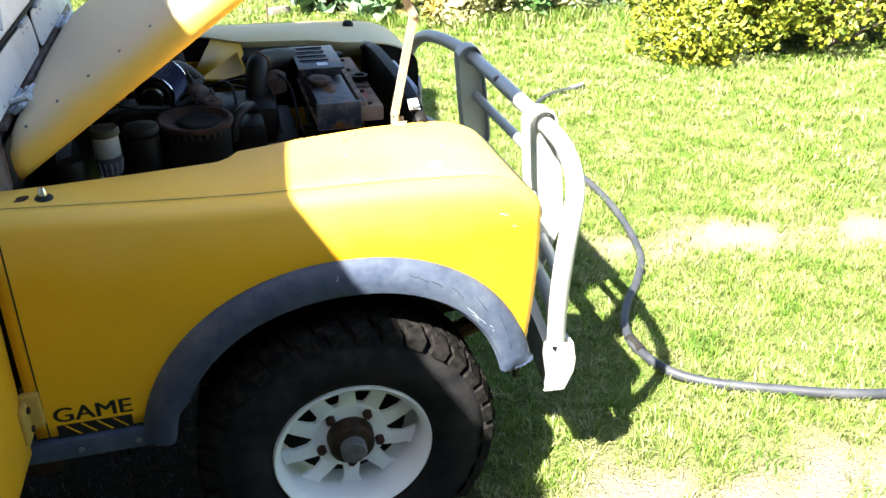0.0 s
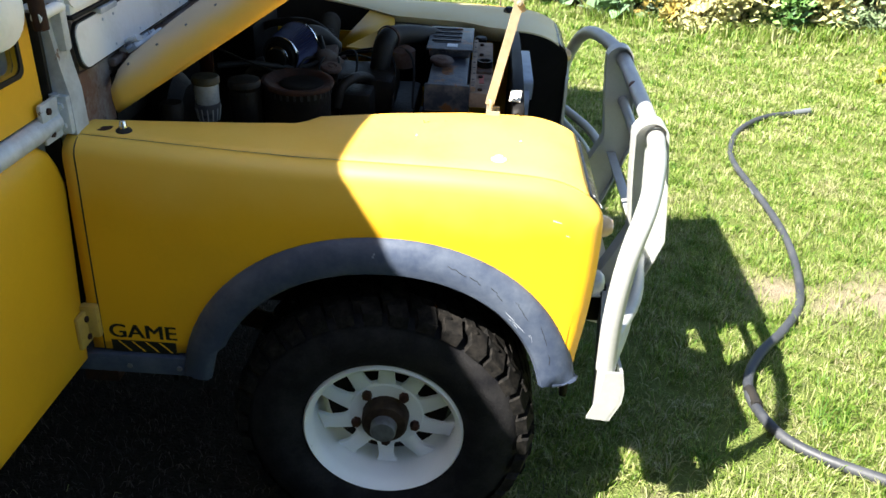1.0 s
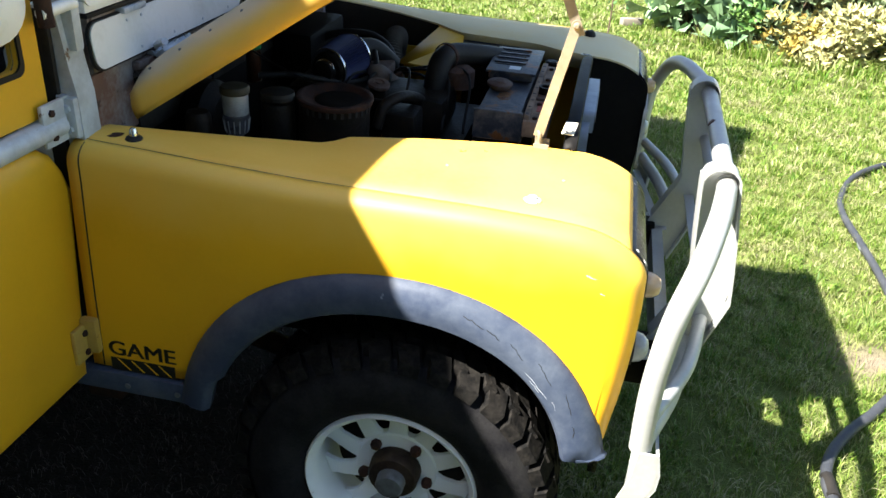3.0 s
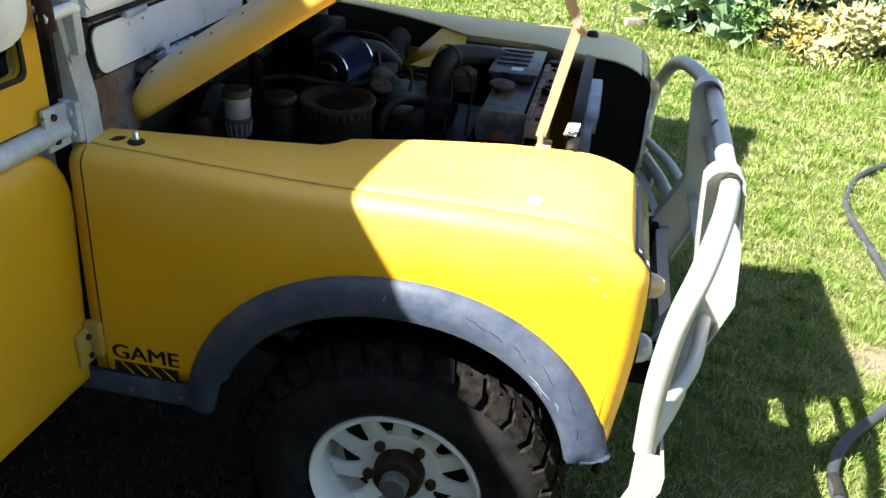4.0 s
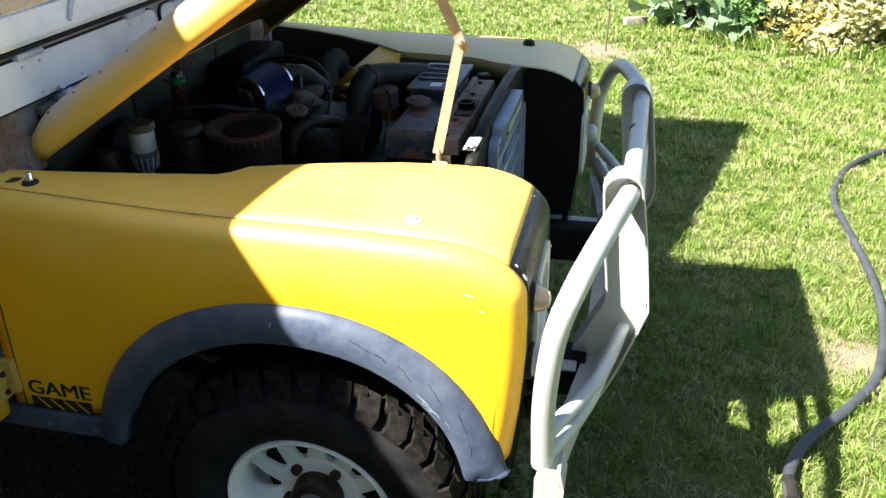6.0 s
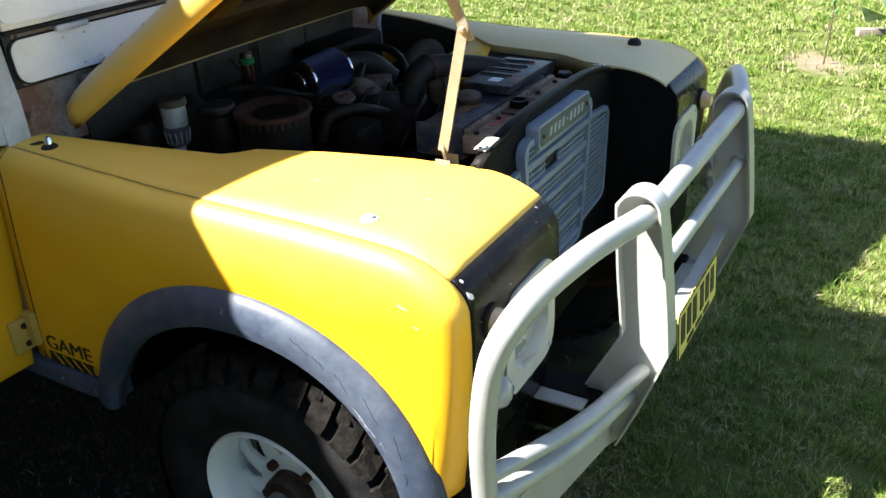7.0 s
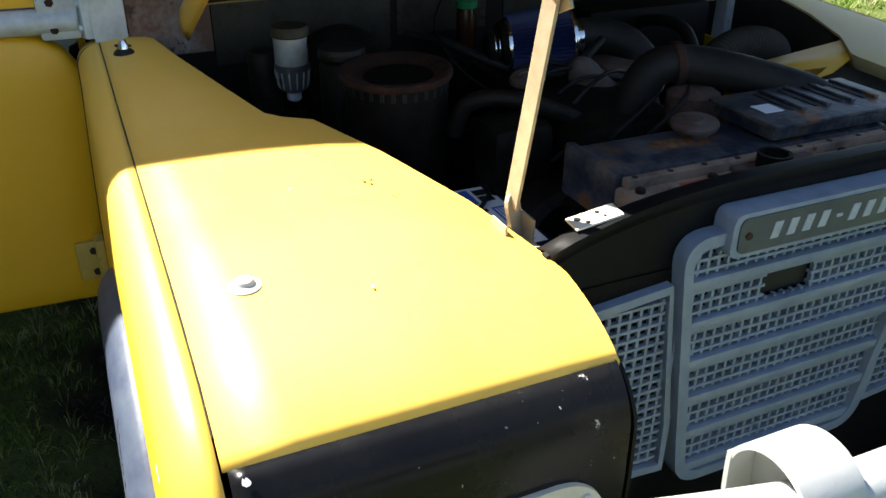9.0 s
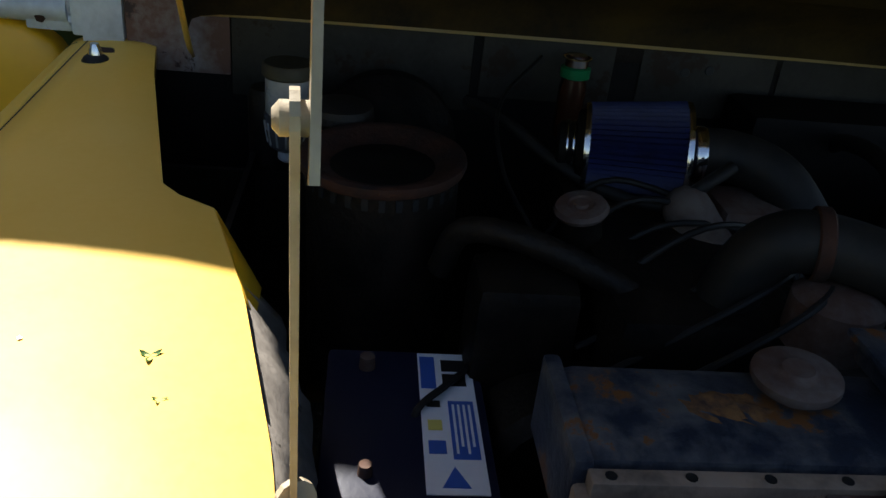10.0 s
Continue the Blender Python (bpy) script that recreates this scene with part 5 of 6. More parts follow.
def side_door(side, swing):
    """A two part door about its hinge line; swing: degrees open."""
    d = new("side_door")
    d.parent = car
    d.matrix_basis = Matrix.Translation((-0.735 if swing else -0.722, side * (0.800 if swing else 0.838), 0)) @ Matrix.Rotation(radians(swing * -side), 4, "Z")
    tagged(d, "yellow side door standing open" if swing else "yellow side door, shut")
    bm = bmesh.new()
    out = [(-0.065, 0.565), (-0.012, 1.02), (-0.030, 1.07), (-0.055, 1.11), (-0.09, 1.135), (-0.13, 1.145), (-0.86, 1.145), (-0.88, 1.12), (-0.88, 0.585), (-0.86, 0.565)]
    rings = [[bm.verts.new((-0.44 + (u + 0.44) * f, side * y, 0.82 + (v - 0.82) * f)) for u, v in out] for f, y in ((1.0, -0.035), (1.0, -0.004), (0.988, 0.004), (0.96, 0.010), (0.8, 0.016), (0.4, 0.022))]
    for A, B in zip(rings, rings[1:]):
        for i in range(len(A)):
            bm.faces.new((A[i], A[(i + 1) % len(A)], B[(i + 1) % len(A)], B[i]))
    bm.faces.new(rings[0][::-1])
    bm.faces.new(rings[-1])
    part("door_skin", bm, YELLOW, d, "yellow door skin with rounded front edge")
    part("capping", tb([(-0.02, side * 0.008, 1.168), (-0.88, side * 0.008, 1.168)], 0.024, 12, smoothed=False), GALV, d, "grey galvanised waist capping")
    bm = frame_prism(bmesh.new(), rounded(-0.86, -0.04, 1.195, 1.86, 0.03), rounded(-0.80, -0.10, 1.30, 1.80, 0.02), lambda u, v, w: Vector((u, side * (-0.02 + w), v)), 0.025)
    part("door_top", bm, YELLOW, d, "yellow door top with window")
    part("window_seal", frame_prism(bmesh.new(), rounded(-0.81, -0.09, 1.29, 1.81, 0.02), rounded(-0.80, -0.10, 1.30, 1.80, 0.02), lambda u, v, w: Vector((u, side * (0.004 + w), v)), 0.006), HOSEBLK, d)
    part("door_glass", prism(bmesh.new(), rounded(-0.80, -0.10, 1.30, 1.80, 0.02), lambda u, v, w: Vector((u, side * (-0.01 + w), v)), 0.005), GLASS, d)
    for z in (0.665, 1.180):
        ho = -0.032 if z < 1 else -0.015
        h = part("door_hinge", bx(ho - (0.08 if z < 1 else 0.07), ho, side * 0.018 - 0.006, side * 0.018 + 0.006, z - 0.045, z + 0.045, bevel=0.006), HINGE if z < 1 else GALV, d, "painted steel door hinge")
        for dz in (-0.025, 0.025):
            part("bolt", lt([(0.008, 0), (0.008, 0.005), (0, 0.006)], (ho - 0.045, side * 0.024, z + dz), (0, side, 0), 6), RUSTY, h)
        part("hinge_pin", tb([(ho + 0.01, side * 0.012, z - 0.045), (ho + 0.01, side * 0.012, z + 0.045)], 0.011, 12, smoothed=False), HINGE if z < 1 else GALV, h)
    part("handle", tb([(-0.80, side * 0.02, 1.02), (-0.80, side * 0.05, 1.02), (-0.70, side * 0.05, 1.02)], 0.009, 8), HOSEBLK, d)
    return d


side_door(-1, 88)
side_door(1, 0)
part("hinge_plate", bx(-0.730, -0.688, -0.873, -0.850, 0.632, 0.722, bevel=0.008), HINGE, car, "yellow painted lower hinge plate")

mirror = new("wing_mirror")
mirror.parent = car
tagged(mirror, "white backed round mirror on rusty bracket")
part("bracket", tb([(-0.70, -0.755, 1.40), (-0.695, -0.79, 1.405), (-0.70, -0.86, 1.40)], 0.012, 10), WHITE_PAINT, mirror, "white mirror arm")
part("clamp", tb([(-0.70, -0.845, 1.375), (-0.70, -0.85, 1.46)], 0.016, 12, smoothed=False), RUSTY, mirror, "rusty clamp")
part("shell", lt([(0.0, 0.05), (0.05, 0.045), (0.085, 0.02), (0.092, -0.005), (0.085, -0.012), (0, -0.012)], (-0.745, -0.965, 1.445), (0.8, -0.2, 0.15), 28), WHITE_PAINT, mirror, "white round mirror shell")

# ---- engine bay ----
bay = new("engine")
bay.parent = car
tagged(bay, "dark oily engine with hoses and rusty parts")
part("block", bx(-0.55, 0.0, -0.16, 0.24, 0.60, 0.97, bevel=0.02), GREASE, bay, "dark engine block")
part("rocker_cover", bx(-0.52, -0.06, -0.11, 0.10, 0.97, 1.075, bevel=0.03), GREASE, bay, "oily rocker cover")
part("oil_filler_cap", lt([(0.0, 0.0), (0.030, 0.0), (0.032, 0.005), (0.029, 0.010), (0.016, 0.0115), (0.014, 0.0095), (0.009, 0.0095), (0.008, 0.013), (0, 0.013)], (-0.246, -0.114, 1.101), (0.15, -0.2, 1), 24), RUSTRED, bay, "brown oil filler cap")
part("filler_neck", lt([(0.026, -0.14), (0.024, 0.0)], (-0.246, -0.114, 1.101), (0.15, -0.2, 1), 16), GREASE, bay)
part("front_pulley", lt([(0.09, 0), (0.09, 0.012), (0.078, 0.020), (0.09, 0.028), (0.09, 0.04), (0, 0.04)], (0.01, 0.02, 0.86), (1, 0, 0), 32), GREASE, bay)
fan = part("fan_hub", lt([(0.035, 0), (0.035, 0.05), (0, 0.05)], (0.02, 0.02, 0.93), (1, 0, 0), 20), GREASE, bay, "fan hub")
for k in range(4):
    m = Matrix.Translation((0.06, 0.02, 0.93)) @ Matrix.Rotation(math.pi / 2 * k + 0.4, 4, "X") @ Matrix.Rotation(0.5, 4, "Z")
    part("fan_blade", bx(-0.002, 0.002, -0.035, 0.035, 0.03, 0.165, bevel=0.001, m=m), GREASE, fan)
part("alternator", lt([(0.0, 0), (0.07, 0.0), (0.075, 0.02), (0.075, 0.11), (0.06, 0.125), (0, 0.125)], (-0.16, -0.165, 0.90), (1, 0.1, 0), 28), GREASE, bay)
part("thermostat_housing", lt([(0.045, 0), (0.045, 0.05), (0.03, 0.06), (0, 0.06)], (-0.06, 0.10, 1.06), (0, 0, 1), 20), RUSTRED, bay)
part("carburettor", bx(-0.36, -0.27, 0.07, 0.17, 1.03, 1.10, bevel=0.012), RUSTRED, bay, "brown carburettor")
part("inlet_elbow", tb([(-0.31, 0.06, 1.06), (-0.29, 0.03, 1.09), (-0.25, 0.06, 1.05)], 0.03, 14), RUSTRED, bay)

# round rusty oil bath canister
CAN_AT, CAN_UP = (-0.295, -0.343, 1.138), (0.03, -0.03, 1)
can = part("air_canister", lt([(0.0, -0.30), (0.086, -0.30), (0.089, -0.29), (0.089, -0.014), (0.095, -0.008), (0.092, -0.003), (0.070, -0.012), (0.04, -0.018), (0, -0.018)], CAN_AT, CAN_UP, 44), GREASE, car, "dark round air cleaner canister with rusty rim")
part("rusty_rim", lt([(0.0955, -0.013), (0.0975, -0.007), (0.0965, -0.001), (0.0900, 0.001), (0.082, -0.0015), (0.068, -0.008), (0.050, -0.0115), (0.0, -0.014)], CAN_AT, CAN_UP, 44), RUSTY, can, "rust brown rim")
part("lid_dish", lt([(0.062, -0.0105), (0.056, -0.0075), (0.03, -0.0105), (0, -0.0115)], (CAN_AT[0] + 0.014, CAN_AT[1], CAN_AT[2]), CAN_UP, 36), BLACK_PLAIN, can, "black dish of the lid")
for k in range(30):
    a = 2 * math.pi * k / 30
    m = Matrix.Translation((CAN_AT[0], CAN_AT[1], CAN_AT[2] - 0.026)) @ Matrix.Rotation(a, 4, "Z")
    part("slot", bx(0.0880, 0.0900, -0.0035, 0.0035, -0.007, 0.007, m=m), INK, can, smooth=False)
can2 = part("fuel_filter", lt([(0.0, -0.22), (0.040, -0.22), (0.042, -0.03), (0.039, -0.02), (0.044, -0.01), (0.041, 0.004), (0.02, 0.008), (0, 0.008)], (-0.425, -0.397, 1.142), (0, 0, 1), 28), GREASE, car, "dark oily filter canister")
part("filter_lid", lt([(0.043, -0.002), (0.041, 0.006), (0.02, 0.011), (0, 0.011)], (-0.425, -0.397, 1.142), (0, 0, 1), 24), HOSEBLK, can2, "dull black lid")
RES_AT = (-0.503, -0.470, 1.146)
res = part("fluid_reservoir", lt([(0.0, -0.045), (0.026, -0.045), (0.031, -0.038), (0.031, 0.012), (0.028, 0.018), (0, 0.018)], RES_AT, (0, 0, 1), 28), MILKY, car, "milky fluid reservoir half full")
part("reservoir_cap", lt([(0.033, 0.010), (0.0355, 0.013), (0.0355, 0.024), (0.032, 0.029), (0.012, 0.030), (0, 0.030)], RES_AT, (0, 0, 1), 28), OLIVE, res, "dark dusty reservoir cap")
cup = part("filter_bowl", lt([(0.0, -0.094), (0.018, -0.094), (0.026, -0.088), (0.030, -0.070), (0.032, -0.050), (0.033, -0.042), (0.027, -0.040)], RES_AT, (0, 0, 1), 28), DARKFLUID, res, "dark fluid in a clear bowl")
for k in range(14):
    a = 2 * math.pi * k / 14
    c, q = math.cos(a), math.sin(a)
    part("rib", tb([(RES_AT[0] + c * 0.0325, RES_AT[1] + q * 0.0325, RES_AT[2] - 0.052), (RES_AT[0] + c * 0.0275, RES_AT[1] + q * 0.0275, RES_AT[2] - 0.084)], 0.0016, 5, smoothed=False), MILKY, cup)
part("reservoir_foot", lt([(0.010, -0.112), (0.014, -0.108), (0.014, -0.094)], RES_AT, (0, 0, 1), 16), GALV, res)
small = part("brake_reservoir", lt([(0, -0.12), (0.03, -0.12), (0.031, 0.0), (0.026, 0.012), (0, 0.013)], (-0.585, -0.505, 1.10), (0, 0, 1), 20), GREASE, car, "dark brake fluid reservoir")
BOTTLE_AT = (-0.64, -0.046, 1.150)
bottle = part("bottle", lt([(0, -0.10), (0.021, -0.10), (0.0215, -0.09), (0.0215, -0.02), (0.018, -0.004), (0.018, 0.024), (0.015, 0.030), (0, 0.030)], BOTTLE_AT, (0, 0, 1), 20), AMBERGLASS, car, "small amber glass bottle with a green band")
part("green_band", lt([(0.0185, -0.006), (0.023, -0.004), (0.0235, 0.010), (0.0185, 0.013)], BOTTLE_AT, (0, 0, 1), 20), GREENCAP, bottle, "bright green band")
for z in (-0.098, 0.026):
    part("gold_ring", lt([(0.020, z - 0.0015), (0.0225, z - 0.001), (0.0225, z + 0.001), (0.020, z + 0.0015)], BOTTLE_AT, (0, 0, 1), 20), BRASS, bottle, "thin brass ring")
part("servo", lt([(0, 0), (0.09, 0.0), (0.11, 0.03), (0.11, 0.06), (0.08, 0.09), (0, 0.09)], (-0.69, -0.33, 1.02), (1, 0, 0), 30), GREASE, car, "dark brake servo")
part("heater_box", bx(-0.69, -0.56, 0.22, 0.56, 0.95, 1.13, bevel=0.02), BLACK_PLAIN, car, "black heater box")

# blue cone filter, lying across the bay
flt = new("cone_filter")
flt.parent = car
tagged(flt, "blue pleated cone air filter with chrome rims")
bm = bmesh.new()
n = 104
a_end, b_end = Vector((-0.402, -0.078, 1.123)), Vector((-0.375, 0.043, 1.132))
w = (b_end - a_end).normalized()
u = w.orthogonal().normalized()
v = w.cross(u)
rings = []
for f, r in ((0, 0.054), (0.5, 0.0585), (1, 0.063)):
    rings.append([bm.verts.new(a_end.lerp(b_end, f) + (u * math.cos(2 * math.pi * k / n) + v * math.sin(2 * math.pi * k / n)) * (r + (0.0025 if k % 2 else -0.0025))) for k in range(n)])
for A, B in zip(rings, rings[1:]):
    for k in range(n):
        bm.faces.new((A[k], A[(k + 1) % n], B[(k + 1) % n], B[k]))
bm.faces.new(rings[0][::-1])
bm.faces.new(rings[-1])
part("pleats", bm, FILTERBLUE, flt, "blue pleated cotton", angle=10)
for p, r in ((a_end, 0.056), (b_end, 0.065)):
    part("chrome_rim", lt([(r - 0.012, -0.0035), (r, -0.0035), (r + 0.001, 0.0), (r, 0.0035), (r - 0.012, 0.0035)], p, w, 48), CHROME, flt, "chrome end rim")
part("end_cap", lt([(0.050, 0.0), (0.044, 0.012), (0, 0.014)], a_end, -w, 32), BLACK_PLAIN, flt, "black rubber end cap")
part("end_neck", lt([(0.030, 0.012), (0.030, 0.034), (0.024, 0.038), (0, 0.038)], a_end, -w, 28), BLACK_PLAIN, flt, "black rubber neck")
for d in (0.016, 0.024):
    part("neck_ring", lt([(0.030, d - 0.002), (0.0325, d - 0.001), (0.0325, d + 0.001), (0.030, d + 0.002)], a_end, -w, 28), CHROME, flt, "thin chrome ring")
part("clamp_band", lt([(0.034, 0.01), (0.036, 0.014), (0.036, 0.022), (0.034, 0.026)], b_end, w, 24), CHROME, flt)
part("outlet_pipe", tb([b_end, b_end + w * 0.06, b_end + Vector((0.045, 0.11, -0.01)), b_end + Vector((0.085, 0.15, -0.06))], 0.033, 18), HOSEBLK, flt, "black rubber intake pipe")

hoses = new("hoses")
hoses.parent = car
tagged(hoses, "black rubber hoses and cables")
part("top_hose", tb([(0.075, 0.31, 1.05), (0.035, 0.28, 1.105), (-0.03, 0.19, 1.135), (-0.085, 0.11, 1.150), (-0.105, 0.05, 1.145), (-0.115, 0.02, 1.09), (-0.12, 0.01, 0.97)], 0.032, 18), HOSEBLK, hoses, "thick black radiator hose")
part("hose_clip", lt([(0.036, -0.008), (0.038, -0.006), (0.038, 0.006), (0.036, 0.008)], (-0.098, 0.085, 1.150), (0.3, 1.0, 0.1), 24), RUSTY, hoses)
part("bottom_hose", tb([(-0.205, -0.275, 1.04), (-0.190, -0.255, 1.096), (-0.155, -0.19, 1.106), (-0.132, -0.09, 1.068), (-0.125, 0.0, 1.005), (-0.12, 0.02, 0.92)], 0.0145, 16), GREASE, hoses, "black rubber hose")
part("pump_body", bx(-0.205, -0.110, -0.245, -0.130, 0.92, 1.072, bevel=0.022), GREASE, hoses, "dark rounded pump body")
part("heater_hose", tb([(-0.30, 0.30, 1.02), (-0.34, 0.33, 1.09), (-0.42, 0.35, 1.12), (-0.55, 0.36, 1.10), (-0.60, 0.36, 1.04)], 0.013, 12), HOSEBLK, hoses)
part("ducting", tb([(-0.385, 0.615, 0.98), (-0.372, 0.585, 1.050), (-0.362, 0.525, 1.078), (-0.358, 0.455, 1.078), (-0.345, 0.395, 1.052), (-0.320, 0.350, 0.985)], 0.033, 20, n=16, ripple=0.12), DUCT, hoses, "ribbed grey brown air duct")
part("vacuum_hose", tb([(-0.55, -0.22, 1.125), (-0.47, -0.17, 1.122), (-0.385, -0.105, 1.096), (-0.335, -0.03, 1.080), (-0.306, 0.020, 1.088), (-0.298, 0.040, 1.115), (-0.315, 0.085, 1.14)], 0.0085, 10), HOSEBLK, hoses, "black vacuum hose")
part("pipe_joint", lt([(0.0, -0.02), (0.011, -0.018), (0.013, 0.0), (0.011, 0.018), (0, 0.02)], (-0.246, 0.135, 1.052), (0.3, 0.2, -0.9), 16), RUSTRED, hoses, "brown pipe joint")
rng = random.Random(9)
for k in range(7):
    y = -0.10 + 0.05 * k
    part("lead", tb([(-0.36 + 0.06 * k, -0.13, 1.00), (-0.34 + 0.05 * k, -0.05 + 0.02 * k, 1.09 + rng.uniform(0, 0.03)), (-0.28, 0.14 + 0.01 * k, 1.05), (-0.25, 0.20, 0.98)], 0.004, 7), HOSEBLK, hoses, "black ignition lead")
part("cable", tb([(-0.65, -0.10, 1.17), (-0.50, -0.18, 1.14), (-0.36, -0.19, 1.10), (-0.22, -0.17, 1.08)], 0.003, 7), HOSEBLK, hoses)

# ---- radiator ----
rad = new("radiator")
rad.parent = car
rad.location = (-0.030, -0.020, 0)
tagged(rad, "weathered black radiator with ribbed header tank")
part("core", bx(0.10, 0.19, -0.17, 0.30, 0.60, 1.03, bevel=0.004), BLACK_PLAIN, rad, "dark radiator core")
part("header_tank", bx(0.072, 0.190, -0.182, 0.33, 1.03, 1.100, bevel=0.016), RADTANK, rad, "flaking black header tank")
rr = random.Random(31)
for k in range(7):
    y = -0.155 + 0.042 * k + rr.uniform(-0.006, 0.006)
    part("tank_dent", lt([(0.0, 0.006), (0.010, 0.005), (0.016, 0.002), (0.019, -0.004)], (0.188, y, 1.068 + rr.uniform(-0.008, 0.004)), (1, 0, 0.1), 12), RADTANK, rad)
bm = bx(0.066, 0.196, -0.190, -0.174, 1.024, 1.103, bevel=0.006)
part("end_seam", bm, RADTANK, rad, "crimped flaking tank end")
bm = bx(0.068, 0.198, -0.186, 0.33, 1.022, 1.031, bevel=0.003)
part("tank_flange", bm, SHROUD, rad, "rusty tank flange")
# bed of rust scale on the tank top
bm = bmesh.new()
g = [[bm.verts.new((0.098 + 0.058 * i / 8 + rr.uniform(-0.002, 0.002), -0.105 + 0.100 * j / 12 + rr.uniform(-0.003, 0.003), 1.0975 + max(0.0, rr.uniform(0.0, 0.006) * math.sin(math.pi * i / 8) * math.sin(math.pi * j / 12) + 0.0015 * math.sin(math.pi * i / 8)))) for j in range(13)] for i in range(9)]
for i in range(8):
    for j in range(12):
        bm.faces.new((g[i][j], g[i + 1][j], g[i + 1][j + 1], g[i][j + 1]))
part("rust_scale", bm, material("orange_rust_scale", (0.24, 0.105, 0.03), 0.9, second=(0.06, 0.03, 0.02), amount=1.0, scale=60, bump=0.6), rad, "crust of orange rust")
bm = bmesh.new()
box(bm, 0.060, 0.188, 0.085, 0.35, 1.104, 1.126, bevel=0.006)
box(bm, 0.052, 0.196, 0.078, 0.357, 1.124, 1.132, bevel=0.003)
part("raised_cover", bm, RADTANK, rad, "black slotted cover")
for k in range(4):
    part("cover_slot", bx(0.070, 0.150, 0.150 + 0.050 * k, 0.160 + 0.050 * k, 1.1315, 1.1335, bevel=0.0008), INK, rad)
    part("rib", bx(0.064, 0.158, 0.166 + 0.050 * k, 0.176 + 0.050 * k, 1.1315, 1.137, bevel=0.002), RADTANK, rad)
part("sticker", bx(0.115, 0.148, 0.105, 0.140, 1.1322, 1.1332), LABELWHITE, rad, "small white sticker", smooth=False)
part("radiator_cap", lt([(0.024, 0.0), (0.025, 0.010), (0.035, 0.011), (0.0365, 0.014), (0.0360, 0.019), (0.032, 0.0215), (0.022, 0.0205), (0.016, 0.022), (0.013, 0.0245), (0, 0.0245)], (0.104, 0.012, 1.100), (0.04, -0.06, 1), 32), RUSTRED, rad, "brown radiator cap")
part("shroud", bx(0.195, 0.262, -0.19, 0.36, 1.040, 1.085, bevel=0.006), SHROUD, rad, "rusty top shroud panel")
part("shroud_lip", bx(0.196, 0.212, -0.18, 0.34, 1.080, 1.098, bevel=0.002), SHROUD, rad)
bm = bx(0.205, 0.258, -0.01, 0.13, 1.085, 1.093, bevel=0.002)
part("latch_plate", bm, RUSTRED, rad, "steel bonnet latch plate")
part("latch_cup", lt([(0.024, 0.0), (0.024, 0.02), (0.018, 0.02), (0.017, 0.006), (0, 0.005)], (0.236, 0.045, 1.092), (0, 0, 1), 24), GREASE, rad, "dark metal latch cup")
part("warning_bar", bx(0.222, 0.236, -0.105, -0.025, 1.0855, 1.0868), material("faded_red_print", (0.45, 0.10, 0.07), 0.6, amount=0.4), rad, "faded red printed label", smooth=False)
for k in range(9):
    part("shroud_hole", lt([(0.0045, 0), (0.0045, 0.0006), (0, 0.0006)], (0.204, -0.165 + 0.058 * k, 1.0983), (0, 0, 1), 10), INK, rad)
for k in range(5):
    part("bolt", lt([(0.007, 0), (0.007, 0.006), (0, 0.008)], (0.225, -0.170 + 0.12 * k, 1.0855), (0, 0, 1), 6), RUSTY, rad)

battery = new("battery")
battery.parent = car
battery.location = (-0.075, -0.005, -0.048)
tagged(battery, "dark blue battery with white and blue label")
part("case", bx(-0.085, 0.135, -0.385, -0.225, 0.80, 0.985, bevel=0.008), BATBLUE, battery, "dark blue battery case")
part("lid", bx(-0.088, 0.138, -0.388, -0.222, 0.985, 1.005, bevel=0.006), BATBLUE, battery)
lab = part("label", bx(-0.082, 0.130, -0.290, -0.232, 1.0052, 1.0062), LABELWHITE, battery, "white and blue battery label", smooth=False)
for x0, x1, y0, y1, m in ((-0.075, -0.02, -0.288, -0.272, LABELBLUE), (0.0, 0.085, -0.262, -0.236, LABELBLUE), (-0.07, -0.05, -0.265, -0.240, INK), (-0.045, -0.025, -0.265, -0.240, INK),
                          (0.0, 0.01, -0.284, -0.270, INK), (0.03, 0.045, -0.284, -0.270, PLATEYEL), (0.06, 0.078, -0.285, -0.268, LABELBLUE)):
    part("print_bar", bx(x0, x1, y0, y1, 1.0063, 1.0069), m, lab, smooth=False)
bm = bmesh.new()
prism(bm, [(0.095, -0.262), (0.122, -0.275), (0.122, -0.249)], lambda a, b, c: Vector((a, b, 1.0063 + c)), 0.0006)
part("print_triangle", bm, LABELBLUE, lab, smooth=False)
for k in range(4):
    part("print_line", bx(0.006, 0.078 - 0.01 * (k % 2), -0.2585 + 0.0055 * k, -0.2560 + 0.0055 * k, 1.0070, 1.0074), LABELWHITE, lab, smooth=False)
part("label_cable", tb([(-0.10, -0.225, 1.03), (-0.055, -0.235, 1.014), (-0.02, -0.262, 1.012), (0.015, -0.292, 1.010), (0.03, -0.30, 0.99)], 0.004, 8), HOSEBLK, battery, "black cable across the label")
part("terminal", lt([(0.009, 0), (0.008, 0.015), (0, 0.016)], (-0.055, -0.345, 1.005), (0, 0, 1), 14), RUSTRED, battery)
part("terminal", lt([(0.007, 0), (0.006, 0.012), (0, 0.012)], (0.105, -0.345, 1.005), (0, 0, 1), 14), RUSTRED, battery)
tray = part("tray_box", bx(-0.10, 0.12, 0.390, 0.470, 0.90, 1.050, bevel=0.008), BLACK_PLAIN, car, "black box beside the inner wing")
bm = bmesh.new()
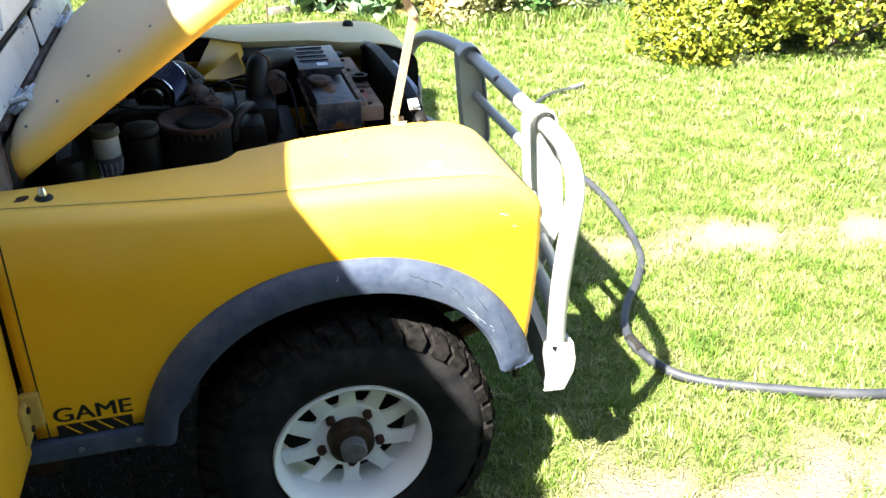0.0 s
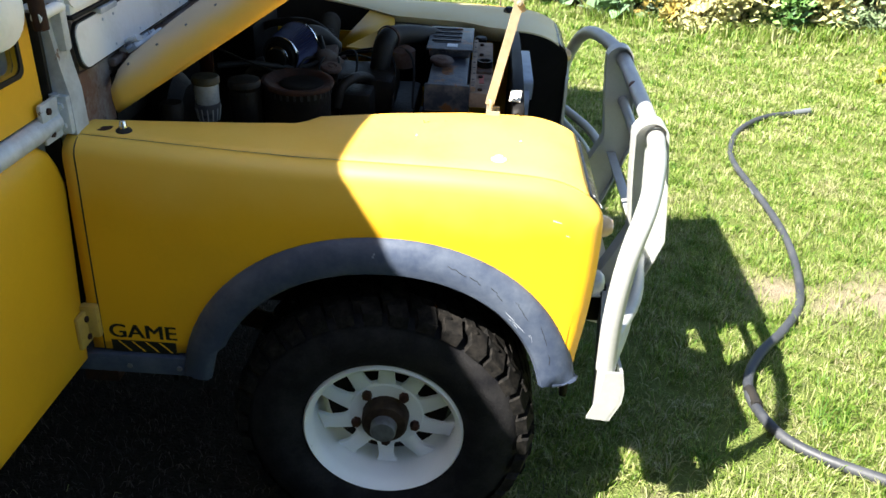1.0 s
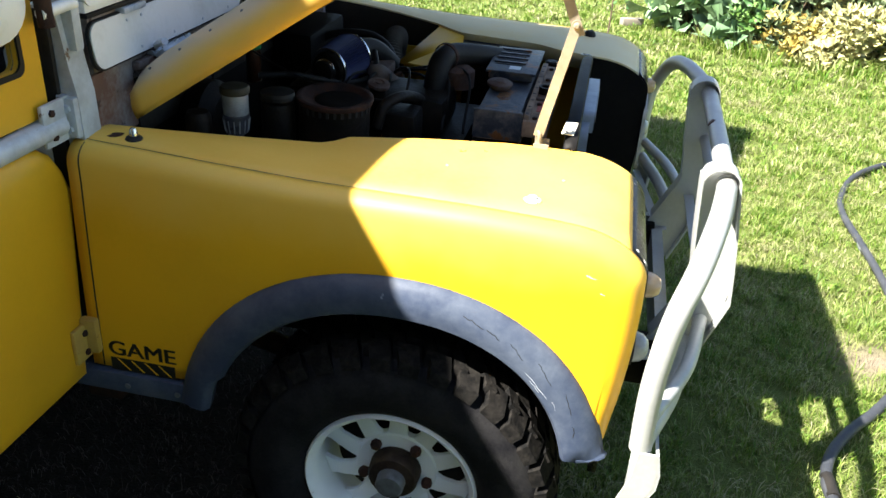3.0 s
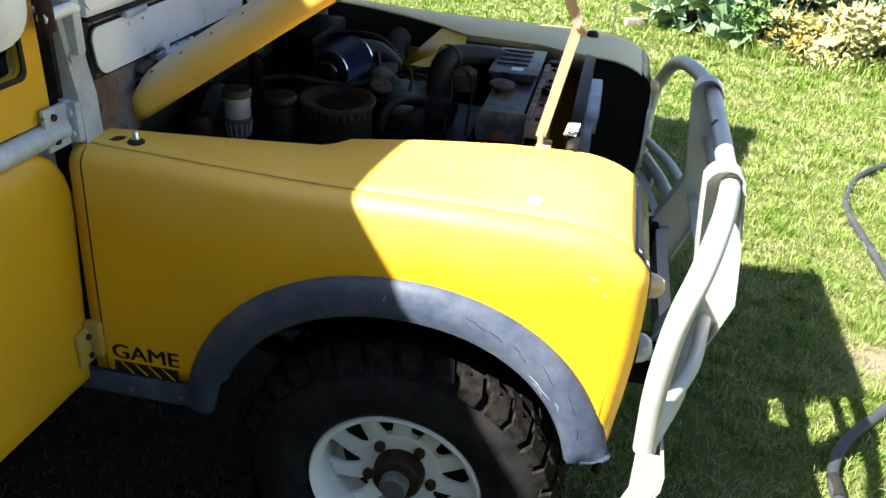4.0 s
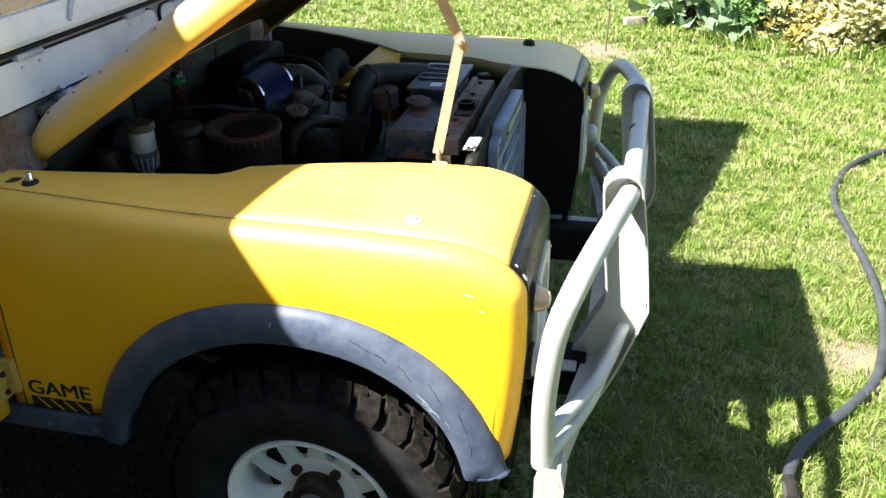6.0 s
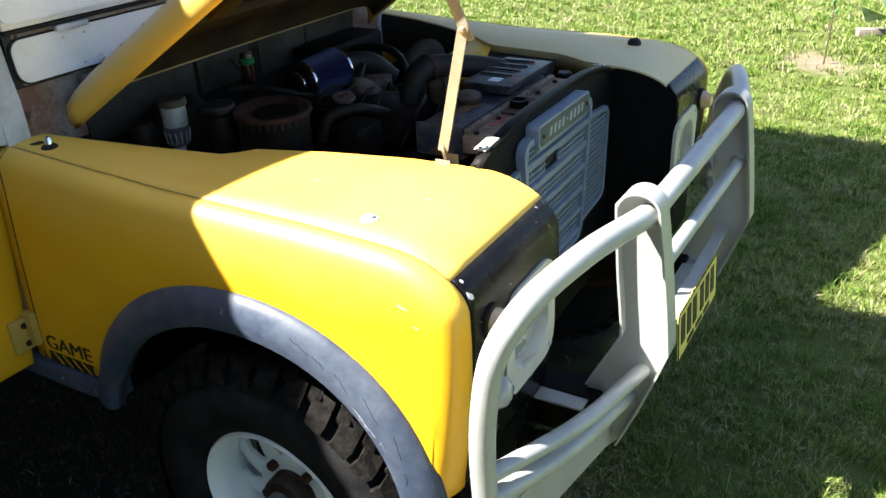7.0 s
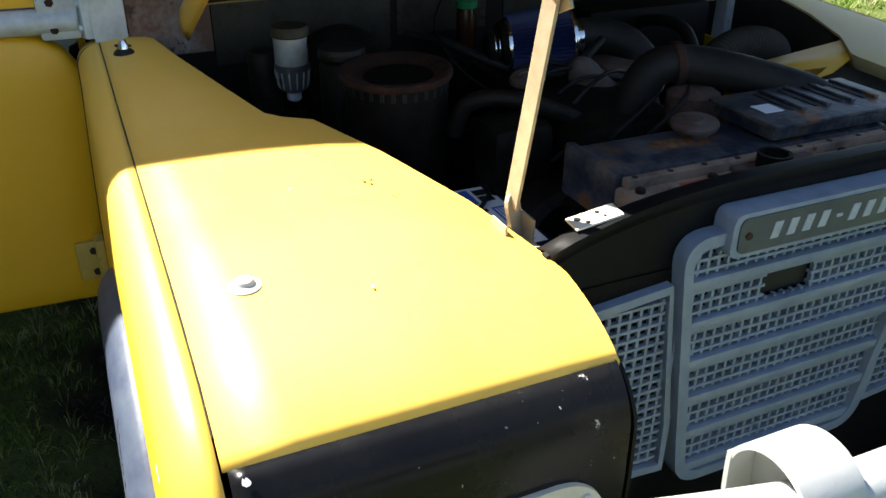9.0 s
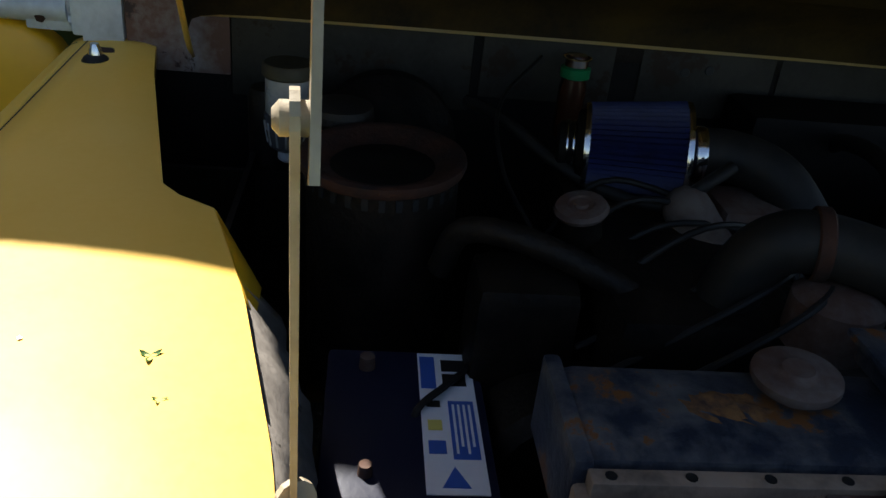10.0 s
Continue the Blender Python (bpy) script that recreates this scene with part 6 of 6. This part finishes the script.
q = [bm.verts.new(p) for p in ((-0.145, 0.522, 1.092), (0.112, 0.500, 1.090), (0.125, 0.425, 1.052), (0.0, 0.395, 1.045), (-0.12, 0.405, 1.045))]
bm.faces.new(q)
part("tray_lid", bm, HOSEBLK, tray, "dull grey black sheet", solid=0.004)
part("overflow_cap", lt([(0.020, 0), (0.022, 0.012), (0.018, 0.018), (0, 0.019)], (0.19, 0.375, 1.075), (0, 0, 1), 18), GREASE, car, "black filler cap")
# scraped sheet between the wing's inner edge and the battery, with a ragged border
bm = bmesh.new()
rg = random.Random(17)
outer, inner_e = [], []
for k in range(15):
    x = -0.10 + 0.31 * k / 14
    y = -interp(x, INNER)
    outer.append(bm.verts.new((x, y + 0.001, 1.092)))
    inner_e.append(bm.verts.new((x + rg.uniform(-0.006, 0.006), min(y + 0.045, -0.392) + rg.uniform(-0.004, 0.004), 1.030 + rg.uniform(-0.006, 0.006))))
for k in range(14):
    bm.faces.new((outer[k], outer[k + 1], inner_e[k + 1], inner_e[k]))
part("inner_sheet", bm, SCRAPED, right_wing, "scraped bare metal inner sheet", solid=0.002)

# ---- garden ----
DIRT = [(2.15, 0.74, 0.66, 0.23), (1.62, 0.80, 0.22, 0.12), (0.85, -0.90, 0.24, 0.24), (0.30, 6.25, 0.42, 0.45), (1.30, -0.95, 0.55, 0.24), (2.9, 0.6, 0.5, 0.2)]


def bare(x, y):
    """How bare the lawn is at a place, 0 to 1."""
    b = np.zeros_like(x)
    wob = 0.25 * np.sin(x * 9.1 + y * 4.3) + 0.2 * np.sin(x * 23 - y * 17) + 0.15 * np.sin(x * 41 + y * 37)
    for cx, cy, rx, ry in DIRT:
        d = np.sqrt(((x - cx) / rx) ** 2 + ((y - cy) / ry) ** 2) + wob * 0.8
        b = np.maximum(b, np.clip(1.35 - d, 0, 1))
    return b


def car_shade(x, y):
    """Earth with the shade under the vehicle put into its colour, 0 to 1."""
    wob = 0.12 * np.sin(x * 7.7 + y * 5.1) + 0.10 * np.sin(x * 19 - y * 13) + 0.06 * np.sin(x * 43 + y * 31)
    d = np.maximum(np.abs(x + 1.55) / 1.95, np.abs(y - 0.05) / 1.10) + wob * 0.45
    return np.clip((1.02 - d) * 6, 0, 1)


xs = np.concatenate(([-900, -300, -100, -40, -15, -8], np.arange(-4.5, 8.01, 0.1), [10, 14, 20, 30, 60, 150, 400, 900]))
ys = np.concatenate(([-900, -300, -100, -40, -15, -8], np.arange(-4.5, 12.01, 0.1), [14, 18, 25, 40, 80, 200, 450, 900]))
GX, GY = np.meshgrid(xs, ys)
GZ = -0.004 + 0.006 * np.sin(GX * 1.7 + 1) * np.cos(GY * 1.3) + 0.004 * np.sin(GX * 5.1) * np.sin(GY * 4.7)
GZ = np.where((np.abs(GX) > 9) | (np.abs(GY) > 13), -0.02, GZ)
me = bpy.data.meshes.new("ground")
nx, ny = len(xs), len(ys)
idx = np.arange(nx * ny).reshape(ny, nx)
faces = np.stack((idx[:-1, :-1], idx[:-1, 1:], idx[1:, 1:], idx[1:, :-1]), -1).reshape(-1, 4)
me.from_pydata(np.stack((GX, GY, GZ), -1).reshape(-1, 3).tolist(), [], faces.tolist())
att = me.attributes.new("bare", "FLOAT", "POINT")
att.data.foreach_set("value", bare(GX, GY).reshape(-1))
att = me.attributes.new("car_shade", "FLOAT", "POINT")
att.data.foreach_set("value", car_shade(GX, GY).reshape(-1))
me.polygons.foreach_set("use_smooth", [True] * len(me.polygons))
SOIL = bpy.data.materials.new("lawn_soil")
SOIL.use_nodes = True
_n, _l = SOIL.node_tree.nodes, SOIL.node_tree.links
_p = _n["Principled BSDF"]
_p.inputs["Specular IOR Level"].default_value = 0.08
_p.inputs["Roughness"].default_value = 0.95
_tc = _n.new("ShaderNodeTexCoord")
def _noise(s, d):
    t = _n.new("ShaderNodeTexNoise")
    t.inputs["Scale"].default_value, t.inputs["Detail"].default_value = s, d
    _l.new(_tc.outputs["Object"], t.inputs["Vector"])
    return t
def _mix(f, a, b):
    m = _n.new("ShaderNodeMix")
    m.data_type = "RGBA"
    for sock, val in ((m.inputs[0], f), (m.inputs[6], a), (m.inputs[7], b)):
        if isinstance(val, tuple):
            sock.default_value = (*val, 1)
        else:
            _l.new(val, sock)
    return m.outputs[2]
_n1, _n2, _n3 = _noise(2.3, 6), _noise(38, 5), _noise(120, 3)
_turf = _mix(_n2.outputs["Fac"], (0.055, 0.08, 0.018), (0.165, 0.205, 0.062))
_turf = _mix(_n1.outputs["Fac"], _turf, (0.125, 0.155, 0.043))
_earth = _mix(_n2.outputs["Fac"], (0.20, 0.157, 0.11), (0.32, 0.265, 0.197))
_att = _n.new("ShaderNodeAttribute")
_att.attribute_name = "bare"
_car_shade = _n.new("ShaderNodeAttribute")
_car_shade.attribute_name = "car_shade"
# near black earth, carrying the shade under the vehicle
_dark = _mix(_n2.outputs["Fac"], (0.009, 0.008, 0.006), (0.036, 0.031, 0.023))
_l.new(_mix(_car_shade.outputs["Fac"], _mix(_att.outputs["Fac"], _turf, _earth), _dark), _p.inputs["Base Color"])
_b = _n.new("ShaderNodeBump")
_b.inputs["Distance"].default_value = 0.02
_l.new(_n3.outputs["Fac"], _b.inputs["Height"])
_l.new(_b.outputs["Normal"], _p.inputs["Normal"])
me.materials.append(SOIL)
tagged(new("ground", me), "mown green lawn with bare sandy patches", "lawn", kind="structure")

RNG = np.random.default_rng(4)


def strands(name, x, y, h, wide, lean, mat, label, way=None):
    """Grass blades as one mesh: each a bent strip that ends in a point."""
    n = len(x)
    a = RNG.uniform(0, 2 * np.pi, n)
    b = RNG.uniform(0, 2 * np.pi, n) if way is None else way
    dx, dy = np.cos(a) * wide / 2, np.sin(a) * wide / 2
    lx, ly = np.cos(b) * lean * h, np.sin(b) * lean * h
    z0 = np.full(n, -0.012)
    V = np.empty((n, 5, 3))
    V[:, 0] = np.stack((x - dx, y - dy, z0), -1)
    V[:, 1] = np.stack((x + dx, y + dy, z0), -1)
    V[:, 2] = np.stack((x - dx * 0.8 + lx * 0.35, y - dy * 0.8 + ly * 0.35, h * 0.6), -1)
    V[:, 3] = np.stack((x + dx * 0.8 + lx * 0.35, y + dy * 0.8 + ly * 0.35, h * 0.6), -1)
    V[:, 4] = np.stack((x + lx, y + ly, h * np.maximum(0.3, 1 - 0.3 * lean)), -1)
    base = (np.arange(n) * 5)[:, None]
    T = np.concatenate((base + [[0, 1, 3]], base + [[0, 3, 2]], base + [[2, 3, 4]]), 1).reshape(-1)
    m = bpy.data.meshes.new(name)
    m.vertices.add(n * 5)
    m.vertices.foreach_set("co", V.reshape(-1))
    m.loops.add(len(T))
    m.loops.foreach_set("vertex_index", T.astype(np.int32))
    m.polygons.add(n * 3)
    m.polygons.foreach_set("loop_start", np.arange(0, n * 9, 3, dtype=np.int32))
    m.update(calc_edges=True)
    m.materials.append(mat)
    return tagged(new(name, m), label, "grass", kind="stuff")


THIN = [(1.30, 0.02, 0.26, 0.12), (1.08, 0.42, 0.20, 0.10), (0.95, -0.05, 0.18, 0.14), (1.12, -0.30, 0.22, 0.12), (1.75, 1.15, 0.16, 0.30), (0.78, 0.20, 0.14, 0.16), (1.45, 0.62, 0.20, 0.10), (1.9, -0.2, 0.3, 0.14), (1.55, 1.7, 0.2, 0.2), (1.0, 1.1, 0.2, 0.12)]


def thin(x, y):
    """Worn places where the grass stands thinner, 0 to 1."""
    b = np.zeros_like(x)
    wob = 0.3 * np.sin(x * 11.3 + y * 5.7) + 0.25 * np.sin(x * 29 - y * 21) + 0.2 * np.sin(x * 53 + y * 47)
    for cx, cy, rx, ry in THIN:
        b = np.maximum(b, np.clip(1.3 - np.sqrt(((x - cx) / rx) ** 2 + ((y - cy) / ry) ** 2) - wob * 0.7, 0, 1))
    return b


def lawn(x0, x1, y0, y1, density, tall, wide, clump=14, spread=0.011):
    """Tufts whose blades lean outwards: places, heights, widths, leans and ways."""
    n = int((x1 - x0) * (y1 - y0) * density / clump)
    cx, cy = np.repeat(RNG.uniform(x0, x1, n), clump), np.repeat(RNG.uniform(y0, y1, n), clump)
    n *= clump
    size = np.repeat(RNG.uniform(0.45, 1.25, n // clump), clump)
    ox_, oy_ = RNG.normal(0, spread, n) * size, RNG.normal(0, spread, n) * size
    x, y = cx + ox_, cy + oy_
    tuft = 0.5 + 0.5 * np.sin(x * 7.3 + 2 * np.sin(y * 3.1)) * np.sin(y * 6.1 + 2 * np.sin(x * 2.7))
    keep = RNG.uniform(0, 1, n) > np.maximum(np.maximum(bare(x, y) * 1.05, car_shade(x, y) * 0.97), thin(x, y) * 0.72)
    h = tall * size * (0.45 + 0.5 * tuft + RNG.uniform(0, 0.6, n))
    way = np.arctan2(oy_, ox_) + RNG.normal(0, 0.7, n)
    lean = RNG.uniform(0.25, 1.6, n)
    w = wide * RNG.uniform(0.6, 1.3, n)
    return x[keep], y[keep], h[keep], w[keep], lean[keep], way[keep]


for x0, x1, y0, y1, den, tall, wide in ((0.3, 2.9, -1.6, 1.2, 13000, 0.042, 0.0036), (0.2, 3.2, 1.2, 2.8, 9000, 0.045, 0.0042), (-2.2, 0.3, -2.3, -0.7, 4500, 0.038, 0.0038),
                                        (-1.2, 4.4, 2.8, 5.2, 4500, 0.05, 0.0065), (-0.9, 0.2, 0.9, 2.8, 4000, 0.045, 0.005), (-4.2, -0.9, 0.95, 2.8, 2000, 0.05, 0.008), (-9.5, -4.2, 2.8, 11.0, 600, 0.07, 0.015), (-1.1, 7.5, -5.6, -1.6, 1000, 0.05, 0.010), (5.5, 8.0, -1.6, 2.8, 700, 0.06, 0.013), (6.5, 8.0, 2.8, 5.2, 600, 0.06, 0.013), (-4.2, -1.2, 2.6, 7.0, 1500, 0.06, 0.010), (-4.2, 6.5, 5.2, 10.8, 1400, 0.065, 0.011),
                                        (2.9, 5.5, -1.6, 1.2, 2500, 0.05, 0.007), (3.2, 5.5, 1.2, 2.8, 2500, 0.05, 0.007), (4.4, 6.5, 2.8, 5.2, 1500, 0.06, 0.009)):
    x, y, h, w, ln, way = lawn(x0, x1, y0, y1, den, tall, wide, spread=0.010 if wide < 0.005 else 0.022)
    strands("grass", x, y, h, w, ln, GRASSMAT, "short sunlit green lawn grass", way)
x, y, h, w, ln, way = lawn(0.2, 3.2, -1.6, 3.2, 550, 0.050, 0.0030, 3, 0.03)
strands("dry_grass", x, y, h * 0.6, w, ln * 1.4 + 0.8, STRAW, "dry straw blades in the lawn")
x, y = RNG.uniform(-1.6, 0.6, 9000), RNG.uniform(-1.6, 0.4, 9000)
strands("grass_litter", x, y, RNG.uniform(0.010, 0.030, 9000), RNG.uniform(0.002, 0.004, 9000), RNG.uniform(0.8, 2.2, 9000), LITTER, "dead grass litter on dark earth")

# hose lying in curves on the lawn
hose = thing("garden_hose", "thick grey hose lying in curves on the lawn", "hose")
line = [(2.63, 3.55), (2.28, 3.36), (2.00, 3.02), (1.85, 2.66), (1.79, 2.36), (1.785, 1.95), (1.785, 1.55), (1.765, 1.22), (1.70, 0.87), (1.61, 0.60), (1.48, 0.39), (1.36, 0.24), (1.27, 0.10), (1.226, -0.03), (1.228, -0.15), (1.265, -0.27), (1.34, -0.355), (1.44, -0.42), (1.60, -0.50), (1.87, -0.61), (2.5, -0.74), (3.4, -0.98), (4.6, -1.6)]
part("tube", tb([(x, y, 0.026 + 0.006 * math.sin(5 * x + 3 * y)) for x, y in line], 0.019, 12, n=8), HOSE, hose)
part("taped_end", tb([(2.52, 3.495, 0.03), (2.66, 3.565, 0.035)], 0.021, 12, smoothed=False), TAPE, hose, "pale tape round the hose end")
for (xa, ya), (xb, yb), m in (((1.785, 1.93), (1.785, 1.85), TAPE), ((1.227, -0.03), (1.228, -0.13), HOSEBLK)):
    part("tape_band", tb([(xa, ya, 0.027), (xb, yb, 0.027)], 0.0210, 12, smoothed=False), m, hose)
bm = bmesh.new()
box(bm, -0.13, 0.13, -0.05, 0.05, 0.0, 0.09, bevel=0.01, m=pose(0.62, 7.65, 0.0, 0, 0, 25))
tagged(part("timber_offcut", bm, TIMBER), "pale timber offcut lying on the lawn", "timber")


# ---- plants ----
def leaves(centres, size, spread_up, rng, fold=0.25, aspect=0.5):
    """Pointed leaves, each folded on its mid rib, as one bmesh-free mesh."""
    n = len(centres)
    d = rng.normal(size=(n, 3))
    d[:, 2] = np.abs(d[:, 2]) * spread_up + rng.normal(size=n) * 0.3
    d /= np.linalg.norm(d, axis=1)[:, None]
    ref = rng.normal(size=(n, 3))
    s = np.cross(d, ref)
    s /= np.linalg.norm(s, axis=1)[:, None]
    nn = np.cross(s, d)
    L = (size * rng.uniform(0.55, 1.35, n))[:, None]
    W = L * aspect
    V = np.empty((n, 6, 3))
    V[:, 0] = centres
    V[:, 1] = centres + d * L * 0.35 + s * W * 0.5 + nn * L * fold * 0.5
    V[:, 2] = centres + d * L * 0.40
    V[:, 3] = centres + d * L * 0.35 - s * W * 0.5 + nn * L * fold * 0.5
    V[:, 4] = centres + d * L - nn * L * 0.15
    V[:, 5] = centres + d * L * 0.7 + nn * L * 0.02
    b = (np.arange(n) * 6)[:, None]
    T = np.concatenate((b + [[0, 2, 1]], b + [[0, 3, 2]], b + [[1, 2, 5]], b + [[2, 3, 5]], b + [[1, 5, 4]], b + [[5, 3, 4]]), 1).reshape(-1, 3)
    return V.reshape(-1, 3), T


def leaf_mesh(name, V, T, mat, parent, label=""):
    m = bpy.data.meshes.new(name)
    m.vertices.add(len(V))
    m.vertices.foreach_set("co", V.reshape(-1))
    m.loops.add(len(T) * 3)
    m.loops.foreach_set("vertex_index", T.reshape(-1).astype(np.int32))
    m.polygons.add(len(T))
    m.polygons.foreach_set("loop_start", np.arange(0, len(T) * 3, 3, dtype=np.int32))
    m.update(calc_edges=True)
    m.materials.append(mat)
    ob = new(name, m)
    ob.parent = parent
    if label:
        ob["label"] = label
    return ob


def shrub(name, label, x, y, wide, deep, tall, mat, size, count, seed, category="shrub", clumps=14, aspect=0.5, flowers=0, group="", up=0.8):
    """Stems from the ground and a crown of leaf clumps with gaps between."""
    rng = np.random.default_rng(seed)
    t = thing(name, label, category, group, at=(x, y, 0))
    pts = []
    for k in range(clumps):
        f = rng.uniform(0.12, 0.95)
        ang = rng.uniform(0, 2 * np.pi)
        rad = rng.uniform(0.2, 1.0) ** 0.6 * (1.0 - 0.45 * max(0, f - 0.45))
        c = np.array((np.cos(ang) * rad * wide / 2, np.sin(ang) * rad * deep / 2, f * tall))
        pts.append(c)
        bm = tb([(rng.normal() * 0.04, rng.normal() * 0.04, -0.02), tuple(c * (0.45, 0.45, 0.55)), tuple(c)], 0.010 + 0.006 * tall, 6, n=4, taper=0.3)
        part("stem", bm, BARK, t)
    cen = []
    for c in pts:
        m = count // clumps
        r = rng.uniform(0.14, 0.30) * min(wide, tall * 1.3)
        q = rng.normal(size=(m, 3))
        q /= np.linalg.norm(q, axis=1)[:, None]
        q *= (rng.uniform(0.35, 1.0, m) ** 0.5)[:, None] * r * np.array((1, 1, 0.8))
        cen.append(c + q)
    cen = np.concatenate(cen)
    cen = cen[cen[:, 2] > 0.01]
    leaf_mesh("crown", *leaves(cen, size, up, rng, aspect=aspect), mat, t)
    if flowers:
        f = cen[rng.choice(len(cen), flowers)] + (0, 0, 0.04)
        f = np.repeat(f, 6, axis=0)
        leaf_mesh("flowers", *leaves(f, 0.07, 0.8, rng, aspect=0.8), PETAL, t, "white petals")
    return t


# golden bush
for x, y, w, d, h, s in ((4.42, 4.42, 1.6, 1.3, 1.15, 1), (5.6, 4.25, 1.6, 1.4, 1.3, 2), (6.7, 4.3, 1.6, 1.4, 1.3, 3)):
    shrub("golden_bush", "dense golden green leafy bush at the edge of the lawn", x, y, w, d, h, LEAF_GOLD, 0.075, 9000, s, "bush", 26, 0.55, group="golden bushes")
# flower bed along the far edge of the lawn
rb = random.Random(12)
for k in range(26):
    f = k / 25
    for row in range(3):
        bx_, by_ = 1.35 + 5.2 * f + rb.uniform(-0.15, 0.15), interp(1.35 + 5.2 * f, [(1.35, 7.35), (2.0, 6.85), (2.8, 6.6), (4.4, 6.7), (6.6, 6.4)]) + row * 0.55 + rb.uniform(-0.15, 0.15)
        kind = rb.random()
        seed = 100 + k * 3 + row
        if bx_ < 2.0 and kind < 0.75:
            shrub("squash_plant", "broad leaved green plant with large leaves", bx_, by_, 0.8, 0.7, 0.5 + 0.15 * row, SQUASH, 0.22, 170, seed, "plant", 8, 1.0, 3 if row == 0 and kind < 0.5 else 0, "bed plants", 1.4)
        elif row == 0 and 1.95 < bx_ < 2.9:
            shrub("yellowing_plant", "yellowing wilted leafy garden plant", bx_, by_, 0.75, 0.6, 0.5, LEAF_YELLOW if kind < 0.25 else LEAF_PALE if kind < 0.6 else LEAF_GREY, 0.10, 1000, seed, "plant", 10, 0.45, 5 if kind > 0.4 else 0, "bed plants")
        elif kind < 0.30:
            shrub("pale_shrub", "pale yellowing leafy garden plant", bx_, by_, 0.75, 0.6, 0.55 + 0.2 * row, LEAF_PALE, 0.12, 900, seed, "plant", 9, 0.45, 0, "bed plants")
        elif kind < 0.70:
            shrub("grey_shrub", "grey green leafy garden shrub", bx_, by_, 0.8, 0.65, 0.6 + 0.25 * row, LEAF_GREY, 0.10, 1300, seed, "plant", 11, 0.4, 6 if kind < 0.4 and bx_ < 3 else 0, "bed plants")
        else:
            shrub("green_shrub", "dark green leafy garden shrub", bx_, by_, 0.75, 0.6, 0.5 + 0.25 * row, LEAF_GREEN, 0.10, 1200, seed, "plant", 10, 0.45, 0, "bed plants")
# rough grass at the foot of the bed
n = 5200
x = RNG.uniform(1.3, 6.6, n)
y = np.interp(x, [1.35, 2.0, 2.8, 4.4, 6.6], [6.95, 6.5, 6.25, 6.35, 5.6]) + RNG.normal(0, 0.14, n)
strands("long_grass", x, y, RNG.uniform(0.08, 0.24, n), RNG.uniform(0.006, 0.012, n), RNG.uniform(0.2, 0.9, n), GRASSMAT, "longer grass along the flower bed")
# young tree in its ring of bare earth
sap = thing("sapling", "thin young tree in a ring of bare earth", "tree", at=(0.36, 6.22, 0))
part("trunk", tb([(0, 0, -0.02), (0.01, 0.0, 0.4), (0.0, 0.02, 0.9), (0.02, 0.0, 1.5)], 0.009, 8, taper=0.4), BARK, sap)
_r = np.random.default_rng(77)
for k in range(5):
    z = 0.35 + 0.22 * k
    a = 2.1 * k
    part("twig", tb([(0.005, 0.0, z), (0.08 * math.cos(a), 0.08 * math.sin(a), z + 0.07), (0.17 * math.cos(a), 0.17 * math.sin(a), z + 0.11)], 0.004, 6, taper=0.4), BARK, sap)
leaf_mesh("crown", *leaves(np.stack((_r.normal(0, 0.10, 90), _r.normal(0, 0.10, 90), _r.uniform(0.4, 1.5, 90)), -1), 0.05, 0.8, _r), LEAF_GREEN, sap)

# two fallen leaves on the wing
for x, y, s in ((0.064, -0.520, 0.0085), (0.114, -0.502, 0.005)):
    t = thing("fallen_leaf", "small shrivelled green leaf lying on the wing", "leaf", "fallen leaves", at=(x, y, 1.113))
    lr = random.Random(int(x * 1000))
    for k in range(3):
        a = 2.2 * k + lr.uniform(-0.4, 0.4)
        c, q = math.cos(a), math.sin(a)
        bm = bmesh.new()
        rows = [[bm.verts.new((c * s * f - q * w * s * e, q * s * f + c * w * s * e, 0.001 + 0.25 * s * f * f + abs(e) * 0.12 * s)) for e in (-1, 0, 1)] for f, w in ((0, 0.06), (0.4, 0.32), (0.8, 0.25), (1.15, 0.04))]
        for A, B in zip(rows, rows[1:]):
            for j in range(2):
                bm.faces.new((A[j], A[j + 1], B[j + 1], B[j]))
        part("blade", bm, LEAF_GREEN, t)

# unseen walls added behind and beside the vehicle to block skylight
SKY_BLOCK = material("grey_skylight_block", (0.30, 0.30, 0.29), 0.8, amount=0.6, scale=4, bump=0.2)
for nm, b in (("skylight_block_rear", (-5.3, -5.15, -4.35, 2.75, -0.02, 2.60)), ("skylight_block_near", (-5.15, 3.4, -4.35, -4.20, -0.02, 4.0))):
    tagged(part(nm, bx(*b), SKY_BLOCK), "unseen grey wall added to block skylight", "wall", kind="structure")

# unseen cloth sheet added above the rear of the vehicle to cast the shade
shade_caster = thing("awning", "unseen dark cloth sheet on steel posts, added to cast the shade", "awning")
bm = bmesh.new()
prism(bm, [(-1.443, -4.18), (-1.088, -1.2), (-0.894, -0.06), (-0.285, 2.37), (-5.0, 2.50), (-5.0, -4.18)], lambda u, v, w: Vector((u, v, 2.60 + w)), 0.012)
part("cloth", bm, CANVAS, shade_caster, smooth=False)
for x, y in ((-1.50, -4.10), (-4.9, -4.10), (-4.9, 2.4)):
    part("post", tb([(x, y, -0.02), (x, y, 2.60)], 0.03, 12, smoothed=False), GALV, shade_caster)
